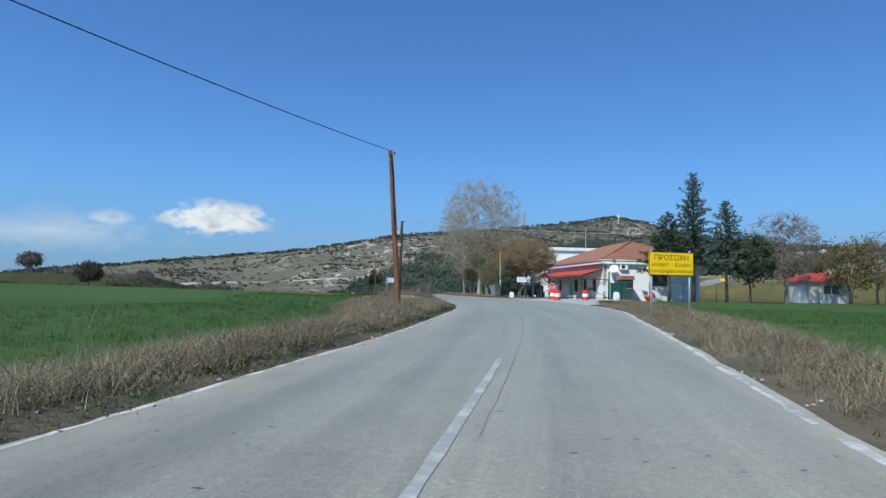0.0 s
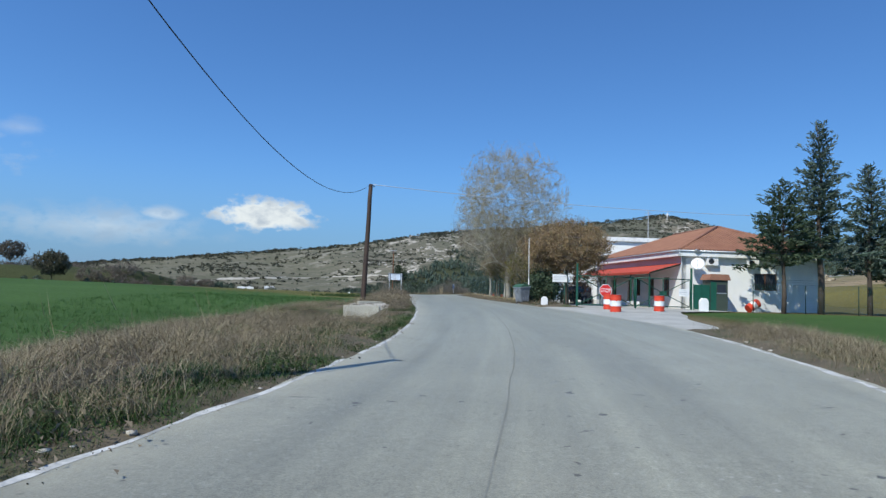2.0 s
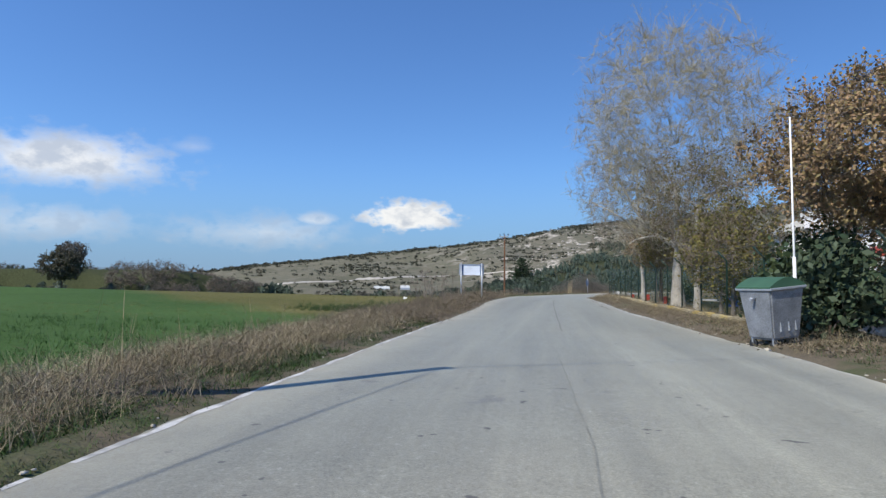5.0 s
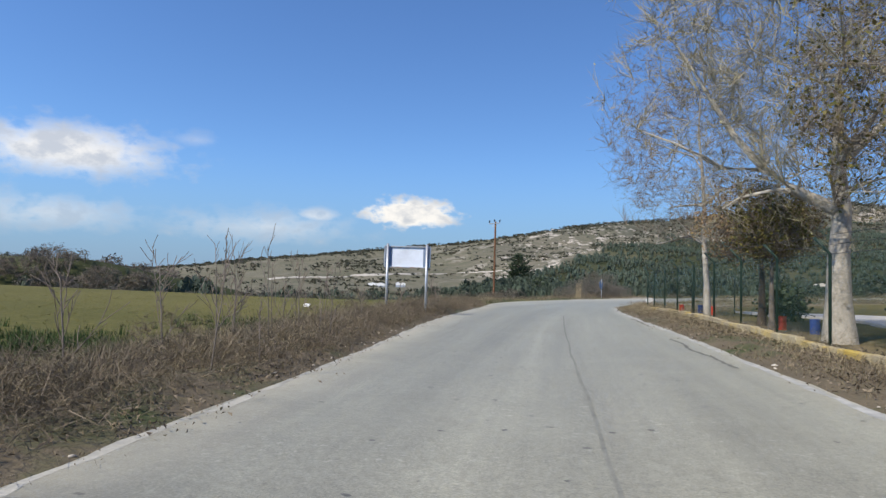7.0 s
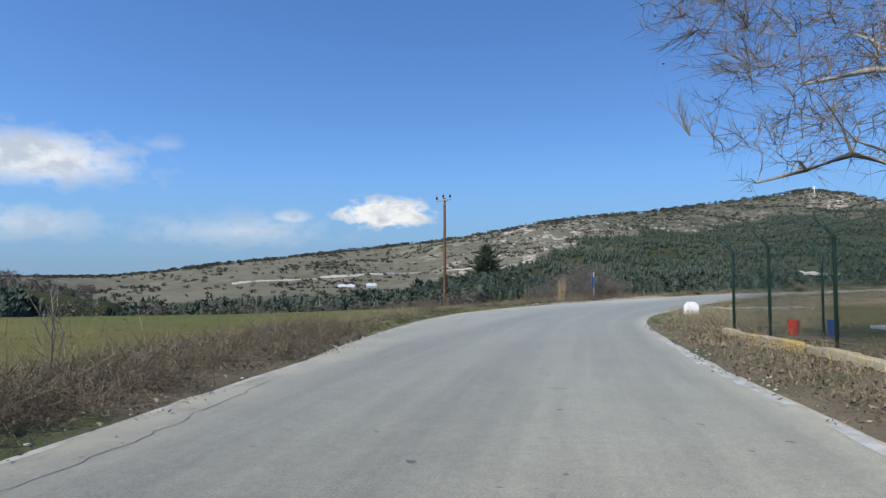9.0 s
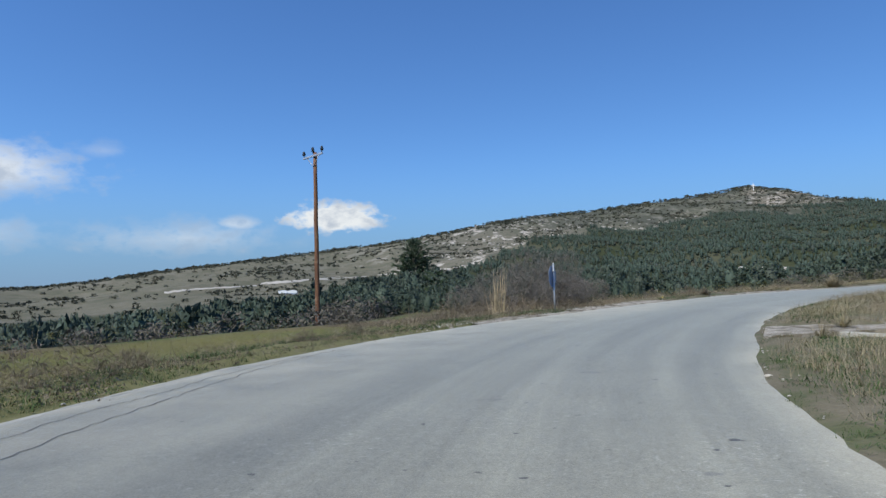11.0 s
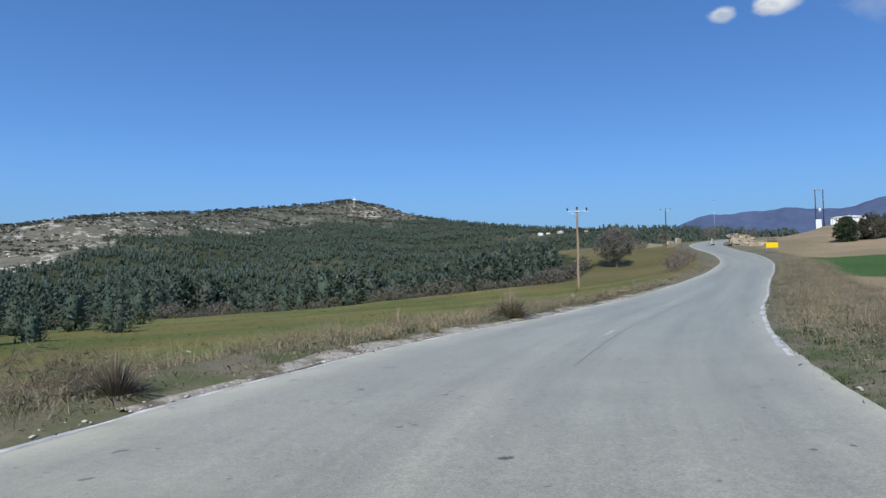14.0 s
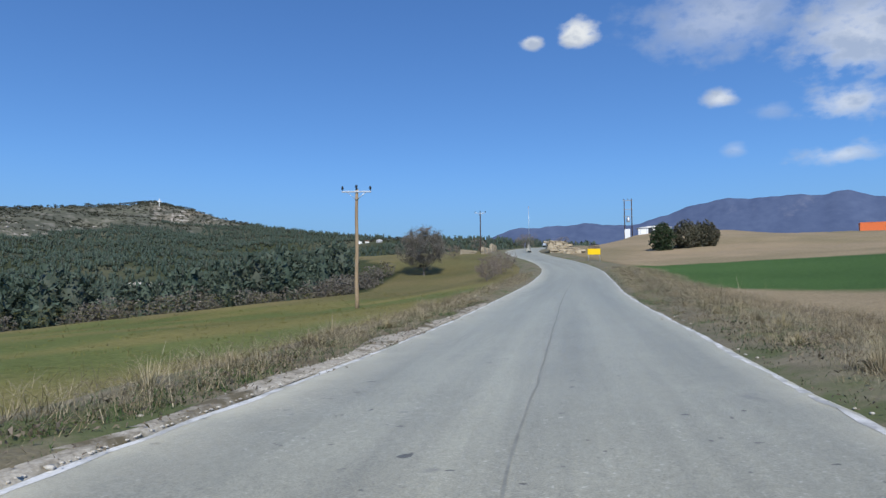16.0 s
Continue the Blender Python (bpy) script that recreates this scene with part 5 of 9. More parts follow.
CABLE_GREY = paint("grey_cable", (0.5, 0.52, 0.55), 0.6)
cable((-19.0, -17.0, 7.35), A_TOP, 0.7, 0.014, DARK_STEEL, "thin black overhead cable between wooden poles")
cable(A_TOP, B_TOP, 1.95, 0.012, DARK_STEEL, "thin black overhead cable between wooden poles")
cable(B_TOP, (27.0, 76.5, 8.6), 0.35, 0.016, CABLE_GREY, "thin pale overhead cable to the guard building")


def power_pole(x, y, top, arm, yaw, mat, label, insulators=3, base=None):
    """A pole with a steel cross arm that carries insulators."""
    z = (gz(x, y) if base is None else base) - 0.3
    ob = thing("power_pole", pose(x, y, z, 0, 0, yaw), label, "power pole")
    h = top - z
    rng = random.Random(int(x))
    part("shaft", ring_tube(bmesh.new(), [(rng.uniform(-0.02, 0.02), 0, h * i / 8) for i in range(9)], [0.135 - 0.005 * i for i in range(9)], 12), mat, ob)
    bar = part("cross_arm", boxed(-arm / 2, -0.16, h - 0.25, arm / 2, -0.09, h - 0.15, 0.01), STEEL, ob)
    for k in range(insulators):
        u = -arm / 2 + 0.06 + (arm - 0.12) * k / (insulators - 1)
        lift = 0.28 if k == 1 else 0.0
        part("insulator", lathe([(0.02, 0), (0.02, 0.08), (0.09, 0.1), (0.05, 0.15), (0.1, 0.18), (0.06, 0.23), (0.08, 0.26), (0.03, 0.32)], 12), DARK_STEEL, bar).matrix_local = pose(u, -0.12, h - 0.15 + lift * 0.3)
    for sx in (-1, 1):
        part("brace", rod((0, -0.1, h - 0.75), (sx * arm * 0.32, -0.12, h - 0.22), 0.02, seg=6), STEEL, ob)
    return ob


power_pole(-15.9, 147.7, 9.35, 1.9, -39, WOOD_POLE, "brown wooden power pole with three dark insulators")
power_pole(40.5, 199.5, 9.25, 1.9, -38, WOOD_PALE, "bleached wooden power pole standing in the meadow")
power_pole(103.5, 259.8, 17.5, 2.1, -40, WOOD_DARK, "slender wooden power pole beside the rising road", base=9.2)


# ---------------------------------------------------------------- signs
def facing(p, q):
    """Turn about z so that local +x runs from p to q."""
    return math.degrees(math.atan2(q[1] - p[1], q[0] - p[0]))


def warning_sign(p, q, top, bottom, label, words):
    a = facing(p, q)
    w = math.hypot(q[0] - p[0], q[1] - p[1])
    cx, cy = (p[0] + q[0]) / 2, (p[1] + q[1]) / 2
    base = min(gz(*p), gz(*q)) - 0.2
    ob = thing("warning_sign", pose(cx, cy, base, 0, 0, a), label, "road sign")
    z1, z0 = top - base, bottom - base
    board = part("board", boxed(-w / 2, -0.02, z0, w / 2, 0.02, z1, 0.008), YELLOW, ob, "yellow board with a thin black border")
    for x0, y0, x1, y1 in ((-w / 2, z0, w / 2, z0 + 0.025), (-w / 2, z1 - 0.025, w / 2, z1), (-w / 2, z0, -w / 2 + 0.02, z1), (w / 2 - 0.02, z0, w / 2, z1)):
        part("border", boxed(x0, -0.024, y0, x1, -0.0195, y1), BLACKISH, board)
    for sx in (-1, 1):
        part("post", rod((sx * w * 0.43, 0.06, 0), (sx * w * 0.43, 0.06, z1 + 0.06), 0.038, seg=12), STEEL, ob)
        for hz in (0.25, 0.75):
            part("clamp", boxed(sx * w * 0.43 - 0.06, 0.02, z0 + (z1 - z0) * hz - 0.02, sx * w * 0.43 + 0.06, 0.1, z0 + (z1 - z0) * hz + 0.02), STEEL, ob)
    for text, size, up, wide in words:
        lettering(text, size, BLACKISH, board, pose(0, -0.024, z0 + (z1 - z0) * up, 90), wide * w)
    return ob


warning_sign((7.24, 24.18), (8.97, 24.55), 2.97, 2.12, "yellow warning sign with dark lettering on two steel posts",
             [("ΠΡΟΣΟΧΗ", 0.27, 0.74, 0.76), ("ΕΙΣΟΔΟΣ  -  ΕΞΟΔΟΣ", 0.15, 0.44, 0.88), ("ΣΤΡΑΤΙΩΤΙΚΩΝ ΟΧΗΜΑΤΩΝ", 0.14, 0.16, 0.94)])
far_sign = warning_sign((90.0, 222.2), (91.4, 221.1), 8.05, 7.2, "small yellow sign on two posts beside the rising road", [])
for k, (u, wide) in enumerate(((0.74, 0.7), (0.46, 0.8), (0.2, 0.85))):
    part("text_bar", boxed(-wide * 0.9, -0.03, 2.0 + u * 0.8 - 0.04, wide * 0.9, -0.022, 2.0 + u * 0.8 + 0.04), BLACKISH, far_sign)


def octagon(r):
    return [(r * math.cos(math.tau * (k + 0.5) / 8), r * math.sin(math.tau * (k + 0.5) / 8)) for k in range(8)]


def sign_from_behind(x, y, yaw, label):
    z = gz(x, y) - 0.25
    ob = thing("octagonal_sign", pose(x, y, z, 0, 0, yaw), label, "road sign")
    part("post", ring_tube(bmesh.new(), [(0, -0.05, 0), (0, -0.05, 3.14 - z)], [0.036, 0.036], 14), STEEL, ob)
    part("cap", lathe([(0.04, 0), (0.038, 0.03), (0.01, 0.045)], 12), STEEL, ob).matrix_local = pose(0, -0.05, 3.13 - z)
    part("plate", prism(octagon(0.47), 0.012, pose(0, 0.0, 2.62 - z)), SIGN_BACK, ob, "blue-grey metal back of the plate")
    for h in (2.4, 2.84):
        part("clamp", boxed(-0.09, -0.1, h - z - 0.02, 0.09, 0.0, h - z + 0.02, 0.004), STEEL, ob)
    return ob


sign_from_behind(-4.03, 142.85, 72, "octagonal road sign seen from its blue-grey metal back")


def board_from_behind():
    p, q = (-8.6, 95.55), (-7.3, 95.85)
    z = gz(-8, 95.7) - 0.3
    ob = thing("notice_board", pose((p[0] + q[0]) / 2, (p[1] + q[1]) / 2, z, 0, 0, facing(p, q)), "large pale metal notice board seen from behind", "notice board")
    t, w = 3.56 - z, 1.33
    # the sheet's pale blue holds the sky's reflection as base colour
    part("panel", boxed(-w / 2 - 0.1, 0.05, t - 0.69, w / 2 + 0.1, 0.062, t - 0.02), paint("sky_tinted_sheet", (0.72, 0.78, 0.86), 0.35, 0.1), ob)
    for a in ((-w / 2 - 0.12, t - 0.72, w / 2 + 0.12, t - 0.69), (-w / 2 - 0.12, t - 0.03, w / 2 + 0.12, t + 0.01), (-w / 2 - 0.12, t - 0.72, -w / 2 - 0.08, t), (w / 2 + 0.08, t - 0.72, w / 2 + 0.12, t)):
        part("rim", boxed(a[0], 0.0, a[1], a[2], 0.07, a[3], 0.004), STEEL, ob)
    for u, wide in ((-0.52, 0.05), (-0.34, 0.1), (-0.2, 0.04), (0.1, 0.16), (0.36, 0.06)):
        part("rust_streak", boxed(u, -0.004, t - 0.722 + 0.008 * (wide > 0.05), u + wide, 0.002, t - 0.7), RUST, ob)
    for sx in (-1, 1):
        part("strip", boxed(sx * (w / 2) - 0.13, 0.03, t - 0.69, sx * (w / 2) + 0.13, 0.048, t - 0.03), SIGN_BACK, ob)
        part("post", rod((sx * w / 2, -0.04, 0), (sx * w / 2, -0.04, t + 0.08), 0.045, seg=14), STEEL, ob)
    return ob


board_from_behind()

tab = thing("marker_plate", pose(1.2, 149.95, gz(1.2, 149.95) - 0.05, 0, 0, -20), "small yellow marker plate on a thin stake", "marker")
part("stake", rod((0, 0, 0), (0, 0, 0.38), 0.008, seg=6), STEEL, tab)
part("plate", boxed(-0.03, -0.008, 0.31, 0.03, 0.004, 0.38, 0.003), paint("faded_yellow", (0.5, 0.38, 0.06), 0.6), tab)

# ---------------------------------------------------------------- culvert walls
def headwall(x, y, yaw, length, top, label):
    z = top - 1.0
    ob = thing("culvert_wall", pose(x, y, z, 0, 0, yaw), label, "concrete wall")
    bm = boxed(-length / 2, -0.11, 0, length / 2, 0.11, 1.0, 0.02)
    body = part("wall", bm, CONCRETE, ob)
    # the wall is solid: a near-black disc paints the shade inside the pipe
    part("pipe_shade_disc", prism([(0.13 * math.cos(math.tau * k / 20), 0.13 * math.sin(math.tau * k / 20)) for k in range(20)], 0.02, pose(0.1, -0.118, 0.36)), paint("pipe_shadow", (0.02, 0.02, 0.02), 0.9), ob, "dark disc for the shade inside the pipe mouth")
    part("pipe_rim", ring_tube(bmesh.new(), [(0.1 + 0.15 * math.cos(math.tau * k / 20), -0.115, 0.36 + 0.15 * math.sin(math.tau * k / 20)) for k in range(21)], [0.022] * 21, 5), CONCRETE, ob)
    for u in (-0.28, 0.22):
        part("crack", boxed(length * u - 0.006, -0.1125, 0.1, length * u + 0.006, -0.1, 1.0), SEAM, ob)
    return ob


headwall(-2.62, 48.87, 3, 1.5, 1.08, "pale concrete culvert headwall with a round pipe mouth")
headwall(-3.3, 54.5, 31, 1.3, 1.16, "pale concrete culvert headwall beside the pole")
headwall(2.4, 129.6, -58, 1.6, 1.25, "broken pale concrete culvert headwall in dry grass")


# ---------------------------------------------------------------- barrels, bollards, bin
def drum(x, y, label, yaw=0.0, lie=None, bands=(RED_PAINT, WHITE_PAINT, RED_PAINT), z=None):
    z = (rz(x, y) - 0.012 if z is None else z)
    m = pose(x, y, z, 0, 0, yaw) if lie is None else pose(x, y, z + 0.25, 0, lie, yaw)
    ob = thing("steel_drum", m, label, "barrel", "steel drums")
    r = 0.29
    for k, mat in enumerate(bands):
        z0, z1 = 0.295 * k, 0.295 * (k + 1)
        prof = [(r, z0), (r + 0.004, z0 + 0.04), (r, z0 + 0.14), (r, z0 + 0.255), (r + 0.012, z1 - 0.015), (r + 0.012, z1)]
        part("band", lathe(prof, 28), mat, ob)
    part("rim", ring_tube(bmesh.new(), [(0.292 * math.cos(math.tau * k / 28), 0.292 * math.sin(math.tau * k / 28), 0.885) for k in range(29)], [0.013] * 29, 5), bands[-1], ob)
    part("lid", lathe([(0.275, 0.862), (0.275, 0.87)], 28), bands[-1], ob)
    return ob


for x, y in ((9.3, 57.0), (9.65, 61.2), (12.45, 60.7)):
    drum(x, y, "red and white banded steel drum on the forecourt", x * 30)
drum(10.9, 68.2, "dark red and white steel drum behind the gate", 10)
drum(20.2, 68.2, "toppled red and white steel drum by the wall", 20, lie=62, z=gz(20.2, 68.2))
BLUE = paint("blue_drum_paint", (0.04, 0.09, 0.32), 0.5)
for x, y, tone, word in ((1.9, 114.4, RED_PAINT, "red"), (3.1, 110.2, RED_PAINT, "red"), (4.0, 98.2, RED_PAINT, "red"), (2.9, 114.6, BLUE, "blue"), (4.6, 96.6, BLUE, "blue")):
    small = drum(x, y, "small " + word + " painted steel drum inside the fence", 0, None, (tone, tone, tone), z=gz(x, y) - 0.02)
    small.scale = (0.48, 0.48, 0.52)
drum(7.4, 94.0, "blue steel drum in the fenced yard", 0, None, (BLUE, BLUE, BLUE), z=gz(7.4, 94.0))


def bollard(x, y, w, h, yaw, label):
    z = max(gz(x, y), rz(x, y)) - 0.1
    ob = thing("marker_stone", pose(x, y, z, 0, 0, yaw), label, "marker stone", "white marker stones")
    k = h + 0.1
    outline = [(-w / 2, 0), (w / 2, 0), (w / 2 * 0.98, k * 0.79), (w * 0.24, k), (-w * 0.24, k), (-w / 2 * 0.98, k * 0.79)]
    bm = prism(outline, w * 0.55, pose(0, -w * 0.27, 0))
    bmesh.ops.bevel(bm, geom=bm.edges[:], offset=0.02, segments=2, affect="EDGES")
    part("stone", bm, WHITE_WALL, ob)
    return ob


bollard(6.15, 64.2, 0.41, 0.6, 8, "whitewashed concrete marker stone beside the road")
bollard(16.5, 65.7, 0.55, 0.8, 10, "whitewashed concrete marker stone by the gate")
bollard(0.35, 123.6, 0.55, 0.62, 5, "whitewashed concrete marker stone at the bend")


def wheeled_bin(x, y, yaw):
    ob = thing("wheeled_bin", pose(x, y, rz(x, y) - 0.02, 0, -5, yaw), "galvanised steel wheeled waste bin with a green lid", "waste bin")
    bm = bmesh.new()
    low = [(-0.48, -0.36), (0.48, -0.36), (0.48, 0.36), (-0.48, 0.36)]
    high = [(-0.62, -0.48), (0.62, -0.48), (0.62, 0.48), (-0.62, 0.48)]
    a, b = [bm.verts.new((*p, 0.2)) for p in low], [bm.verts.new((*p, 1.18)) for p in high]
    bm.faces.new(a[::-1])
    bm.faces.new(b)
    for i in range(4):
        bm.faces.new((a[i], a[(i + 1) % 4], b[(i + 1) % 4], b[i]))
    bmesh.ops.bevel(bm, geom=bm.edges[:], offset=0.04, segments=2, affect="EDGES")
    part("body", bm, paint("galvanised_bin", (0.27, 0.29, 0.31), 0.5, 0.35, 0.35), ob)
    ring = [(-0.66 + 1.32 * i / 12, 1.2 + 0.16 * math.sin(math.pi * i / 12)) for i in range(13)]
    part("lid", prism(ring + [(0.66, 1.17), (-0.66, 1.17)], 1.0, pose(0, -0.5, 0)), paint("green_bin_lid", (0.05, 0.12, 0.07), 0.5), ob)
    part("rim", boxed(-0.66, -0.53, 1.13, 0.66, 0.53, 1.18, 0.015), STEEL, ob)
    for u in (-0.25, 0.05, 0.3):
        part("rib", boxed(u - 0.02, -0.46, 0.3, u + 0.02, -0.41, 1.1, 0.01, Matrix.Rotation(radians(-6.5), 4, "X")), STEEL, ob)
    for sx in (-1, 1):
        part("lifting_pin", rod((sx * 0.6, 0, 0.98), (sx * 0.78, 0, 0.98), 0.03, seg=10), STEEL, ob)
        for sy in (-1, 1):
            w = part("wheel", ring_tube(bmesh.new(), [(sx * 0.4 - 0.035, sy * 0.3, 0.1), (sx * 0.4 + 0.035, sy * 0.3, 0.1)], [0.1, 0.1], 16), DARK_STEEL, ob)
            part("fork", boxed(sx * 0.4 - 0.05, sy * 0.3 - 0.02, 0.1, sx * 0.4 + 0.05, sy * 0.3 + 0.02, 0.24), STEEL, w)
    return ob


wheeled_bin(4.97, 68.4, 38).scale = (0.72, 0.84, 1.04)

# ---------------------------------------------------------------- gate, fence
GATE_A, GATE_B = Vector((8.25, 64.7, 0)), Vector((16.2, 67.4, 0))


def gate_leaf(p, q, label):
    z = rz(p.x, p.y) + 0.06
    ob = thing("gate_leaf", pose(p.x, p.y, z, 0, 0, facing(p, q)), label, "gate", "gate leaves")
    w = (q - p).length - 0.1
    h = 1.95
    for a, b in (((0.05, 0.1), (w, 0.1)), ((0.05, h), (w, h)), ((0.05, 0.1), (0.05, h)), ((w, 0.1), (w, h)), ((w / 2, 0.1), (w / 2, h))):
        part("frame_bar", rod((a[0], 0, a[1]), (b[0], 0, b[1]), 0.032, seg=8), GREEN_STEEL, ob)
    for a, b in (((0.05, h), (w / 2, h / 2)), ((0.05, 0.1), (w / 2, h / 2)), ((w, h), (w / 2, h / 2)), ((w, 0.1), (w / 2, h / 2))):
        part("brace", rod((a[0], 0, a[1]), (b[0], 0, b[1]), 0.026, seg=8), GREEN_STEEL, ob)
    part("gusset", boxed(w / 2 - 0.26, -0.012, h / 2 - 0.14, w / 2 + 0.26, 0.012, h / 2 + 0.14, 0.004), GREEN_STEEL, ob)
    return ob


mid_gate = GATE_A.lerp(GATE_B, 0.5)
gate_leaf(GATE_A, mid_gate, "closed green tubular steel gate leaf with cross braces")
gate_leaf(mid_gate, GATE_B, "closed green tubular steel gate leaf with cross braces")
for p, tall in ((GATE_A, 2.85), (mid_gate + Vector((0.03, 0.12, 0)), 2.02), (GATE_B, 2.85)):
    post = thing("gate_post", pose(p.x, p.y, rz(p.x, p.y) - 0.1), "green square steel gate post", "gate post", "gate posts")
    part("post", boxed(-0.06, -0.06, 0, 0.06, 0.06, tall, 0.01), GREEN_STEEL, post)
    part("cap", boxed(-0.07, -0.07, tall, 0.07, 0.07, tall + 0.03, 0.008), GREEN_STEEL, post)


def stop_sign(x, y, z):
    ob = thing("stop_sign", pose(x, y, z, 0, 0, facing(GATE_A, GATE_B) - 8), "red octagonal stop sign fixed to the green gate", "road sign")
    plate = part("plate", prism(octagon(0.44), 0.02, pose(0, 0, 0)), WHITE_PAINT, ob)
    part("face", prism(octagon(0.405), 0.006, pose(0, -0.006, 0)), paint("red_sheeting", (0.62, 0.03, 0.03), 0.4, wear=0.05), plate)
    lettering("STOP", 0.36, WHITE_PAINT, plate, pose(0, -0.009, 0, 90), 0.66)
    part("bracket", boxed(-0.03, 0.02, -0.4, 0.03, 0.09, 0.4), GREEN_STEEL, ob)
    return ob


stop_at = GATE_A.lerp(GATE_B, 0.235)
stop_sign(stop_at.x + 0.03, stop_at.y - 0.12, 2.13)


def plate_sign(x, y, yaw, w, h, mid, post, label, name="direction_sign", arrow=False):
    z = rz(x, y) - 0.1
    ob = thing(name, pose(x, y, z, 0, 0, yaw), label, "sign")
    plate = part("plate", boxed(-w / 2, -0.02, mid - z - h / 2, w / 2, 0.0, mid - z + h / 2, 0.006), WHITE_PAINT, ob)
    for k in range(3):
        part("text_bar", boxed(-w * 0.45, -0.0235, mid - z + h * (0.26 - 0.22 * k) - 0.012, w * (0.28 if k < 2 else 0.1), -0.0205, mid - z + h * (0.26 - 0.22 * k) + 0.012), paint("grey_print", (0.4, 0.42, 0.45), 0.6), plate)
    if arrow:
        for k in range(3):
            u = w * (0.33 + 0.045 * k)
            part("chevron", prism([(u, h * 0.34), (u + 0.03, h * 0.34), (u + 0.11, 0), (u + 0.03, -h * 0.34), (u, -h * 0.34), (u + 0.07, 0)], 0.003, pose(0, -0.0235, mid - z)), BLACKISH, plate)
    if post:
        part("post", rod((w * 0.12, 0.03, 0), (w * 0.12, 0.03, mid - z), 0.03, seg=10), GREEN_STEEL, ob)
    return ob


plate_sign(7.45, 65.9, 8, 1.35, 0.5, 2.86, True, "white direction sign with a dark chevron arrow on a green post", arrow=True)
g = GATE_A.lerp(GATE_B, 0.93)
plate_sign(g.x, g.y - 0.1, 12, 0.75, 0.5, 2.15, False, "small white notice fixed to the green gate", "gate_notice")

slim = thing("white_pole", pose(5.4, 68.6, rz(5.4, 68.6) - 0.1), "slender white steel pole behind the bin", "pole")
part("pole", rod((0, 0, 0), (-0.05, 0, 4.75), 0.026, 0.017, 10), WHITE_PAINT, slim)
part("sleeve", rod((0, 0, 0), (-0.02, 0, 1.9), 0.034, 0.034, 10), WHITE_PAINT, slim)


def net_material():
    """Dark green woven wire, open between its wires."""
    m, nt, bsdf = material("wire_net")
    pos = nt.nodes.new("ShaderNodeNewGeometry").outputs["Position"]
    bsdf.inputs["Base Color"].default_value = (0.02, 0.05, 0.035, 1)
    bsdf.inputs["Roughness"].default_value = 0.6
    k = ramp(nt, noise_of(nt, pos, 0.5, 3), 0.35, 0.65)
    half = nt.nodes.new("ShaderNodeMath")
    half.operation = "MULTIPLY_ADD"
    half.inputs[1].default_value, half.inputs[2].default_value = 0.16, 0.12
    nt.links.new(k, half.inputs[0])
    clear = nt.nodes.new("ShaderNodeBsdfTransparent")
    mix = nt.nodes.new("ShaderNodeMixShader")
    nt.links.new(half.outputs[0], mix.inputs[0])
    nt.links.new(clear.outputs[0], mix.inputs[1])
    nt.links.new(bsdf.outputs[0], mix.inputs[2])
    nt.links.new(mix.outputs[0], nt.nodes["Material Output"].inputs[0])
    return m


NET = net_material()
FENCE_STEEL = paint("dark_green_fence_steel", (0.015, 0.04, 0.03), 0.55)


def fence(points, label, height=2.1, bent=True):
    """Steel posts with outward-bent tips, wire net and three strands of wire, one object for each run."""
    p0 = points[0]
    ob = thing("wire_fence", pose(p0[0], p0[1], 0), label, "fence")
    tops = []
    for i, (x, y) in enumerate(points):
        z = gz(x, y) - 0.1
        q = points[min(i + 1, len(points) - 1)]
        o = points[max(i - 1, 0)]
        d = Vector((q[0] - o[0], q[1] - o[1], 0)).normalized()
        out = Vector((d.y, -d.x, 0)) * (-0.3)
        b = Vector((x - p0[0], y - p0[1], z))
        pts = [b, b + Vector((0, 0, height + 0.1)), b + Vector((0, 0, height + 0.42)) + out]
        part("post", ring_tube(bmesh.new(), pts if bent else pts[:2], [0.032] * (3 if bent else 2), 8), FENCE_STEEL, ob)
        tops.append((b + Vector((0, 0, 0.1)), b + Vector((0, 0, height + 0.1)), b + Vector((0, 0, height + 0.42)) + out))
    for a, b in zip(tops, tops[1:]):
        bm = bmesh.new()
        side = (b[0] - a[0]).normalized().cross(Vector((0, 0, 1))) * 0.004
        quad = [a[0] + Vector((0, 0, 0.08)), b[0] + Vector((0, 0, 0.08)), b[1], a[1]]
        f = bm.faces.new([bm.verts.new(v) for v in quad])
        part("net", bm, NET, ob)
        for u in (0.0, 0.5, 1.0):
            part("wire", rod(a[1].lerp(a[2], u), b[1].lerp(b[2], u), 0.006, seg=4), DARK_STEEL, ob)
    return ob


FENCE = [tuple(on_road(s, n)[:2]) for s, n in ((65.5, 7.0), (68.5, 6.8), (71.5, 6.5), (74.5, 6.2), (77.5, 5.9), (80.5, 5.7), (83.5, 5.55), (86.5, 5.45), (89.5, 5.3), (92.5, 5.15), (95.5, 5.0), (98.5, 4.8),
                                         (101.5, 4.6), (104.5, 4.35), (107.5, 4.1), (110.2, 3.8), (112.6, 3.6))]
fence(FENCE, "green steel post fence with wire net and bent tops")
fence([FENCE[-1], (2.4, 113.6), (4.8, 115.6), (7.6, 118.0), (11.0, 121.0), (15.0, 124.0)], "green steel post fence with wire net and bent tops")
fence([(20.2, 67.3), (23.4, 66.9), (26.6, 66.6), (29.8, 66.2), (33.0, 66.0), (36.2, 65.8), (39.4, 65.6), (42.6, 65.6), (46, 65.8)], "steel post fence with thin wire along the green field", 1.9, False)
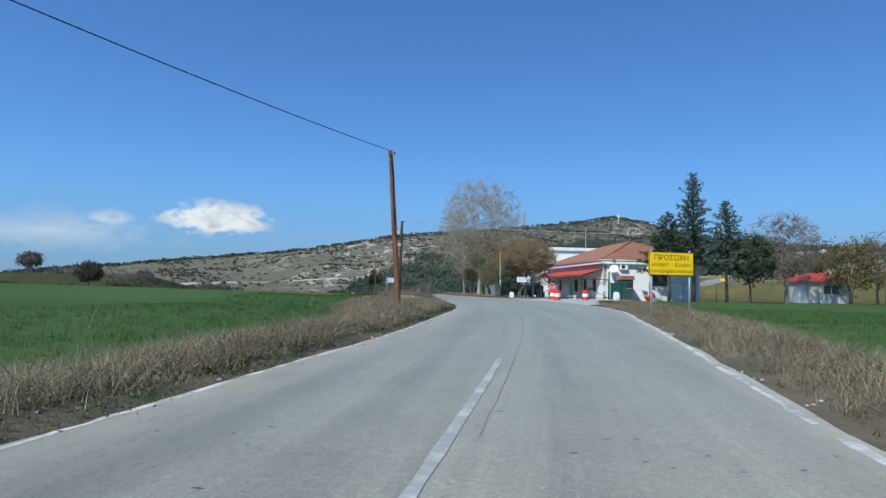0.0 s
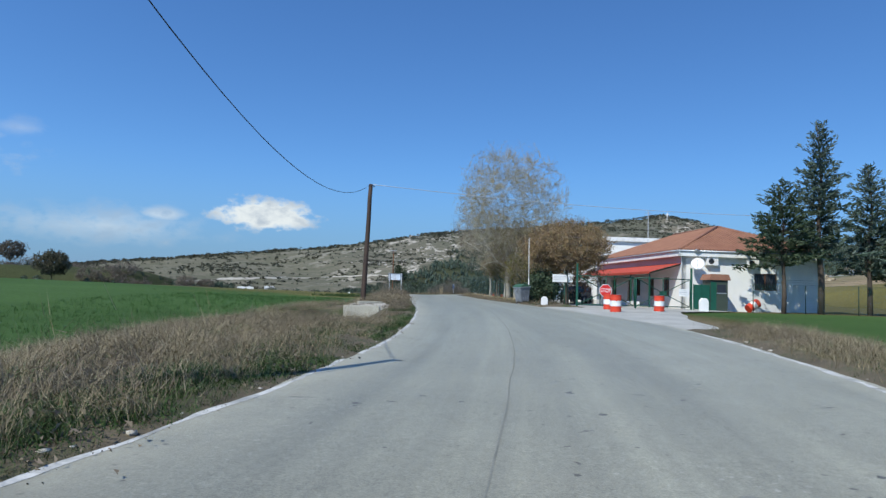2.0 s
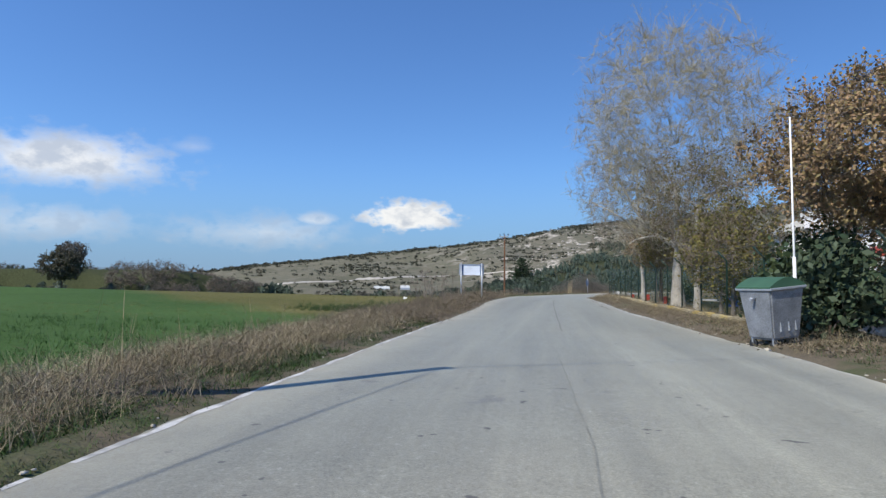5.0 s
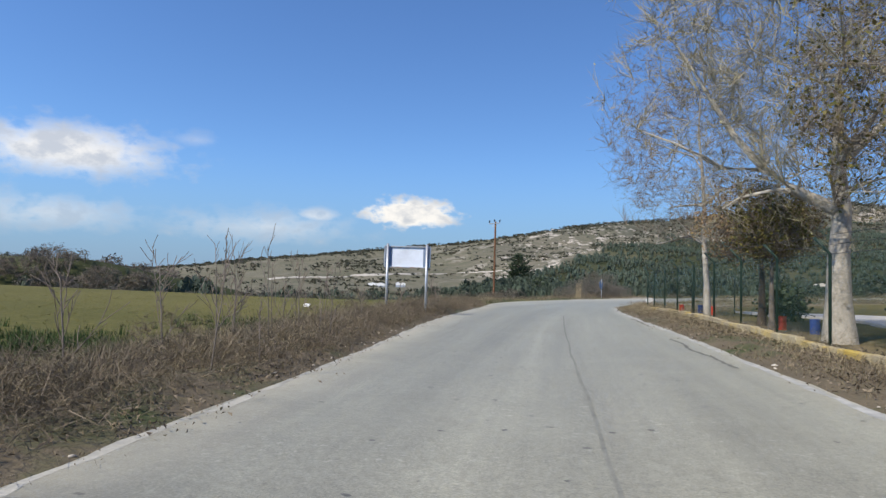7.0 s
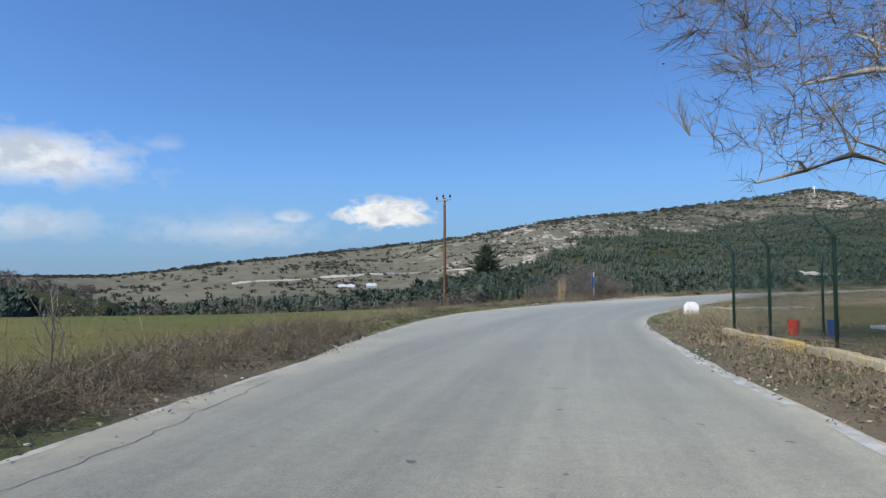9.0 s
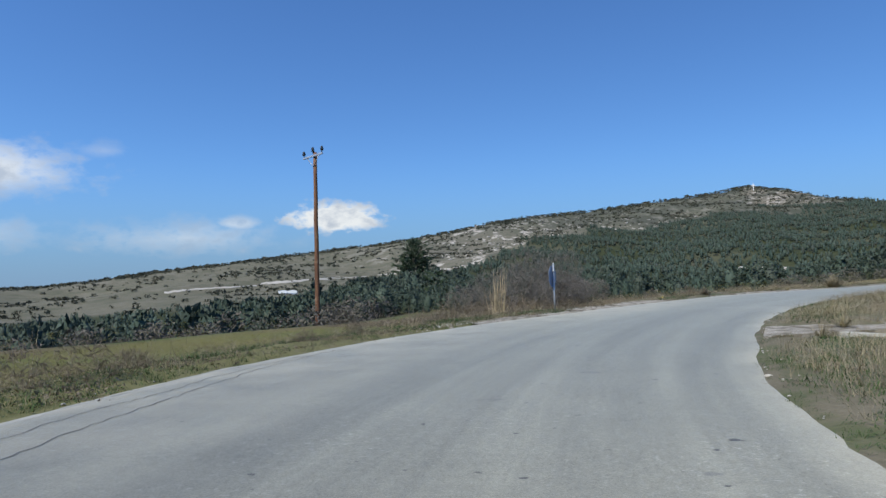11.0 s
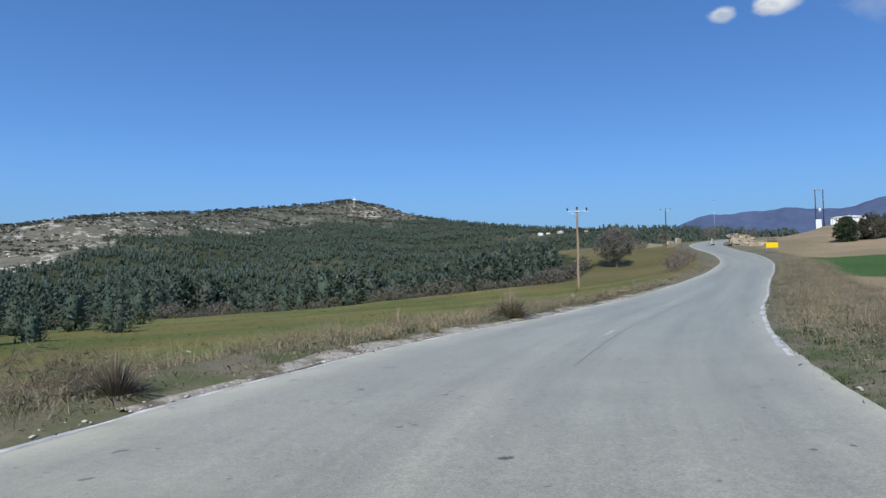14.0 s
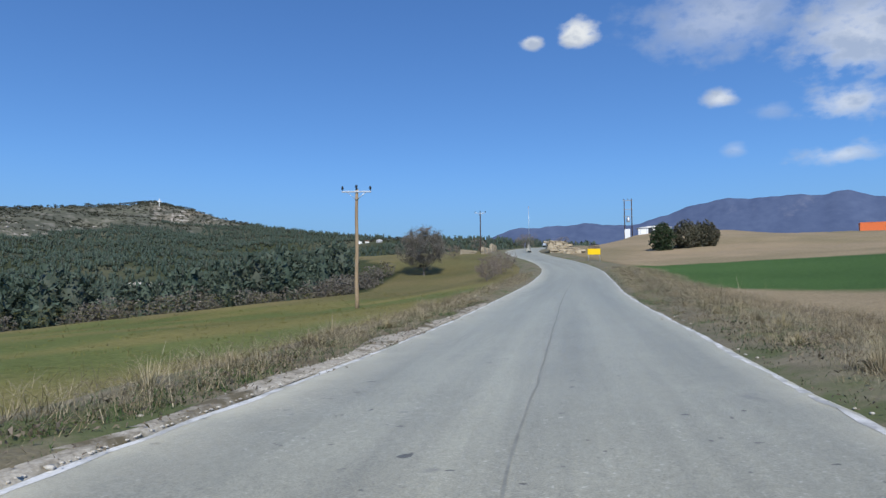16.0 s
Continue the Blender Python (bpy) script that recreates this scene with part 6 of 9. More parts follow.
for a, b in zip(FENCE[3:], FENCE[4:]):
    v = Vector(b) - Vector(a)
    n = 3
    for k in range(n):
        c = Vector(a) + v * ((k + 0.5) / n)
        ob = thing("kerb_block", pose(c.x - 0.18, c.y, gz(c.x, c.y) - 0.08, 0, 0, math.degrees(math.atan2(v.y, v.x)) + random.Random(c.x).uniform(-1.2, 1.2)), "low weathered concrete kerb block under the fence", "kerb", "kerb blocks")
        part("block", boxed(-v.length / n / 2 + 0.008, -0.1, 0, v.length / n / 2 - 0.008, 0.1, 0.42 + random.Random(c.y).uniform(-0.03, 0.03), 0.02), KERB, ob)

# ---------------------------------------------------------------- guard building
def wall_with_holes(length, height, thick, holes, mat, name, parent, m, label=""):
    """A wall along local x with real openings (x0, z0, x1, z1)."""
    xs = sorted({0.0, length, *[h[0] for h in holes], *[h[2] for h in holes]})
    zs = sorted({0.0, height, *[h[1] for h in holes], *[h[3] for h in holes]})
    bm = bmesh.new()
    solid = {}
    for i in range(len(xs) - 1):
        for k in range(len(zs) - 1):
            cx, cz = (xs[i] + xs[i + 1]) / 2, (zs[k] + zs[k + 1]) / 2
            solid[i, k] = not any(h[0] < cx < h[2] and h[1] < cz < h[3] for h in holes)
    vert = {}

    def v(x, y, z):
        key = (round(x, 4), round(y, 4), round(z, 4))
        if key not in vert:
            vert[key] = bm.verts.new(key)
        return vert[key]

    for (i, k), s in solid.items():
        if not s:
            continue
        x0, x1, z0, z1 = xs[i], xs[i + 1], zs[k], zs[k + 1]
        bm.faces.new((v(x0, 0, z0), v(x1, 0, z0), v(x1, 0, z1), v(x0, 0, z1)))
        bm.faces.new((v(x0, thick, z1), v(x1, thick, z1), v(x1, thick, z0), v(x0, thick, z0)))
        for di, dk, quad in ((-1, 0, ((x0, z0), (x0, z1))), (1, 0, ((x1, z1), (x1, z0))), (0, -1, ((x1, z0), (x0, z0))), (0, 1, ((x0, z1), (x1, z1)))):
            if not solid.get((i + di, k + dk), False):
                (a, b), (c, d) = quad
                bm.faces.new((v(a, 0, b), v(c, 0, d), v(c, thick, d), v(a, thick, b)))
    bmesh.ops.recalc_face_normals(bm, faces=bm.faces)
    ob = part(name, bm, mat, parent, label)
    ob.matrix_local = m
    return ob


def window(parent, w, h, m, frame=BROWN_FRAME, bars=False, shutter=None):
    """A window set in a wall opening: frame, panes, sill."""
    win = part("window", boxed(0, 0.1, 0, w, 0.14, h), GLASS_DARK, parent, "dark window")
    win.matrix_local = m
    for a in ((0, 0, w, 0.06), (0, h - 0.06, w, h), (0, 0, 0.06, h), (w - 0.06, 0, w, h), (w / 2 - 0.03, 0, w / 2 + 0.03, h)):
        part("frame", boxed(a[0], 0.07, a[1], a[2], 0.15, a[3], 0.004), frame, win)
    part("sill", boxed(-0.08, -0.06, -0.06, w + 0.08, 0.12, 0.0, 0.008), WHITE_PAINT, win)
    if bars:
        for k in range(8):
            part("bar", rod((w * (k + 0.5) / 8, 0.03, 0), (w * (k + 0.5) / 8, 0.03, h), 0.012, seg=5), DARK_STEEL, win)
    return win


def hip_roof(parent, w, d, over, z0, rise, mat):
    """A hipped roof with rounded tile courses running up each slope."""
    bm = bmesh.new()
    x0, x1, y0, y1 = -over, w + over, -over, d + over
    half = (x1 - x0) / 2
    a, b = Vector((x0 + half, y0 + half, z0 + rise)), Vector((x0 + half, y1 - half, z0 + rise))
    c = [Vector((x0, y0, z0)), Vector((x1, y0, z0)), Vector((x1, y1, z0)), Vector((x0, y1, z0))]
    for poly in ((c[0], c[1], a), (c[1], c[2], b, a), (c[2], c[3], b), (c[3], c[0], a, b), tuple(c[::-1])):
        bm.faces.new([bm.verts.new(p) for p in poly])
    bmesh.ops.remove_doubles(bm, verts=bm.verts, dist=0.001)
    roof = part("roof", bm, mat, parent, "terracotta tiled hipped roof")

    def rib(p, q):
        part("roof_rib", ring_tube(bmesh.new(), [p, p.lerp(q, 0.5), q], [0.075, 0.07, 0.065], 6, cap=False), mat, roof)

    n = int((x1 - x0) / 0.26)
    for k in range(n):                                     # slope to the front
        x = x0 + (x1 - x0) * (k + 0.5) / n
        u = 1 - abs(x - (x0 + half)) / half
        rib(Vector((x, y0, z0 + 0.01)), Vector((x, y0 + half * u, z0 + rise * u + 0.01)))
    n = int((y1 - y0) / 0.26)
    for k in range(n):                                     # slope to the side
        y = y0 + (y1 - y0) * (k + 0.5) / n
        u = min(1, (y - y0) / half, (y1 - y) / half)
        rib(Vector((x0, y, z0 + 0.01)), Vector((x0 + half * u, y, z0 + rise * u + 0.01)))
    for p, q in ((c[0], a), (c[1], a), (a, b)):
        part("ridge_tile", ring_tube(bmesh.new(), [p + Vector((0, 0, 0.03)), q + Vector((0, 0, 0.04))], [0.11, 0.11], 8), mat, roof)
    return roof


def guard_building():
    W, D, H = 10.6, 18.6, 3.8
    zb = 0.95
    ob = thing("guard_building", pose(16.15, 69.3, zb, 0, 0, 9.5), "white single-storey guard building with terracotta hipped roof", "building")
    side_windows = [(2.2 + 2.75 * k, 0.95, 3.3 + 2.75 * k, 2.35) for k in range(6)]
    door = (10.3 - 0.75, 0.05, 10.3 + 0.2, 2.25)
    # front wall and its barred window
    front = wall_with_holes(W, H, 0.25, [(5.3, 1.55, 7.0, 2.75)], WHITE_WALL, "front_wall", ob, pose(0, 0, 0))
    window(ob, 1.7, 1.2, pose(5.3, 0.02, 1.55), bars=True)
    # side wall along the awning
    holes = [h for h in side_windows if not (h[0] < 10.6 and h[2] > 9.4)] + [(9.5, 0.02, 10.45, 2.25)]
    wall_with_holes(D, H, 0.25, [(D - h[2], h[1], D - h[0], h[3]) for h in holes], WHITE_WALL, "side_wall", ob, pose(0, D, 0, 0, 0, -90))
    part("upper_band", boxed(-0.035, 0.0, 3.34, -0.004, D, H - 0.03, 0.004), GREY_WALL, ob, "grey-mauve painted band above the awning")
    for h in holes[:-1]:
        window(ob, h[2] - h[0], h[3] - h[1], pose(0.02, h[2], h[1], 0, 0, -90))
    dr = part("door", boxed(0, 0.08, 0, 0.95, 0.13, 2.2, 0.01), BROWN_FRAME, ob, "brown panelled door")
    dr.matrix_local = pose(0.02, 10.45, 0.02, 0, 0, -90)
    part("handle", rod((0.1, 0.05, 1.05), (0.22, 0.05, 1.05), 0.012, seg=6), STEEL, dr)
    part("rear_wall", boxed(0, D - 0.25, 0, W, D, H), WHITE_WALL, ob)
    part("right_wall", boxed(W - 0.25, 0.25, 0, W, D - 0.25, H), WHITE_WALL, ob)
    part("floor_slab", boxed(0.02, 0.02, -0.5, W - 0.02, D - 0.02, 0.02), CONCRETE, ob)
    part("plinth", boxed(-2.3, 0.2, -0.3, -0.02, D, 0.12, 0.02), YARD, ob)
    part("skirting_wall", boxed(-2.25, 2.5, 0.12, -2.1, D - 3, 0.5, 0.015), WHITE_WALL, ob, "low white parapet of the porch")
    # eaves: white band, gutter
    for a in ((-0.45, -0.45, W + 0.45, -0.3), (-0.45, -0.45, -0.3, D + 0.45), (W + 0.3, -0.45, W + 0.45, D + 0.45)):
        part("fascia", boxed(a[0], a[1], H - 0.02, a[2], a[3], H + 0.4, 0.01), WHITE_PAINT, ob, "white eaves band")
    part("soffit", boxed(-0.44, -0.44, H, W + 0.44, D + 0.44, H + 0.1), WHITE_PAINT, ob)
    for p, q in (((-0.53, -0.5, H + 0.36), (W + 0.5, -0.5, H + 0.36)), ((-0.53, -0.5, H + 0.36), (-0.53, D + 0.5, H + 0.36))):
        part("gutter", rod(p, q, 0.06, seg=8), STEEL, ob)
    part("downpipe", ring_tube(bmesh.new(), [(-0.5, -0.5, H + 0.35), (-0.12, -0.1, H - 0.25), (-0.12, -0.1, 0.0)], [0.045] * 3, 8), WHITE_PAINT, ob)
    hip_roof(ob, W, D, 0.5, H + 0.42, 2.3, ROOF_TILE)
    # awning over the side, on posts
    bm = bmesh.new()
    n = 150
    rows = [[bm.verts.new((x, 0.2 + (D - 0.5) * k / n, z + (0.03 if k % 2 else 0.0))) for k in range(n + 1)] for x, z in ((-0.02, 3.3), (-1.1, 3.0), (-2.35, 2.62))]
    for a, b in zip(rows, rows[1:]):
        for k in range(n):
            bm.faces.new((a[k], a[k + 1], b[k + 1], b[k]))
    aw = part("awning", bm, AWNING, ob, "faded red corrugated awning")
    sol = aw.modifiers.new("thick", "SOLIDIFY")
    sol.thickness = 0.02
    part("fringe", boxed(-2.39, 0.2, 2.5, -2.33, D - 0.3, 2.68, 0.01), AWNING, aw)
    for k in range(6):
        y = 0.4 + (D - 1) * k / 5
        part("awning_post", boxed(-2.28, y - 0.04, 0.1, -2.2, y + 0.04, 2.62), GREEN_STEEL, ob)
        part("rafter", boxed(-2.25, y - 0.03, 0, 0.0, y + 0.03, 0.08, 0, pose(0, 0, 3.2, 0, -16.5) @ Matrix.Translation((0, 0, -0.02))), GREEN_STEEL, ob)
    # dish, air conditioners
    dish = part("satellite_dish", lathe([(0.02, -0.16), (0.28, -0.1), (0.46, 0.02), (0.47, 0.03), (0.27, -0.08), (0.01, -0.14)], 28), WHITE_PAINT, ob, "white satellite dish")
    dish.matrix_local = pose(0.75, -0.75, 3.25, 62, 0, -28)
    part("feed_arm", rod((0, -0.4, 0), (0, -0.05, 0.5), 0.014, seg=6), STEEL, dish)
    part("feed_horn", lathe([(0.03, 0.46), (0.045, 0.5), (0.02, 0.56)], 10), STEEL, dish)
    part("dish_bracket", rod((0.75, 0, 3.05), (0.75, -0.7, 3.2), 0.03, seg=8), STEEL, ob)
    for x, z in ((1.6, 3.2), (4.6, 3.15)):
        ac = part("air_conditioner", boxed(x, -0.36, z, x + 0.85, -0.04, z + 0.58, 0.02), WHITE_PAINT, ob, "white outdoor air conditioner unit")
        part("fan_grille", prism([(0.2 * math.cos(math.tau * k / 20), 0.2 * math.sin(math.tau * k / 20)) for k in range(20)], 0.012, pose(x + 0.32, -0.372, z + 0.29)), DARK_STEEL, ac)
    part("flood_light", boxed(-0.75, -0.95, H + 0.3, -0.25, -0.75, H + 0.42, 0.02, pose(0, 0, 0, 0, 14, 25)), STEEL, ob)
    return ob


guard_building()


def booth():
    ob = thing("sentry_booth", pose(17.5, 67.6, 0.98, 0, 0, 9), "dark green sentry booth with a small tiled roof", "booth")
    bm = boxed(0, 0, 0, 1.25, 1.1, 2.1, 0.015)
    part("body", bm, paint("dark_green_panel", (0.05, 0.065, 0.05), 0.6), ob)
    part("window", boxed(0.5, -0.012, 1.25, 1.1, 0.0, 1.8), GLASS_DARK, ob)
    part("window_frame", boxed(0.45, -0.02, 1.2, 1.15, -0.012, 1.25), STEEL, ob)
    part("roof", prism([(-0.15, 2.1), (1.4, 2.1), (1.25, 2.5), (0.05, 2.5)], 1.35, pose(0, -0.12, 0)), ROOF_TILE, ob)
    part("door", boxed(0.04, -0.01, 0.02, 0.44, 0.004, 1.95), GREEN_STEEL, ob)
    leaf = thing("green_panel_gate", pose(16.3, 67.3, 0.98, 0, 0, 10), "solid green sheet steel side gate", "gate")
    part("panel", boxed(0, 0, 0.1, 1.15, 0.03, 1.75, 0.006), GREEN_STEEL, leaf)
    for x in (0.0, 0.56, 1.1):
        part("stile", boxed(x, -0.02, 0.05, x + 0.05, 0.0, 1.8), GREEN_STEEL, leaf)


booth()


def white_block(name, x, y, yaw, w, d, h, label, rows=2):
    ob = thing(name, pose(x, y, gz(x, y) - 0.2, 0, 0, yaw), label, "building")
    holes = [(0.9 + 1.9 * k, 1.2 + 2.9 * r, 2.0 + 1.9 * k, 2.4 + 2.9 * r) for k in range(int((w - 1) / 1.9)) for r in range(rows)]
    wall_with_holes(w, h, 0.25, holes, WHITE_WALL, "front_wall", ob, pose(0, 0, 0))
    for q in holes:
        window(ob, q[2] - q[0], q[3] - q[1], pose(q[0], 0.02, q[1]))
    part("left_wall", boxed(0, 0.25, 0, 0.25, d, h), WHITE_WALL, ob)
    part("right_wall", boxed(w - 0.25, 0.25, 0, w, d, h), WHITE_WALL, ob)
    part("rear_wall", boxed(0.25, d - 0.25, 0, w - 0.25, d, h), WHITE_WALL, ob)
    part("roof", boxed(-0.35, -0.35, h, w + 0.35, d + 0.35, h + 0.45, 0.02), WHITE_PAINT, ob, "flat white roof with a parapet")
    part("string_course", boxed(-0.06, -0.06, h * 0.52, w + 0.06, 0.0, h * 0.52 + 0.25), WHITE_PAINT, ob)
    return ob


white_block("white_building", 14.3, 95.5, 8, 9.5, 9, 6.9, "white two-storey flat-roofed building behind the trees")
white_block("white_annex", 10.6, 91.0, 8, 3.2, 5, 4.3, "low white annex wall beside the yard", 1)


def small_hut():
    ob = thing("small_hut", pose(40.0, 75.2, gz(41, 76) - 0.1, 0, 0, 12), "small white hut with a red pyramid roof", "hut")
    W, D, H = 5.6, 3.6, 2.5
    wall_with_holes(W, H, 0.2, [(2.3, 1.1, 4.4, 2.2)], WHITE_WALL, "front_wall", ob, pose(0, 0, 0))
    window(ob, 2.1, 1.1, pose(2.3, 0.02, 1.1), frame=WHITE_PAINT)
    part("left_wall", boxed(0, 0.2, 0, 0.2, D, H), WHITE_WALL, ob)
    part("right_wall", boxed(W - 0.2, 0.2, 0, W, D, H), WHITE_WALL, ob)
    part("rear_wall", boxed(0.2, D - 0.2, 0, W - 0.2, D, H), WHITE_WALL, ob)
    hip = bmesh.new()
    c = [hip.verts.new(p) for p in ((-0.4, -0.4, H), (W + 0.4, -0.4, H), (W + 0.4, D + 0.4, H), (-0.4, D + 0.4, H))]
    t = [hip.verts.new(p) for p in ((1.9, D / 2, H + 1.1), (W - 1.9, D / 2, H + 1.1))]
    for f in ((c[0], c[1], t[1], t[0]), (c[1], c[2], t[1]), (c[2], c[3], t[0], t[1]), (c[3], c[0], t[0]), (c[3], c[2], c[1], c[0])):
        hip.faces.new(f)
    part("roof", hip, paint("red_roof_sheet", (0.5, 0.07, 0.04), 0.6), ob, "red sheet roof")
    return ob


small_hut()

mast = thing("antenna_mast", pose(18.8, 91.5, gz(18.8, 91.5)), "thin grey antenna mast behind the building", "antenna mast")
part("mast", rod((0, 0, 0), (0, 0, 9.6), 0.05, 0.03, 8), STEEL, mast)
for k in range(4):
    part("element", rod((-0.45 + 0.05 * k, 0, 9.1 + 0.13 * k), (0.45 - 0.05 * k, 0, 9.1 + 0.13 * k), 0.012, seg=5), STEEL, mast)


def car(x, y, yaw, colour, label, z=None, name="parked_car"):
    z = rz(x, y) if z is None else z
    ob = thing(name, pose(x, y, z, 0, 0, yaw), label, "car", "parked cars")
    prof = [(-2.1, 0.3), (2.1, 0.3), (2.15, 0.62), (2.0, 0.8), (1.15, 0.92), (0.55, 1.38), (-0.75, 1.44), (-1.55, 1.05), (-2.08, 0.95), (-2.15, 0.6)]
    bm = prism(prof, 1.7, pose(0, -0.85, 0))
    bmesh.ops.bevel(bm, geom=bm.edges[:], offset=0.07, segments=2, affect="EDGES")
    part("body", bm, paint(label.split()[0] + "_car_paint", colour, 0.25), ob)
    for sy in (-1, 1):
        part("side_window", prism([(-1.3, 0.95), (0.95, 0.95), (0.5, 1.3), (-0.72, 1.35)], 0.02, pose(0, sy * 0.86 - 0.01, 0)), GLASS_DARK, ob)
        for sx in (-1.3, 1.3):
            w = part("wheel", ring_tube(bmesh.new(), [(sx, sy * 0.86 - 0.1, 0.32), (sx, sy * 0.86 + 0.1, 0.32)], [0.32, 0.32], 18), DARK_STEEL, ob)
            part("rim", ring_tube(bmesh.new(), [(sx, sy * 0.86 - 0.11, 0.32), (sx, sy * 0.86 + 0.11, 0.32)], [0.19, 0.19], 14), STEEL, w)
    part("windscreen", prism([(1.06, 0.98), (0.6, 1.33), (0.66, 1.35), (1.12, 1.0)], 1.4, pose(0, -0.7, 0)), GLASS_DARK, ob)
    part("rear_window", prism([(-1.5, 1.08), (-0.86, 1.4), (-0.92, 1.42), (-1.56, 1.1)], 1.3, pose(0, -0.65, 0)), GLASS_DARK, ob)
    for sy in (-1, 1):
        part("headlight", boxed(2.05, sy * 0.62 - 0.15, 0.62, 2.17, sy * 0.62 + 0.15, 0.76, 0.02), WHITE_PAINT, ob)
    return ob


car(11.0, 83.0, 80, (0.02, 0.022, 0.026), "black hatchback parked in the yard")
car(9.8, 78.6, 75, (0.035, 0.05, 0.04), "dark green car parked behind the gate")

# ---------------------------------------------------------------- beyond the bend
def h_frame(x, y):
    z = 16.6
    ob = thing("transformer_pole", pose(x, y, z - 0.5, 0, 0, -60), "two-legged wooden pole frame carrying a grey transformer", "transformer pole")
    for sx in (-0.9, 0.9):
        part("leg", rod((sx, 0, -1.5), (sx, 0, 9.0), 0.15, 0.11, 10), WOOD_DARK, ob)
    for h in (8.7, 6.4, 4.6):
        part("cross_beam", boxed(-1.25, -0.07, h, 1.25, 0.07, h + 0.14), STEEL, ob)
    part("transformer", lathe([(0.42, 0), (0.45, 0.1), (0.45, 1.0), (0.3, 1.1), (0.1, 1.35)], 16), STEEL, ob).matrix_local = pose(0, 0, 3.2)
    for k in range(3):
        part("insulator", lathe([(0.03, 0), (0.1, 0.1), (0.05, 0.2), (0.1, 0.28), (0.02, 0.36)], 10), DARK_STEEL, ob).matrix_local = pose(-1 + k, 0, 8.84)
    part("cabinet", boxed(-0.9, -0.4, -1, 0.4, 0.3, 1.4, 0.03), WHITE_WALL, ob)


h_frame(160.4, 267.8)


def shed(x, y, yaw, w, d, h, label, mat=None, z=None):
    ob = thing("farm_shed", pose(x, y, (gz(x, y) if z is None else z) - 0.3, 0, 0, yaw), label, "shed")
    part("walls", boxed(0, 0, 0, w, d, h, 0.02), mat or WHITE_WALL, ob)
    part("roof", prism([(-0.3, h), (w + 0.3, h), (w / 2, h + w * 0.06)], d + 0.6, pose(0, -0.3, 0)), mat or WHITE_WALL, ob)
    for k in range(int(w / 1.6)):
        part("panel_rib", boxed(0.4 + 1.6 * k, -0.03, 0.1, 0.5 + 1.6 * k, 0.0, h), STEEL, ob)
    part("door", boxed(w * 0.3, -0.04, 0, w * 0.3 + 1.0, -0.005, 2.0), DARK_STEEL, ob)
    return ob


shed(161.2, 265.4, -52, 8.0, 4, 2.1, "white prefabricated shed on the ridge above the field")
for k, (x, y) in enumerate(((222.2, 237.2), (227.0, 235.6))):
    ob = thing("shipping_container", pose(x, y, gz(x, y) - 0.1, 0, 0, -62), "orange corrugated steel shipping container on the ridge", "container", "shipping containers")
    part("box", boxed(0, 0, 0, 6.1, 2.44, 2.6, 0.03), ORANGE, ob)
    for j in range(20):
        part("rib", boxed(0.15 + 0.3 * j, -0.03, 0.15, 0.28 + 0.3 * j, 0.0, 2.45), ORANGE, ob)
    part("roof_rail", boxed(-0.02, -0.04, 2.5, 6.12, 0.02, 2.62), ORANGE, ob)

pole = thing("thin_mast", pose(141.0, 284.0, gz(141, 284) - 0.5), "thin grey lattice mast on the far rise", "mast")
part("mast", rod((0, 0, 0), (0, 0, 11.5), 0.07, 0.04, 6), STEEL, pole)
part("tip", rod((-0.3, 0, 11.2), (0.3, 0, 11.3), 0.03, seg=5), STEEL, pole)

STONE = surface("yellow_limestone", (0.29, 0.24, 0.165), (0.47, 0.4, 0.29), 1.5, 14, 0.95, 0.7, 0.04)


def ruin(x, y, yaw, length, height, seed):
    """A broken wall of rough limestone blocks, laid course by course."""
    z = gz(x, y) - 0.3
    ob = thing("ruined_wall", pose(x, y, z, 0, 0, yaw), "broken rough limestone wall beside the road", "stone wall", "ruined walls")
    rng = random.Random(seed)
    shapes = []
    for k in range(5):
        bm = boxed(-0.5, -0.25, 0, 0.5, 0.25, 0.42, 0.06)
        for v in bm.verts:
            v.co += Vector((rng.uniform(-0.05, 0.05), rng.uniform(-0.05, 0.05), rng.uniform(-0.03, 0.03)))
        me = bpy.data.meshes.new("stone")
        bm.to_mesh(me)
        bm.free()
        me.materials.append(STONE)
        shapes.append(me)
    for course in range(int(height / 0.4) + 1):
        u = rng.uniform(0, 0.5)
        while u < length:
            w = rng.uniform(0.5, 1.0)
            if course * 0.4 < height * (0.55 + 0.5 * math.sin(u * 0.9 + seed) ** 2) + 0.3:
                st = new("stone", rng.choice(shapes))
                st.parent = ob
                st.matrix_local = pose(u + w / 2, rng.uniform(-0.06, 0.06), course * 0.4, 0, 0, rng.uniform(-4, 4)) @ Matrix.Diagonal((w * 1.04, 1, 1, 1))
            u += w


ruin(97.5, 252.5, 35, 7.0, 1.4, 1)
ruin(104.5, 258.0, 40, 6.0, 1.7, 2)
ruin(96.0, 257.0, 20, 5.0, 1.2, 3)

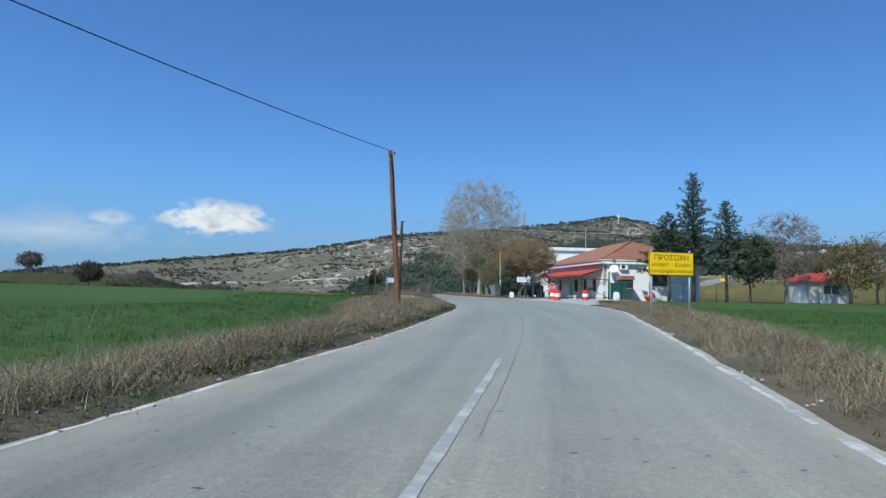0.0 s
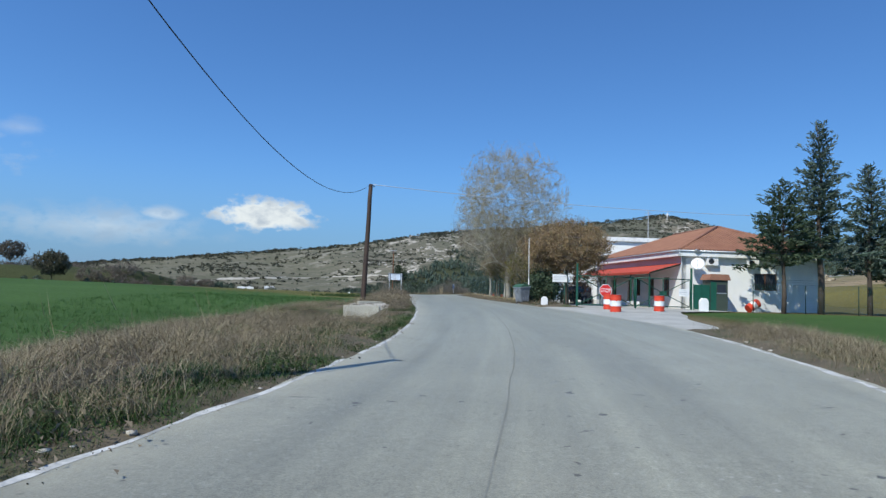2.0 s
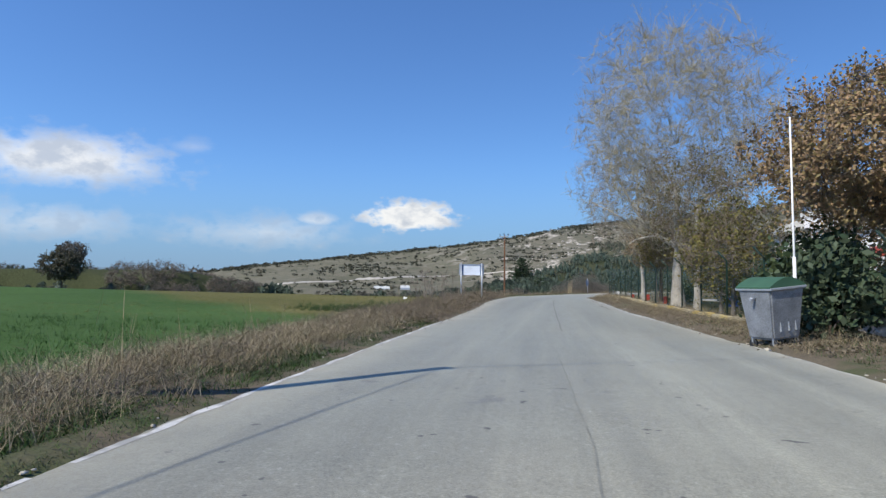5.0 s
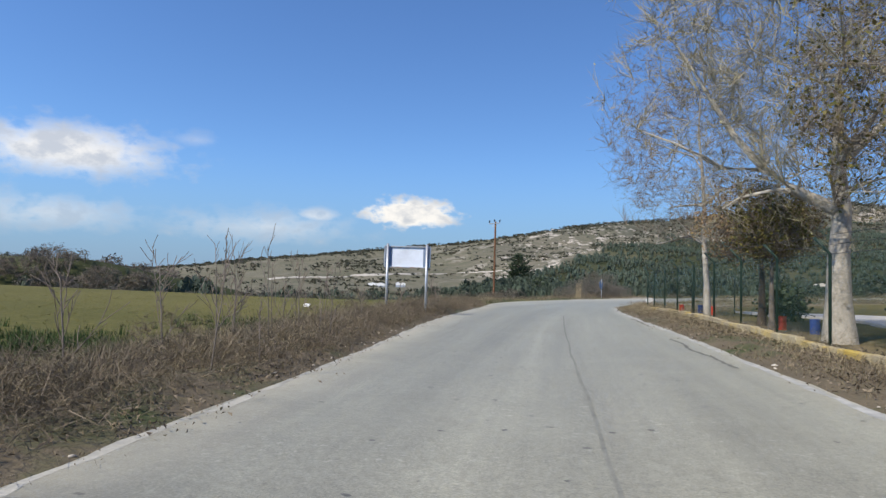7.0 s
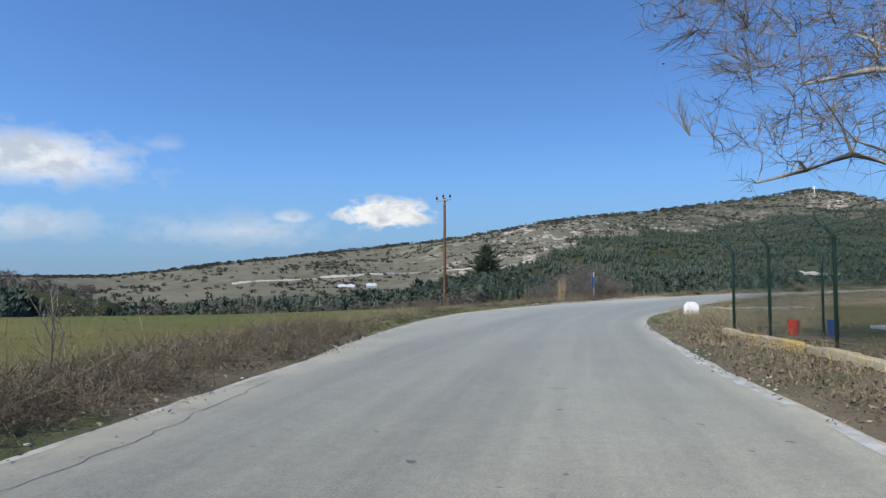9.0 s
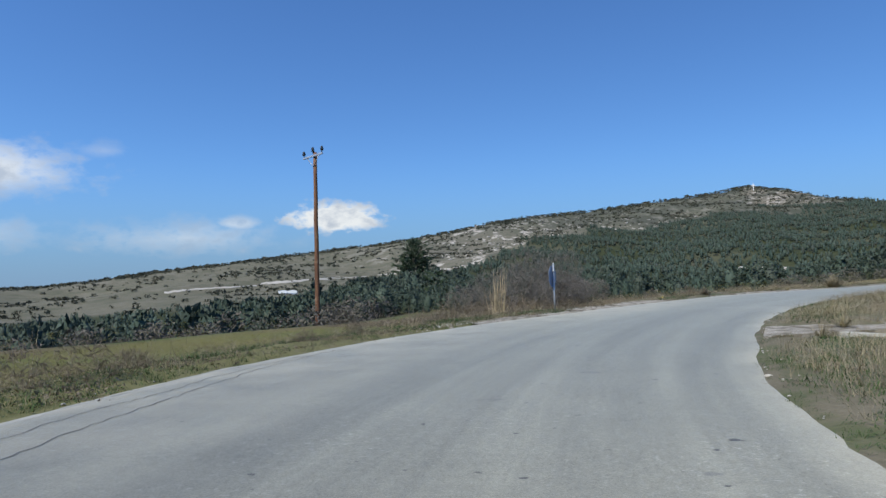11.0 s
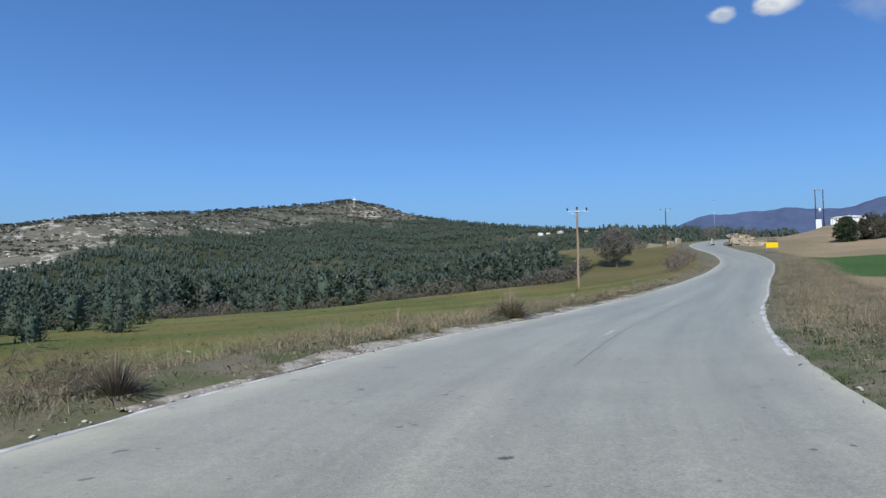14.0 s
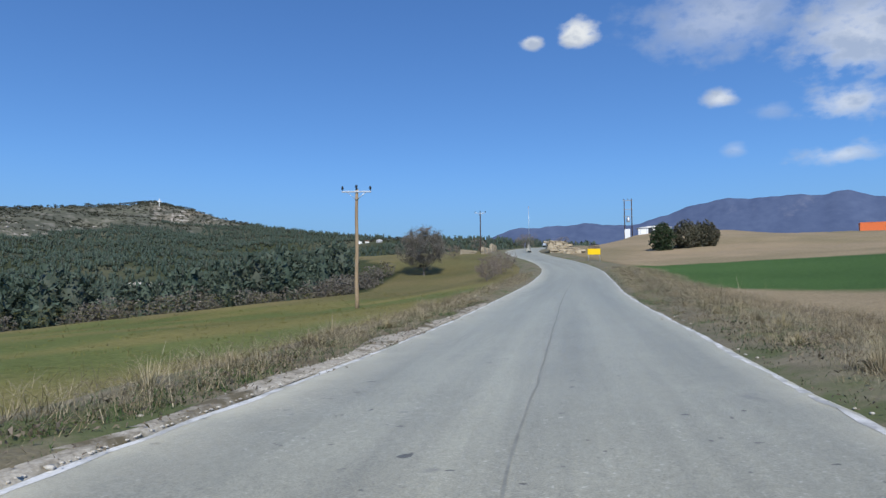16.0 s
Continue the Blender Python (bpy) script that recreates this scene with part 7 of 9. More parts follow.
bar = thing("concrete_barrier", pose(104.6, 250.4, rz(104.6, 250.4) - 0.02, 0, 0, 40), "grey concrete traffic barrier at the roadside", "barrier")
part("barrier", prism([(-0.3, 0), (0.3, 0), (0.24, 0.2), (0.11, 0.4), (0.08, 1.1), (-0.08, 1.1), (-0.11, 0.4), (-0.24, 0.2)], 4.0, pose(0, -2, 0, 0, 0, 90)), CONCRETE, bar)
disc = thing("round_sign", pose(104.0, 248.2, rz(104.0, 248.2), 0, 0, 40), "round blue arrow sign on a short post", "road sign")
part("post", rod((0, 0.03, 0), (0, 0.03, 1.6), 0.03, seg=8), STEEL, disc)
plate = part("plate", prism([(0.32 * math.cos(math.tau * k / 24), 0.32 * math.sin(math.tau * k / 24)) for k in range(24)], 0.01, pose(0, 0, 1.4)), paint("blue_sheeting", (0.03, 0.12, 0.5), 0.4), disc)
part("arrow", prism([(-0.14, 0.16), (0.02, 0.04), (0.08, 0.1), (0.14, -0.14), (-0.1, -0.08), (-0.04, -0.02), (-0.2, 0.1)], 0.004, pose(0, -0.005, 1.4)), WHITE_PAINT, plate)
car(128.0, 265.0, 210, (0.5, 0.55, 0.6), "pale silver car standing on the rising road", name="car")

rng = random.Random(77)
rocks = thing("rock_outcrop", pose(106.5, 243.0, gz(106.5, 243.0) - 0.2), "yellow limestone outcrop in the road cutting", "rocks")
for layer in range(6):
    for k in range(11 - layer):
        w, d, t = rng.uniform(0.7, 2.0), rng.uniform(0.7, 1.4), rng.uniform(0.3, 0.6)
        bm = boxed(-w / 2, -d / 2, 0, w / 2, d / 2, t, 0.07)
        for v in bm.verts:
            v.co += Vector((rng.uniform(-0.12, 0.12), rng.uniform(-0.12, 0.12), rng.uniform(-0.06, 0.06)))
        bm.transform(pose(-3.5 + 0.75 * k + rng.uniform(-0.3, 0.3) + layer * 0.25, -2.6 + layer * 0.55 + rng.uniform(-0.5, 0.3), layer * 0.42 - 0.2 + rng.uniform(-0.1, 0.1), rng.uniform(-9, 9), rng.uniform(-9, 9), 42 + rng.uniform(-25, 25)))
        part("rock_slab", bm, STONE, rocks)

# ---------------------------------------------------------------- far off
def on_hill(az, r):
    x, y = r * math.sin(radians(az)), 100 + r * math.cos(radians(az))
    return x, y, gz(x, y)


x, y, z = on_hill(14.85, 2420)
cross = thing("hilltop_cross", pose(x, y, z - 2, 0, 0, -15), "tall white cross on the hilltop", "cross")
part("upright", boxed(-1.1, -1, 0, 1.1, 1, 27, 0.1), WHITE_PAINT, cross)
part("crossbeam", boxed(-6.5, -0.98, 17.5, 6.5, 0.98, 20, 0.1), WHITE_PAINT, cross)
for k, (az, r, w, h) in enumerate(((29.7, 1180, 9, 1), (30.4, 1195, 7, 0), (31.3, 1185, 10, 1), (33.4, 1140, 6, 0))):
    x, y, z = on_hill(az, r)
    ob = thing("hillside_house", pose(x, y, z - 1, 0, 0, -az), "pale far hillside house with a low roof", "house", "hillside houses")
    part("walls", boxed(0, 0, 0, w, 8, h + 4), (GREY_WALL if k == 2 else WHITE_WALL), ob)
    part("roof", prism([(-0.5, h + 4), (w + 0.5, h + 4), (w / 2, h + 5.5)], 9, pose(0, -0.5, 0)), ROOF_TILE if k % 2 else WHITE_PAINT, ob)
    for j in range(2):
        part("window", boxed(1.2 + (w - 3.4) * j, -0.1, h + 0.6, 2.4 + (w - 3.4) * j, 0.02, h + 2.1), GLASS_DARK, ob)
for k, (gx, gy, w) in enumerate(((-228.0, 640.0, 15), (-209.0, 652.0, 9))):
    ob = thing("greenhouse", pose(gx, gy, gz(gx, gy) + 1.5, 0, 0, 20), "long white plastic greenhouse in the valley", "greenhouse", "greenhouses")
    part("cover", prism([(-w / 2, -4), (w / 2, -4), (w / 2, 2.2), (w / 4, 3.0), (0, 2.2), (-w / 4, 3.0), (-w / 2, 2.2)], 10), WHITE_PAINT, ob)
    part("end_frame", boxed(-w / 2, -0.05, -4, w / 2, 0.0, 0.4), STEEL, ob)

def hill_track(name, az0, az1, up0, up1, wide, label):
    """A pale dirt track along the slope, kept to a steady rise as seen from the bend."""
    rows = []
    reach = np.arange(330.0, 1250.0, 5.0)
    for i in range(41):
        u = i / 40
        a = radians(az0 + (az1 - az0) * u)
        x, y = -3.0 + reach * math.sin(a), 121.0 + reach * math.cos(a)
        z = ground_z(x, y)
        up = up0 + (up1 - up0) * u + 0.05 * math.sin(u * 9)
        k = int(np.argmax((z - 2.4) / reach > math.tan(radians(up))))
        w = wide * (0.6 + 0.4 * math.sin(u * 23) ** 2)
        row = []
        for o in (-1.0, -0.4, 0.4, 1.0):
            px, py = x[k] + math.sin(a) * o * w, y[k] + math.cos(a) * o * w
            row.append((px, py, gz(px, py) + (0.5 if abs(o) < 0.9 else -0.3)))
        rows.append(row)
    tagged(ribbon(name, rows, GRAVEL), label, "track", kind="structure")


hill_track("hill_track", -25.5, -9.0, 0.35, 1.25, 5.0, "pale dirt track crossing the dry hillside")
hill_track("hill_track_upper", -33.0, -19.0, -0.15, 0.75, 4.0, "pale dirt track crossing the dry hillside")

# mountain chain far behind, too distant to shift
def mountains():
    spec = [(38, 3.0), (41.5, 4.0), (43.4, 5.0), (46.3, 5.1), (50.5, 5.35), (52.8, 5.0), (54.6, 5.25), (58.1, 6.4), (60, 6.8), (61.9, 6.9), (63.1, 6.7), (65.4, 6.95), (66.9, 6.65), (69.1, 7.0), (71.4, 6.2), (75, 5.6), (80, 5.8), (90, 4)]
    az, el = np.array(spec, float).T
    a = np.arange(36, 92, 0.25)
    e = np.interp(a, az, el)
    e = np.convolve(np.pad(e, 3, mode="edge"), np.ones(7) / 7, "valid") + 0.05 * np.sin(a * 2.3) + 0.02 * np.sin(a * 6.1)
    rows = []
    for i, (aa, ee) in enumerate(zip(a, e)):
        row = []
        for k, u in enumerate((0.0, 0.3, 0.55, 0.75, 0.9, 1.0)):
            r = 3300 + 700 * u
            row.append((18.6 + r * math.sin(radians(aa)), 162 + r * math.cos(radians(aa)), 2.8 + r * math.tan(radians(ee)) * u ** 0.9 - (40 if u == 0 else 0) + (9 * math.sin(aa * 0.55 + k * 1.1) + 4 * math.sin(aa * 1.3 - k * 1.7) if 0 < k < 5 else 0)))
        rows.append(row)
    # blue of the distant air haze is painted into the slopes' base colour
    ob = ribbon("backdrop", rows, surface("hazed_forest_slopes", (0.062, 0.085, 0.15), (0.09, 0.118, 0.19), 0.004, 0.02, 1.0, 0.0, spec=0.0, stain=(0.14, 0.155, 0.21), stain_scale=0.003))
    tagged(ob, "distant forested mountain chain with blue haze in its colour", "mountains", kind="structure")


mountains()

# ---------------------------------------------------------------- trees by the gate
conifer("cedar_tree", 22.0, 66.9, 8.8, 8.6, 11, NEEDLE, "spreading dark green cedar beside the white wall", 0.36, -0.08, body=1.5)
conifer("fir_tree", 24.7, 67.6, 12.9, 7.4, 12, NEEDLE_BLUE, "tall ragged blue-green fir beside the building", 0.3, -0.05, ragged=0.35, body=1.6)
conifer("fir_tree", 28.6, 69.0, 10.4, 6.6, 13, NEEDLE_BLUE, "ragged blue-green fir behind the field", 0.28, -0.05, ragged=0.35, body=1.6)
dome_tree("pine_tree", 31.2, 69.5, 7.4, 14, 5.4, 1.8, BARK_DARK, TWIG_DARK, (NEEDLE, 12000, 0.17), "dark rounded pine behind the field", trunk_r=0.16)
dome_tree("bare_tree", 35.5, 70.5, 10.0, 21, 8.8, 1.6, BARK_GREY, TWIG_GREY, label="bare grey spreading tree beside the hut", twigs=1500, fine=0.016)
dome_tree("bare_tree", 46.5, 73.0, 8.0, 22, 7.6, 1.4, BARK_GREY, TWIG_GREY, label="bare grey spreading tree beside the hut", twigs=1500, fine=0.016)
dome_tree("oak_tree", 43.0, 72.0, 7.4, 23, 7.0, 1.0, BARK_DARK, TWIG_GREY, (LEAF_OLIVE, 4200, 0.2), "olive-brown leafy tree in front of the hut")
dome_tree("bare_tree", 53.0, 74.0, 6.6, 24, 6.4, 1.2, BARK_GREY, TWIG_GREY, label="bare grey spreading tree at the field edge", twigs=1300, fine=0.016)

# trees along the fence
dome_tree("oak_tree", 8.2, 70.4, 6.45, 31, 7.2, 2.3, BARK_DARK, TWIG_GREY, (LEAF_BROWN, 56000, 0.078), "rounded oak holding dry brown leaves beside the gate", boughs=110, twigs=1900, trunk_r=0.2)
dome_tree("poplar_tree", 4.5, 93.6, 17.1, 32, 13.2, 2.6, BARK_PALE, TWIG_PALE, (LEAF_BUD, 4200, 0.06), "tall pale tree with fine bare branches and yellow buds", trunk_r=0.36, boughs=420, twigs=5000, shoots=10, fine=0.0088, fork=0.3, stout=0.7, upward=0.55, limbs=12,
          arms=[[(4.45, 93.6, 4.5), (3.56, 93.9, 5.05), (2.87, 94.5, 5.74), (2.13, 95.2, 6.92), (1.56, 95.7, 8.15), (1.09, 96.2, 9.21), (0.5, 96.7, 10.4)],
                [(2.87, 94.5, 5.74), (1.9, 95.6, 6.0), (0.7, 96.4, 6.9), (-0.6, 97.0, 7.6)]])
dome_tree("plane_tree", 2.75, 109.0, 13.8, 33, 9.8, 3.0, BARK_PALE, TWIG_PLANE, (LEAF_BROWN, 600, 0.06), "pale plane tree with bare spreading branches", trunk_r=0.155, boughs=380, twigs=2600, shoots=6, fine=0.0075, fork=0.72, limbs=22, stout=0.55, lean=(-0.75, 0.0))
dome_tree("oak_tree", 3.4, 96.4, 4.5, 134, 2.6, 1.9, BARK_GREY, TWIG_GREY, (LEAF_OLIVE, 3800, 0.085), "slim olive-brown oak just inside the fence", boughs=60, twigs=800, trunk_r=0.1, fine=0.005)
dome_tree("oak_tree", 3.8, 100.6, 5.7, 34, 4.9, 1.9, BARK_DARK, TWIG_GREY, (LEAF_BROWN, 6500, 0.085), "small oak with dry brown leaves inside the fence", boughs=80, twigs=1100, trunk_r=0.15, fine=0.005)
dome_tree("oak_tree", 5.2, 89.5, 8.7, 35, 6.6, 2.6, BARK_PALE, TWIG_PLANE, (LEAF_OLIVE, 4200, 0.09), "pale-barked tree with few olive-brown leaves inside the fence", boughs=130, twigs=1300, trunk_r=0.2, fine=0.007, stout=0.55)
dome_tree("oak_tree", 5.6, 79.5, 4.9, 36, 4.2, 0.8, BARK_GREY, TWIG_GREY, (LEAF_OLIVE, 4200, 0.1), "thin olive-brown tree behind the wire fence", twigs=700)
dome_tree("oak_tree", 5.8, 85.0, 4.6, 37, 4.0, 0.8, BARK_GREY, TWIG_GREY, (LEAF_OLIVE, 3600, 0.1), "thin olive-brown tree behind the wire fence", twigs=700)
dome_tree("oak_tree", 9.4, 75.0, 5.0, 38, 5.0, 0.8, BARK_DARK, TWIG_GREY, (LEAF_BROWN, 4500, 0.12), "brown-leaved tree inside the fence", twigs=700)
broadleaf("evergreen_shrub", 5.6, 106.8, 1.5, 39, BUSH, BARK_DARK, TWIG_GREY, (NEEDLE, 22, 0.3, 0.16), "dark evergreen shrub inside the fence", "shrub")
broadleaf("evergreen_shrub", 6.3, 69.6, 2.45, 40, BUSH, BARK_DARK, TWIG_GREY, (NEEDLE, 24, 0.26, 0.16), "dark evergreen shrub beside the waste bin", "shrub")
broadleaf("evergreen_shrub", 6.6, 72.3, 3.0, 41, BUSH, BARK_DARK, TWIG_GREY, (NEEDLE_DARK, 30, 0.26, 0.16), "dark evergreen shrub behind the fence", "shrub")
for k, (x, y, h) in enumerate(((6.9, 76.5, 2.6), (6.4, 81.5, 2.8), (6.8, 87.0, 2.6), (9.0, 97.0, 1.4), (9.6, 103.0, 1.5), (12.0, 110.0, 1.8), (15.0, 116.0, 2.6), (20.0, 120.0, 3.4))):
    broadleaf("hedge_shrub", x, y, h, 50 + k, BUSH, BARK_GREY, TWIG_GREY, (LEAF_OLIVE if k % 2 else NEEDLE, 12, 0.3, 0.15), "dense brown and green shrub inside the fence", "shrub", group="shrubs along the fence")

# lone trees in the field
dome_tree("lone_tree", -62.8, 117.0, 5.0, 61, 5.4, 1.0, BARK_DARK, TWIG_GREY, (LEAF_LONE, 15000, 0.15), "round dark olive tree alone beyond the green field", twigs=700, fine=0.014)
dome_tree("lone_tree", -92.0, 147.0, 5.4, 62, 6.2, 1.5, BARK_DARK, TWIG_GREY, (BRUSH, 8000, 0.17), "bare grey rounded tree beyond the green field", twigs=700, fine=0.014)
for k, (x, y, h) in enumerate(((-63.0, 126.5, 3.4), (-60.5, 128.0, 3.8), (-58.0, 129.0, 3.4), (-56.0, 130.5, 2.8), (-59.5, 130.5, 3.4), (-43.5, 120.0, 2.3), (-41.0, 121.5, 2.0),
                               (-70.0, 162.0, 2.6), (-74.0, 160.5, 3.0), (-66.5, 165.0, 2.4), (-80.0, 159.0, 2.8), (-85.0, 157.0, 3.4), (-62.5, 167.0, 2.2), (-89.0, 156.0, 3.6))):
    dome_tree("bare_bush", x, y, h, 64 + k, h * 1.5, 0.2, BARK_GREY, TWIG_GREY, (BRUSH, 1800, 0.11), "leafless dark bush beyond the field", "bush", trunk_r=0.04, boughs=36, twigs=480, fine=0.011, group="bushes beyond the field")

# bare saplings and weeds on the verge by the board
SAPLING = {"levels": 3, "count": (7, 4), "from": (0.3, 0.2), "angle": (34, 35), "shrink": (0.45, 0.5), "rise": (0.05, 0.1), "crook": 0.1, "stem": 0.9, "thin": 0.5, "wood_levels": 1}
for k, (x, y, h) in enumerate(((-6.9, 83.6, 1.8), (-7.4, 84.8, 1.5), (-7.9, 85.6, 2.1), (-7.2, 86.9, 1.9), (-8.2, 88.0, 1.3), (-6.8, 89.3, 1.2), (-8.4, 90.6, 1.7), (-7.2, 93.0, 1.2), (-7.9, 98.5, 1.5), (-8.6, 101, 1.3), (-6.6, 82.0, 1.8), (-6.4, 80.2, 1.6))):
    broadleaf("bare_sapling", x, y, h, 70 + k, SAPLING, BARK_GREY, TWIG_GREY, label="thin bare sapling on the weedy verge", category="sapling", group="bare saplings on the verge", trunk_r=0.016)

SLENDER = dict(SAPLING, count=(4, 2), angle=(24, 30), shrink=(0.3, 0.5))
for k, (x, y, h) in enumerate(((-6.3, 84.2, 2.2), (-6.75, 85.1, 1.8), (-6.5, 85.5, 1.3), (-6.2, 85.8, 1.6), (-6.0, 85.85, 1.9), (-5.35, 81.3, 2.1), (-5.3, 82.3, 1.2))):
    broadleaf("bare_sapling", x, y, h, 240 + k, SLENDER, BARK_GREY, TWIG_GREY, label="slender upright bare sapling on the weedy verge", category="sapling", group="bare saplings on the verge", trunk_r=0.011)

# thicket at the bend
for k, (x, y, h) in enumerate(((-7.6, 146.2, 1.9), (-6.7, 147.4, 2.7), (-5.7, 146.3, 2.6), (-4.7, 147.3, 3.1), (-3.8, 146.4, 2.4), (-7.2, 149.2, 2.6), (-5.5, 149.4, 3.0), (-4.0, 148.8, 2.7), (-8.7, 148.2, 1.7), (-3.1, 147.6, 1.8), (-6.2, 145.0, 1.5), (-4.4, 145.1, 1.6))):
    dome_tree("bare_bush", x, y, h * 0.9, 90 + k, h * 1.05, 0.1, BARK_DARK, TWIG_DARK, label="tangled bare grey-brown bush at the bend", category="bush", trunk_r=0.035, boughs=44, twigs=360, shoots=8, fine=0.005, group="thicket at the bend", fork=0.25)
for k, (x, y, top) in enumerate(((-2.6, 157.5, 2.75), (-1.8, 153.4, 2.7), (-3.0, 151.3, 2.8), (-3.1, 155.2, 2.9), (-4.4, 152.6, 2.9))):
    h = min(max(top - gz(x, y), 1.6), 3.8)
    dome_tree("bare_bush", x, y, h, 140 + k, min(h * 1.1, 3.2), 0.1, BARK_DARK, TWIG_DARK, label="tangled bare grey-brown bush at the bend", category="bush", trunk_r=0.035, boughs=50, twigs=480, shoots=8, fine=0.006, group="thicket at the bend", fork=0.25)
for k, (x, y, h, w) in enumerate(((-3.75, 147.3, 3.0, 2.8), (-5.2, 147.8, 3.3, 3.0))):
    dome_tree("bare_tree", x, y, h, 101 + 40 * k, w, 0.9, BARK_DARK, TWIG_DARK, label="small bare dark tree in the thicket", trunk_r=0.06, boughs=90, twigs=520, shoots=6, fine=0.005, fork=0.3, upward=0.9)
conifer("pine_tree", -21.5, 196.0, 8.1 - gz(-21.5, 196.0), 10.0, 102, NEEDLE, "bushy green pine in the valley below the bend", 0.05, 0.05, body=3.2)
conifer("pine_tree", -14.0, 170.0, 3.4 - gz(-14.0, 170.0), 6.0, 103, NEEDLE_DARK, "bushy green pine in the valley below the bend", 0.05, 0.05)
broadleaf("bare_tree", -27.0, 158.0, 6.5, 104, OAK, BARK_GREY, TWIG_GREY, (LEAF_OLIVE, 5, 0.3, 0.15), "thin brown tree at the valley edge")


def reed_bed(x, y):
    ob = thing("reed_clump", pose(x, y, gz(x, y) - 0.05), "tall dry pale reed clump at the roadside", "reeds")
    rng = random.Random(9)
    for k in range(40):
        a, r = rng.uniform(0, math.tau), 0.3 * math.sqrt(rng.random())
        p = Vector((r * math.cos(a), r * math.sin(a) * 0.7, 0))
        h = rng.uniform(1.0, 2.1)
        q = p + Vector((rng.gauss(0, 0.17), rng.gauss(0, 0.13), h))
        part("stalk", ring_tube(bmesh.new(), [p, p.lerp(q, 0.5) + Vector((rng.gauss(0, 0.02), 0, 0)), q], [0.0095, 0.008, 0.003], 5, cap=False), REED, ob)
    v, f = [], []
    for k in range(120):
        a, r = rng.uniform(0, math.tau), 0.34 * math.sqrt(rng.random())
        p = np.array((r * math.cos(a), r * math.sin(a) * 0.7, rng.uniform(0.05, 1.3)))
        b = rng.uniform(0, math.tau)
        d = np.array((math.cos(b), math.sin(b), rng.uniform(-0.6, 0.9))) * rng.uniform(0.2, 0.5)
        w = np.array((-math.sin(b), math.cos(b), 0)) * 0.012
        i = len(v)
        v += [p - w, p + w, p + d]
        f.append((i, i + 1, i + 2))
    tri_mesh("foliage", np.array(v), np.array(f), REED, ob)


reed_bed(-6.2, 142.0)

# beyond the bend
dome_tree("bare_tree", 71.0, 234.0, 6.8, 111, 7.4, 0.6, BARK_GREY, TWIG_DARK, label="dense round bare tree on the bank above the meadow", trunk_r=0.14, twigs=2600, shoots=9, fine=0.014, fork=0.3)
for k, (x, y, h) in enumerate(((62.5, 211.5, 2.6), (67.0, 214.5, 3.0), (69.5, 217.5, 2.4), (60.0, 209.0, 2.0))):
    dome_tree("bare_bush", x, y, h, 112 + k, h * 1.3, 0.1, BARK_GREY, TWIG_GREY, label="bare brown roadside bush", category="bush", trunk_r=0.05, boughs=36, twigs=380, shoots=7, fine=0.011, group="bare roadside bushes", fork=0.25)
for k, (x, y, h, w) in enumerate(((115.4, 227.7, 4.9, 4.4), (120.0, 226.2, 4.9, 5.2), (123.3, 224.6, 4.4, 4.8))):
    dome_tree("evergreen_tree", x, y, h, 120 + k, w, -0.9, BARK_DARK, TWIG_GREY, (NEEDLE_DARK if k == 0 else LEAF_LONE, 9000, 0.22), "round dark evergreen at the edge of the ploughed field", boughs=60, twigs=700, fine=0.012, group="evergreens on the field edge", fork=0.4)
for k, (x, y, h) in enumerate(((136.0, 281.0, 4.0), (142.0, 285.0, 4.5), (148.0, 279.0, 3.4), (84.0, 244.0, 2.4), (110.0, 268.0, 3.2))):
    dome_tree("bare_bush", x, y, h, 130 + k, h * 1.3, 0.1, BARK_GREY, TWIG_GREY, label="bare brown bush on the far bank", category="bush", trunk_r=0.06, boughs=36, twigs=300, shoots=6, fine=0.014, group="bare bushes on the bank", fork=0.25)

# ---------------------------------------------------------------- woods, scrub and grasses
def stuff(name, templates, places, scales, seed, mat, label, category, lean=0.1):
    v, f = scatter(templates, places, scales, seed, lean)
    return tagged(tri_mesh(name, v, f, mat, smooth=category == "woods"), label, category, kind="stuff")


def below(x, y, z, size):
    """Tree heights kept under the line of the rim, as it is seen over from the bend."""
    dx, dy = x + 3.6, y - 115.0
    az = np.degrees(np.arctan2(dx, dy))
    el = np.interp(az, [-75, -60, -50, -43, -30, -22, -15, -10, -4], [0.0, -0.3, -1.3, -1.9, -1.0, -0.5, 0.3, 1.0, 8.0])
    cap = 2.45 + np.hypot(dx, dy) * np.tan(np.radians(el)) - z
    return np.minimum(size, np.maximum(cap * (0.82 + 0.18 * np.sin(x * 1.7 + y * 2.3)), 0.9))


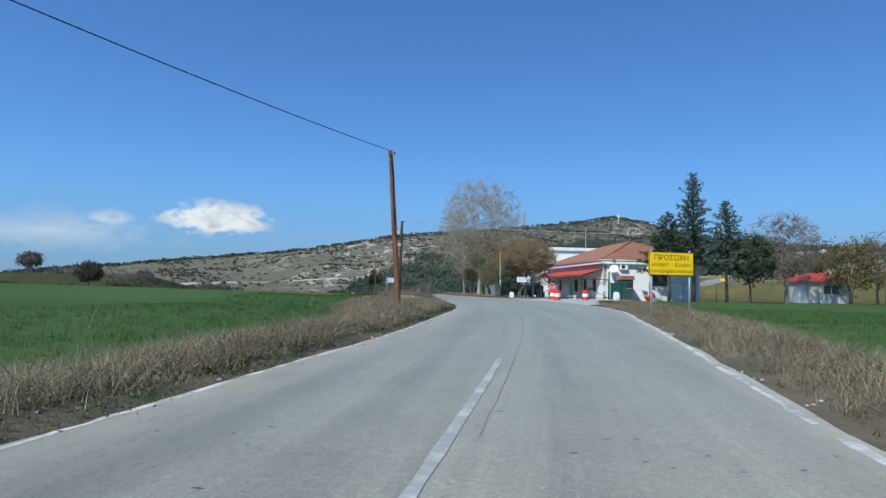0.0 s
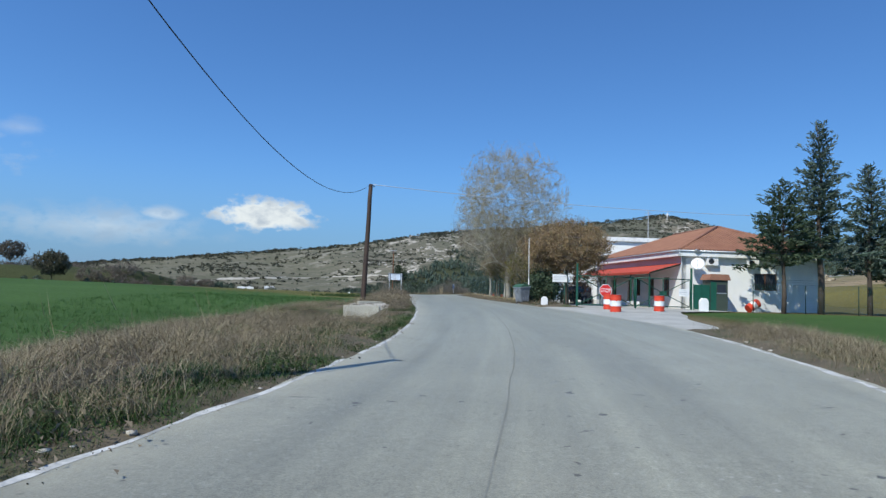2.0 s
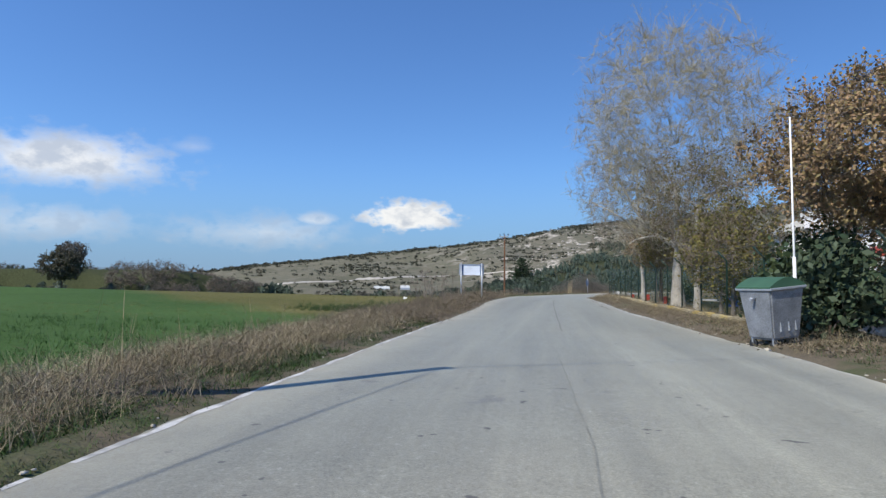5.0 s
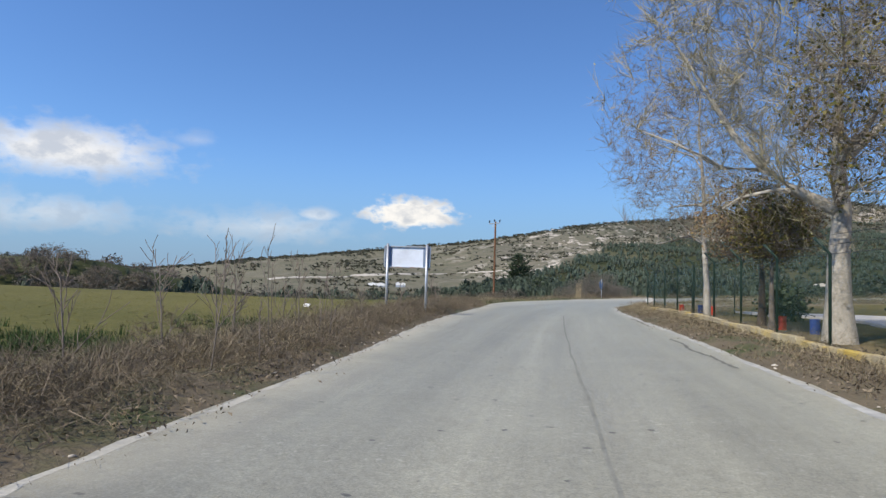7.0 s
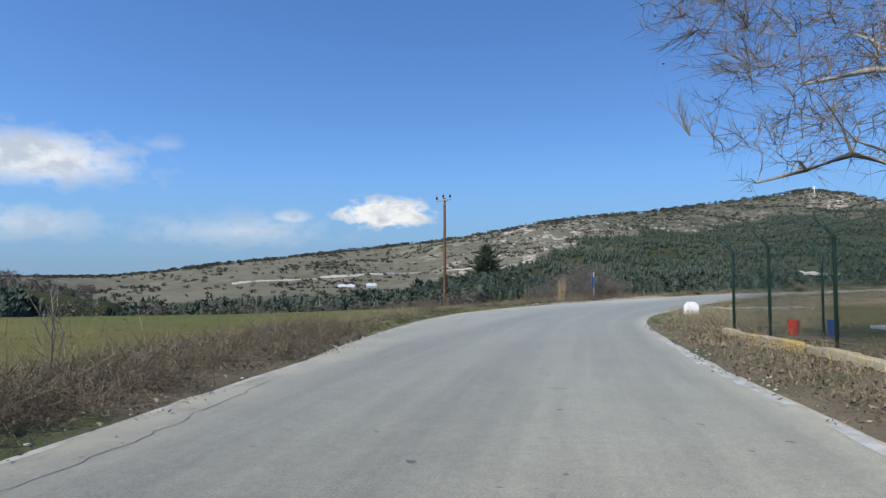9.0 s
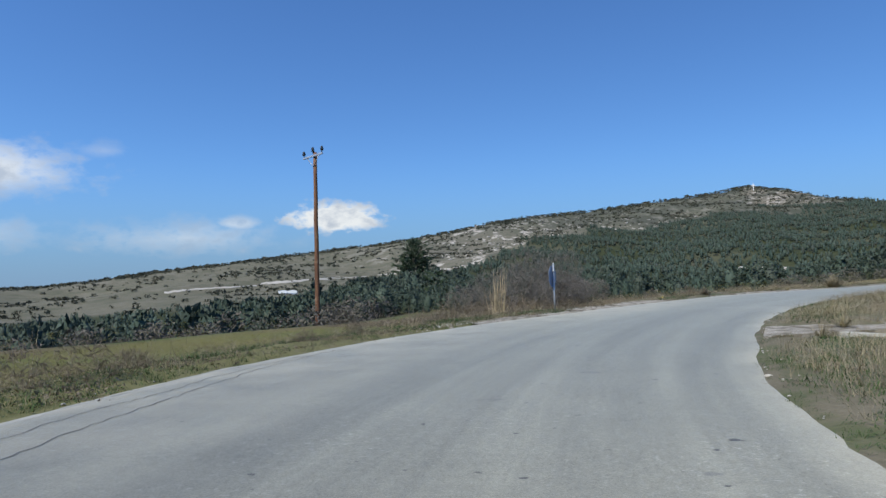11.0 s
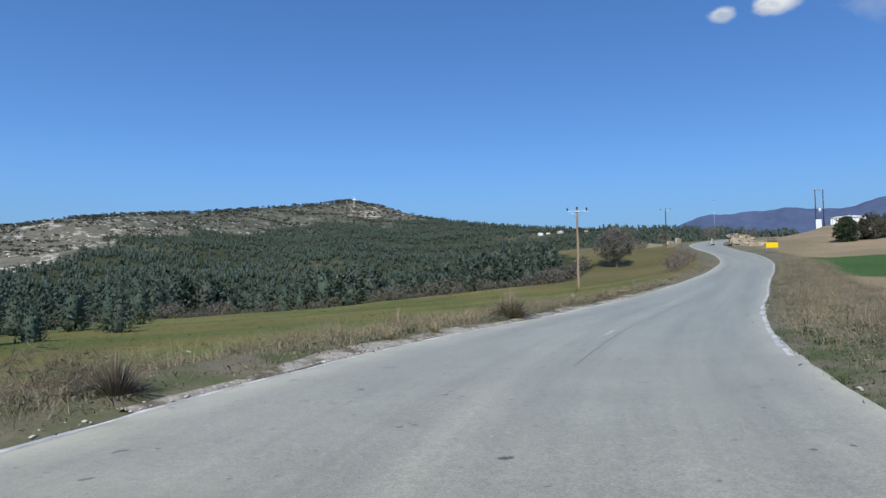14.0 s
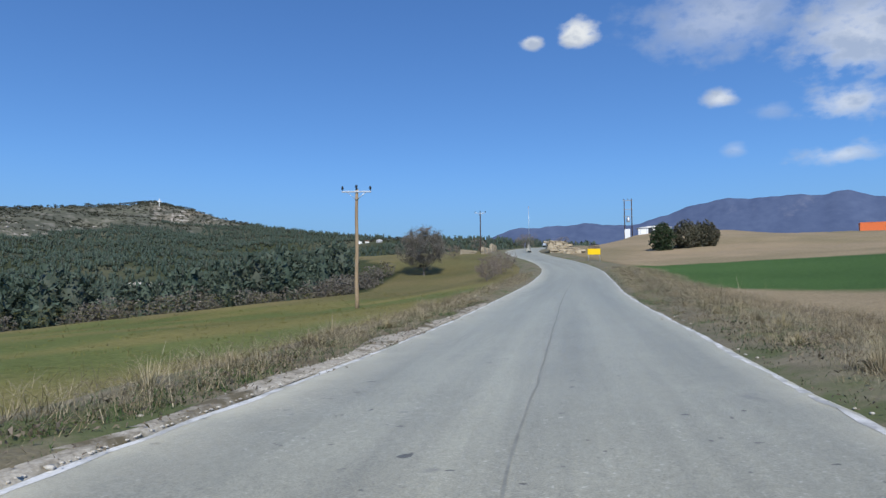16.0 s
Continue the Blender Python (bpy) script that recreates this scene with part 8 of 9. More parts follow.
def valley_woods():
    rng = np.random.default_rng(301)
    far_t = [crown_mass(k, k % 3 == 0, 1, 18, 0.15) for k in range(6)]
    near_t = [crown_mass(20 + k, k % 3 == 0, 1, 430, 0.058) for k in range(6)]
    n = 46000
    az, r = rng.uniform(-62, 48, n), np.sqrt(rng.uniform(0.0006, 1, n)) * 1900
    x, y = r * np.sin(np.radians(az)), 100 + r * np.cos(np.radians(az))
    s, off, _ = along(x, y)
    out = np.interp(s, S, LEFT) - off
    edge = np.interp(s, *np.array(FIELD_EDGE, float).T)
    upper = np.interp(az, [-45, -30, -18, -13, -10, -8, -4, 0, 6, 12, 17, 22, 30, 45], [420, 430, 440, 480, 560, 760, 1020, 1270, 1480, 1650, 1800, 1900, 1900, 900])
    keep = (off < 0) & (out > edge * 1.12 + 3) & (r + waves(x, y, 160, 31) * (70 + 110 * smoothstep(r, 600, 1000)) < upper - 20) & (waves(x, y, 70, 33) > -0.62) & ~((az > 29.0) & (az < 34.6) & (r > 1085) & (r < 1230)) & ~((az > 12.9) & (az < 16.9) & (r > 585) & (r < 705))
    x, y, r, az = x[keep], y[keep], r[keep], az[keep]
    z = ground_z(x, y)
    size = rng.uniform(3.2, 8.6, len(x)) * np.interp(r, [100, 400, 1500], [0.85, 1.0, 1.15])
    size = below(x, y, z, size)
    p = np.c_[x, y, z - 0.3]
    near = r < 170
    far_field = ~((x < -20) & (y < 135))
    p, size, near = p[far_field], size[far_field], near[far_field]
    stuff("valley_woods_far", far_t, p[~near], size[~near], 302, PINE_FAR, "dense dark pine woods covering the valley and slope", "woods", 0.03)
    stuff("valley_woods_near", near_t, p[near], size[near] * 0.95, 303, PINE_FAR, "dark pine wood below the meadow edge", "woods", 0.03)
    # a closing belt along the valley rim
    m = 850
    s2 = rng.uniform(113, 262, m)
    o2 = np.interp(s2, *np.array(FIELD_EDGE, float).T) * 1.1 + 5 + rng.exponential(26, m)
    q = np.array([on_road(a, float(np.interp(a, S, LEFT)) - b) for a, b in zip(s2, o2)])
    q[:, 2] = ground_z(q[:, 0], q[:, 1]) - 0.3
    top = np.clip(np.interp(s2, [80, 118, 150, 200, 240, 262], [3.2, 2.2, 1.8, 2.0, 5.0, 8.0]) + rng.normal(0, 1.2, m) - q[:, 2], 2.2, 9)
    top = below(q[:, 0], q[:, 1], q[:, 2], top)
    stuff("valley_rim_trees", near_t, q, top, 304, PINE_FAR, "dark trees and shrubs along the rim of the meadow", "woods", 0.05)
    # unbroken belt of brush and pines along the near rim
    line = np.array([(-110.0, 140.0), (-75.0, 134.0), (-44.0, 136.0), (-26.0, 144.0), (-18.0, 149.8), (-12.5, 149.2), (-10.5, 151.5), (-8.5, 158.0), (4.0, 172.0)])
    m = 380
    u = rng.uniform(0, len(line) - 1.001, m)
    i = u.astype(int)
    q = line[i] + (line[i + 1] - line[i]) * (u - i)[:, None] + np.c_[-rng.uniform(-2, 8, m) * 0.5, rng.uniform(0, 26, m)]
    z = ground_z(q[:, 0], q[:, 1]) - 0.4
    top = np.clip(np.interp(q[:, 0], [-110, -50, -18, 0], [4.2, 2.9, 2.4, 2.2]) + rng.normal(0, 0.5, m) - z, 1.6, 10)
    top = below(q[:, 0], q[:, 1], z, top)
    pine = q[:, 0] > -34
    q, z, top = q[pine], z[pine], top[pine]
    stuff("rim_belt", near_t, np.c_[q, z], top, 306, PINE_FAR, "dark pines and shrubs along the near valley rim", "woods", 0.06)
    hedge_t = [clump(np.random.default_rng(50 + k), 220, 1.0, round_shape, 0.075) for k in range(4)]
    m = 640
    u = rng.uniform(0, len(line) - 2.001, m)
    i = u.astype(int)
    q = line[i] + (line[i + 1] - line[i]) * (u - i)[:, None] + np.c_[rng.uniform(-3, 3, m), rng.uniform(-2, 6, m)]
    z = ground_z(q[:, 0], q[:, 1]) - 0.3
    tall = np.clip(below(q[:, 0], q[:, 1], z, 40.0) / 0.86, 0.9, 5.0) * rng.uniform(0.6, 1.0, m)
    keep = q[:, 0] < -32
    q, z, tall = q[keep], z[keep], tall[keep]
    stuff("rim_hedge", hedge_t, np.c_[q, z], tall, 308, BRUSH, "leafless grey-brown hedge along the near valley rim", "hedge", 0.06)
    line2 = np.array([(-125.0, 152.0), (-92.0, 152.0), (-62.0, 158.0), (-44.0, 166.0), (-29.0, 171.0), (-17.0, 174.0)])
    wood_t = [crown_mass(70 + k, k % 2 > 0, 1, 300, 0.065) for k in range(6)]
    m = 560
    u = rng.uniform(0, len(line2) - 1.001, m)
    i = u.astype(int)
    q = line2[i] + (line2[i + 1] - line2[i]) * (u - i)[:, None] + np.c_[rng.uniform(-4, 4, m), rng.uniform(-3, 10, m)]
    z = ground_z(q[:, 0], q[:, 1]) - 0.4
    tall = np.clip(below(q[:, 0], q[:, 1], z, 40.0) / 0.84, 1.0, 5.5)
    pine = q[:, 0] > -50
    stuff("far_rim_hedge", hedge_t, np.c_[q, z][~pine], tall[~pine], 310, BRUSH, "leafless grey-brown hedge beyond the meadow edge", "hedge", 0.06)
    stuff("rim_wood", wood_t, np.c_[q, z][pine], tall[pine], 309, PINE_FAR, "dark green trees beyond the meadow edge", "woods", 0.05)
    brush_t = [clump(np.random.default_rng(60 + k), 260, 1.0, round_shape, 0.08) for k in range(4)]
    m = 400
    s3 = rng.uniform(100, 262, m)
    o3 = np.interp(s3, *np.array(FIELD_EDGE, float).T) * 1.05 + 1 + rng.exponential(4.5, m)
    q = np.array([on_road(a, float(np.interp(a, S, LEFT)) - b) for a, b in zip(s3, o3)])
    q[:, 2] = ground_z(q[:, 0], q[:, 1]) - 0.3
    stuff("rim_brush", brush_t, q, below(q[:, 0], q[:, 1], q[:, 2], rng.uniform(1.6, 3.6, m)), 305, BRUSH, "leafless grey-brown brush along the meadow rim", "brush", 0.08)


def bend_brush():
    """Matted dry stems under the thicket and along the shoulder at the bend, and green weeds at the field edge."""
    rng = np.random.default_rng(331)
    t = [tangle(np.random.default_rng(90 + k), 120, 1.0, 0.011) for k in range(5)]
    m = 620
    s = rng.uniform(137, 161, m)
    o = np.interp(s, [137, 143, 147, 152, 161], [2.0, 1.75, 1.25, 0.95, 0.9]) + rng.random(m) ** 1.3 * np.interp(s, [137, 145, 148, 161], [6.0, 4.6, 2.2, 1.8])
    near = np.interp(s, [137, 144, 149, 161], [2.0, 1.9, 1.2, 0.9])
    q = np.array([on_road(a, float(np.interp(a, S, LEFT)) - b) for a, b in zip(s, o)])
    road_z = q[:, 2].copy()
    q[:, 2] = np.maximum(ground_z(q[:, 0], q[:, 1]), road_z - np.interp(o - near, [0, 1.2, 3.0], [0.02, 0.02, 0.6])) - 0.03
    tall = rng.uniform(0.5, 1.0, m) * np.interp(o - near, [0, 0.7, 2.0], [0.45, 0.85, 1.5]) * np.interp(s, [137, 140, 143, 145, 147.5, 151, 161], [0.3, 0.4, 0.95, 1.0, 0.6, 0.42, 0.3])
    stuff("bend_brush", t, q, tall, 332, WEED, "matted dry brown brush under the thicket at the bend", "brush", 0.12)
    g = [tuft(np.random.default_rng(95 + k), 26, 1.0, 0.5, 0.05) for k in range(3)]
    m = 420
    p = np.array([(-10.8, 83.8)] * 250 + [(-9.3, 90.6)] * 170) + rng.normal(0, 1, (m, 2)) * (1.5, 1.1)
    p = np.c_[p, ground_z(p[:, 0], p[:, 1])]
    stuff("green_weeds", g, p, rng.uniform(0.12, 0.3, m), 333, GREEN_GRASS, "patches of fresh green weeds at the field edge", "weeds", 0.15)


def hill_scrub():
    rng = np.random.default_rng(311)
    t = [clump(np.random.default_rng(40 + k), 13, 1.0, low_shape, 0.5) for k in range(6)]
    n = 26000
    az, r = rng.uniform(-62, 46, n), 420 + (rng.random(n) ** 0.8) * 2300
    x, y = r * np.sin(np.radians(az)), 100 + r * np.cos(np.radians(az))
    keep = waves(x, y, 130, 35) + rng.normal(0, 0.5, n) > np.interp(r, [420, 560, 700, 1400, 2200], [0.0, 0.15, 0.05, -0.3, -0.9])
    x, y, r = x[keep], y[keep], r[keep]
    stuff("hill_scrub", t, np.c_[x, y, ground_z(x, y) - 0.3], rng.uniform(2.2, 6.0, len(x)) * np.interp(r, [400, 2400], [0.9, 1.7]), 312, SCRUB, "dark low scrub dotted over the limestone hills", "scrub", 0.02)
    # trees along the ridge line
    m = 2600
    az = rng.uniform(-48, 42, m)
    keep = waves(az * 9, az * 0, 30, 37) + rng.normal(0, 0.4, m) > -0.35
    az = az[keep]
    r = np.interp(az, SKY_AZ, SKY_R) * rng.uniform(0.955, 1.0, len(az))
    x, y = r * np.sin(np.radians(az)), 100 + r * np.cos(np.radians(az))
    stuff("ridge_scrub", t, np.c_[x, y, ground_z(x, y) - 0.8], rng.uniform(4, 9, len(az)) * np.interp(r, [900, 2600], [0.7, 1.5]), 314, SCRUB, "dark scrub trees along the ridge line", "scrub", 0.02)
    # hedge line and bushes beyond the wheat
    m = 260
    x, y = rng.uniform(-240, -60, m), 0.0
    y = 150 - 0.15 * (x + 60) + rng.normal(0, 9, m)
    tt = [clump(np.random.default_rng(80 + k), 200, 1.0, round_shape, 0.1) for k in range(4)]
    stuff("far_hedge", tt, np.c_[x, y, ground_z(x, y) - 0.4], rng.uniform(1.2, 2.9, m), 313, BRUSH, "leafless grey hedge beyond the fields", "hedge", 0.05)


def boulders():
    rng = np.random.default_rng(321)
    t = []
    for k in range(5):
        bm = bmesh.new()
        bmesh.ops.create_icosphere(bm, subdivisions=1, radius=0.5)
        v = np.array([tuple(q.co) for q in bm.verts]) * (1 + np.random.default_rng(k).uniform(-0.3, 0.3, (len(bm.verts), 1))) * (1.3, 1, 0.6)
        f = np.array([[q.index for q in fc.verts] for fc in bm.faces])
        bm.free()
        t.append((v, f))
    n = 11000
    az, r = rng.uniform(-30, 22, n), rng.uniform(560, 2400, n)
    x, y = r * np.sin(np.radians(az)), 100 + r * np.cos(np.radians(az))
    upper = np.interp(az, [-45, -30, -18, -13, -10, -8, -4, 0, 6, 12, 17, 22, 30, 45], [420, 430, 440, 480, 560, 760, 1020, 1270, 1480, 1650, 1800, 1900, 1900, 900])
    keep = (waves(x, y, 150, 36) + rng.normal(0, 0.35, n) > np.interp(az, [-18, -8], [1.5, 0.42])) & (r > upper + 30) & ((r < 1750) | ((az > 14.5) & (az < 19.5) & (r > 1900) & (r < 2300)))
    x, y, r = x[keep], y[keep], r[keep]
    stuff("hill_rocks", t, np.c_[x, y, ground_z(x, y) + 0.3], rng.uniform(1.6, 5.6, len(x)), 322, surface("pale_limestone", (0.42, 0.38, 0.32), (0.58, 0.53, 0.46), 0.1, 1.0, 0.95, 0.0), "pale limestone outcrops on the hill slopes", "rocks", 0.2)
    # chips on the culvert track
    y = rng.uniform(49.0, 54.3, 420)
    x = -1.8 - (1.3 + 1.3 * (y - 49) / 5.5) * rng.random(420)
    stuff("track_stones", t, np.c_[x, y, along(x, y)[2] + 0.12 + rng.uniform(-0.06, 0.01, 420)], rng.uniform(0.02, 0.08, 420), 328, GRAVEL, "loose pale stones on the gravel track", "stones", 0.2)
    # pale quarry face among the woods
    m = 46
    az, r = rng.uniform(13.2, 16.6, m), rng.uniform(672, 700, m)
    x, y = r * np.sin(np.radians(az)), 100 + r * np.cos(np.radians(az))
    stuff("quarry_rocks", t, np.c_[x, y, ground_z(x, y) + 2.5], rng.uniform(5, 10, m), 326, GRAVEL, "pale quarried rock face among the pines", "rocks", 0.2)
    # loose stones on the verges
    m = 1300
    s = rng.uniform(-5, 235, m)
    side = rng.random(m) < 0.5
    o = np.where(side, np.interp(s, S, LEFT) - rng.exponential(0.35, m) - 0.02, np.interp(s, S, RIGHT) + rng.exponential(0.35, m) + 0.02)
    keep = ~(~side & (s > 43) & (s < 63))
    q = np.array([on_road(a, b, 0.015) for a, b in zip(s[keep], o[keep])])
    stuff("verge_stones", t, q, rng.uniform(0.015, 0.06, len(q)) * np.where(rng.random(len(q)) < 0.06, 2.2, 1.0), 323, GRAVEL, "loose pale stones along the road edge", "stones", 0.2)
    for s0, s1, n, wide in ((134, 149, 1100, 0.9),):
        s = rng.uniform(s0, s1, n)
        q = np.array([on_road(a, float(np.interp(a, S, LEFT)) - 0.2 - b, 0.05) for a, b in zip(s, rng.uniform(0, wide, n))])
        stuff("bend_rubble", t, q, rng.uniform(0.012, 0.05, n), 327, GRAVEL, "pale limestone chips on the shoulder at the bend", "stones", 0.2)
    s = rng.uniform(154, 198, 4200)
    q = np.array([on_road(a, float(np.interp(a, S, LEFT)) - b, 0.02) for a, b in zip(s, rng.exponential(0.3, 4200))])
    stuff("verge_rubble", t, q, rng.uniform(0.012, 0.045, 4200) * np.where(rng.random(4200) < 0.04, 2.2, 1.0), 324, GRAVEL, "white limestone rubble on the road shoulder", "stones", 0.2)


def bands(rng, n, s0, s1, lo, hi, side, power=1.0):
    s = rng.uniform(s0, s1, n)
    o = lo + (hi - lo) * rng.random(n) ** power
    base = np.interp(s, S, LEFT if side < 0 else RIGHT)
    q = np.array([on_road(a, b + side * c) for a, b, c in zip(s, base, o)])
    ground = ground_z(q[:, 0], q[:, 1])
    high = np.interp(s, [-30, 36, 44, 60, 100, 130, 150], [1.8, 1.8, 1.0, 1.3, 1.6, 0.6, 1.2]) if side < 0 else np.interp(s, [-30, 40, 80, 125, 140, 170], [1.6, 1.4, 1.2, 1.0, 1.0, 1.8])
    wide = (verge_width(s) if side < 0 else right_width(s)) / 3.5
    o = np.where((o > 0.3) & (o < 4.7), 0.3 + (o - 0.3) * wide, o)
    q = np.array([on_road(a, b + side * c) for a, b, c in zip(s, base, o)])
    ground = ground_z(q[:, 0], q[:, 1])
    lift = np.interp(np.where(o > 0.3, 0.3 + (o - 0.3) / wide, o), [0.05, 0.3, 0.6, 1.0, 1.5, 2.1, 2.8, 3.6, 4.6], [0.006, 0.025, 0.05, 0.07, 0.08, 0.07, 0.03, -0.06, -0.3])
    lift = np.where(lift > 0.01, lift * high, lift) + 0.035
    ditch = (side < 0) * (s > 40) * (s < 49.4) * 0.55 * np.clip((s - 40) / 3, 0, 1) * np.interp(o, [0.3, 0.78, 1.42, 2.22], [0, 0.35, 0.75, 1])
    q[:, 2] = np.maximum(q[:, 2] + lift - ditch - 0.04, ground)
    open_drive = (side > 0) & (((s > 43.5) & (s < 63.5)) | ((s > 132.2) & (s < 136.8)))
    track = (side < 0) & (s > 48.6) & (s < 57.0) & (o > 1.0) & (o < 3.6)
    ok = ~(open_drive | track)
    return q[ok], s[ok], o[ok]


def grasses():
    rng = np.random.default_rng(331)
    dry = [tuft(random.Random(k), 15, 0.34, 0.26, 0.0045, 1.3) for k in range(8)]
    weeds = [tangle(np.random.default_rng(30 + k), 56, 0.6, 0.0042) for k in range(8)]
    green = [tuft(random.Random(60 + k), 9, 0.1, 0.14, 0.009, 1.7) for k in range(6)]
    wheat = [tuft(random.Random(90 + k), 7, 0.17, 0.15, 0.009, 0.7) for k in range(6)]
    stalks = [tuft(random.Random(120 + k), 4, 1.0, 0.1, 0.006, 0.25) for k in range(5)]

    def lay(name, t, spec, size, mat, label, category, seed):
        qs, sc = [], []
        for n, s0, s1, lo, hi, side, power in spec:
            q, s, o = bands(rng, n, s0, s1, lo, hi, side, power)
            patch = waves(q[:, 0], q[:, 1], 2.6, seed) + rng.normal(0, 0.35, len(q)) > (0.25 if mat == STRAW else -0.3)
            qs.append(q[patch])
            sc.append(rng.uniform(*size, patch.sum()) * np.interp(o[patch], [0, 0.5, 1.5, 4], [0.5, 0.85, 1.1, 0.9]))
        stuff(name, t, np.vstack(qs), np.concatenate(sc), seed, mat, label, category, 0.25)

    lay("dry_verge_grass", dry, [(350, 39, 49.5, 0.6, 4.0, -1, 1.0), (500, 48.6, 58, 3.7, 5.6, -1, 1.0), (7000, -6, 46, 0.3, 4.2, -1, 0.8), (3000, 48, 75, 0.5, 3.8, -1, 0.9), (1500, 75, 108, 0.6, 3.6, -1, 0.8), (450, 108, 142, 0.3, 3.0, -1, 1.0), (1500, 142, 235, 0.5, 3.6, -1, 1.2),
                                 (4500, -6, 44, 0.2, 4.6, 1, 0.9), (450, 66, 122, 0.3, 2.0, 1, 1.0), (1900, 28, 50, 1.0, 4.4, -1, 0.8), (2400, 118, 152, 0.25, 6.5, 1, 0.9), (5200, 145, 245, 0.3, 6.0, 1, 1.0), (500, 158, 200, 0.5, 2.2, -1, 1.0)],
        (0.55, 1.3), DRY_GRASS, "dry brown grass along the road verges", "dry grass", 332)
    lay("straw_grass", dry, [(260, 100, 142, 0.5, 3.2, -1, 1.0), (1300, 150, 235, 0.7, 2.6, -1, 1.0), (1500, 118, 150, 0.6, 5.0, 1, 1.0), (2600, 160, 245, 0.4, 4.5, 1, 1.0), (500, 56, 76, 1.0, 3.2, -1, 1.0), (700, 66, 120, 0.2, 1.8, 1, 1.0)],
        (0.45, 1.15), STRAW, "pale straw-coloured grass tufts on the verges", "dry grass", 339)
    flat = [clump(np.random.default_rng(150 + k), 14, 1.0, lambda g: (g.normal(0, 0.28), g.normal(0, 0.28), 0.02 + 0.03 * g.random()), 0.055) for k in range(6)]
    lay("leaf_litter", flat, [(1400, 70, 112, 0.03, 2.0, -1, 1.2), (900, -6, 46, 0.05, 2.0, -1, 1.2), (2600, 66, 118, 0.05, 2.4, 1, 1.0), (500, 112, 145, 0.05, 1.5, -1, 1.0), (500, 150, 200, 0.05, 1.5, -1, 1.0), (600, 150, 220, 0.05, 2.0, 1, 1.0)],
        (0.6, 1.3), WEED, "dead leaves and broken stems on the verges", "litter", 338)
    lay("verge_weeds", weeds, [(220, 39, 49.5, 0.6, 3.4, -1, 1.0), (300, 48, 58, 0.4, 1.0, -1, 1.0), (1500, -6, 46, 0.5, 4.2, -1, 0.9), (480, 28, 50, 1.2, 4.4, -1, 0.9), (1300, 48, 78, 0.6, 3.6, -1, 1.0), (4200, 74, 112, 0.25, 4.0, -1, 0.9), (220, 112, 142, 0.5, 3.2, -1, 1.0), (400, 145, 235, 0.8, 4, -1, 1.0), (1100, -6, 44, 0.4, 4.6, 1, 1.0), (350, 64, 120, 0.3, 2.6, 1, 1.0), (1000, 150, 245, 0.8, 5, 1, 1.0)],
        (0.5, 1.25), WEED, "tangled brown weeds along the road verges", "weeds", 333)
    lay("green_verge_grass", green, [(7500, 20, 75, 0.02, 1.4, -1, 1.0), (3500, 22, 60, 0.02, 1.1, -1, 1.0), (1800, 150, 200, 0.3, 1.6, -1, 1.0), (2400, -6, 24, 0.02, 2.5, -1, 1.3), (4600, 106, 142, 0.05, 3.0, -1, 1.0), (3600, 118, 165, 0.02, 2.2, 1, 1.4), (900, -6, 44, 0.1, 3, 1, 1.2), (600, 62, 78, 0.3, 3, 1, 1.0), (1500, 165, 240, 0.1, 2.0, 1, 1.3)],
        (0.6, 1.5), GREEN_GRASS, "short dark green weeds at the road edge", "grass", 334)
    lay("low_green_weeds", green, [(2600, 36, 57, 0.03, 1.5, -1, 1.0), (900, -6, 30, 0.03, 1.0, -1, 1.0)], (0.6, 1.5), GREEN_GRASS, "low green weeds at the asphalt edge", "weeds", 343)
    lay("wheat_seedlings", wheat, [(16000, -4, 75, 2.0, 16, -1, 1.4), (6500, 2, 44, 2.4, 15, 1, 1.3)], (0.7, 1.3), WHEAT, "young green wheat in the field", "wheat", 335)
    lay("tall_stalks", stalks, [(120, 50, 110, 1.0, 4.2, -1, 1.0), (60, -4, 46, 1.0, 3.8, -1, 1.0), (20, 104, 142, 0.8, 4, -1, 1.0), (60, 150, 230, 1, 4, 1, 1.0)], (0.6, 1.25), DRY_GRASS, "single tall dry stalks on the verge", "stalks", 336)
    lay("meadow_tufts", green, [(6000, 76, 140, 3.4, 22, -1, 1.3), (6000, 146, 215, 3.6, 24, -1, 1.3)], (0.5, 1.1), leafy("olive_meadow_grass", [(0.15, 0.14, 0.035), (0.2, 0.18, 0.05), (0.12, 0.13, 0.03), (0.26, 0.21, 0.09)]), "short olive meadow grass", "meadow", 337)
    # large single clumps: stiff blades fanning out of one root
    wild = random.Random(56)
    tufts = []
    for side, s0, s1, count in ((1, 163, 200, 34), (-1, 158, 215, 16), (1, 128, 150, 7)):
        for j in range(count):
            s = s0 + (s1 - s0) * (j + wild.random()) / count
            o = wild.uniform(0.8, 2.4) if side > 0 else wild.uniform(0.9, 1.9)
            px, py, _ = on_road(s, float(np.interp(s, S, RIGHT if side > 0 else LEFT)) + side * o)
            tufts.append((px, py, wild.uniform(0.32, 0.62), wild.choice((STRAW, DRY_GRASS, DRY_GRASS)), 190))
    for k, (x, y, sc, mat, n) in enumerate(tuple(tufts) + ((14.0, 163.7, 1.0, DRY_GRASS, 1300), (4.0, 154.0, 0.6, WEED, 500), (10.0, 159.8, 0.35, STRAW, 260), (22.0, 171.5, 0.42, DRY_GRASS, 320), (24.4, 173.6, 0.35, STRAW, 260), (27.5, 176.0, 0.4, STRAW, 260), (8.6, 158.8, 0.3, STRAW, 220))):
        f = np.random.default_rng(340 + k)
        a, e = f.uniform(0, math.tau, n), np.radians(90 - 80 * f.random(n) ** 0.65)
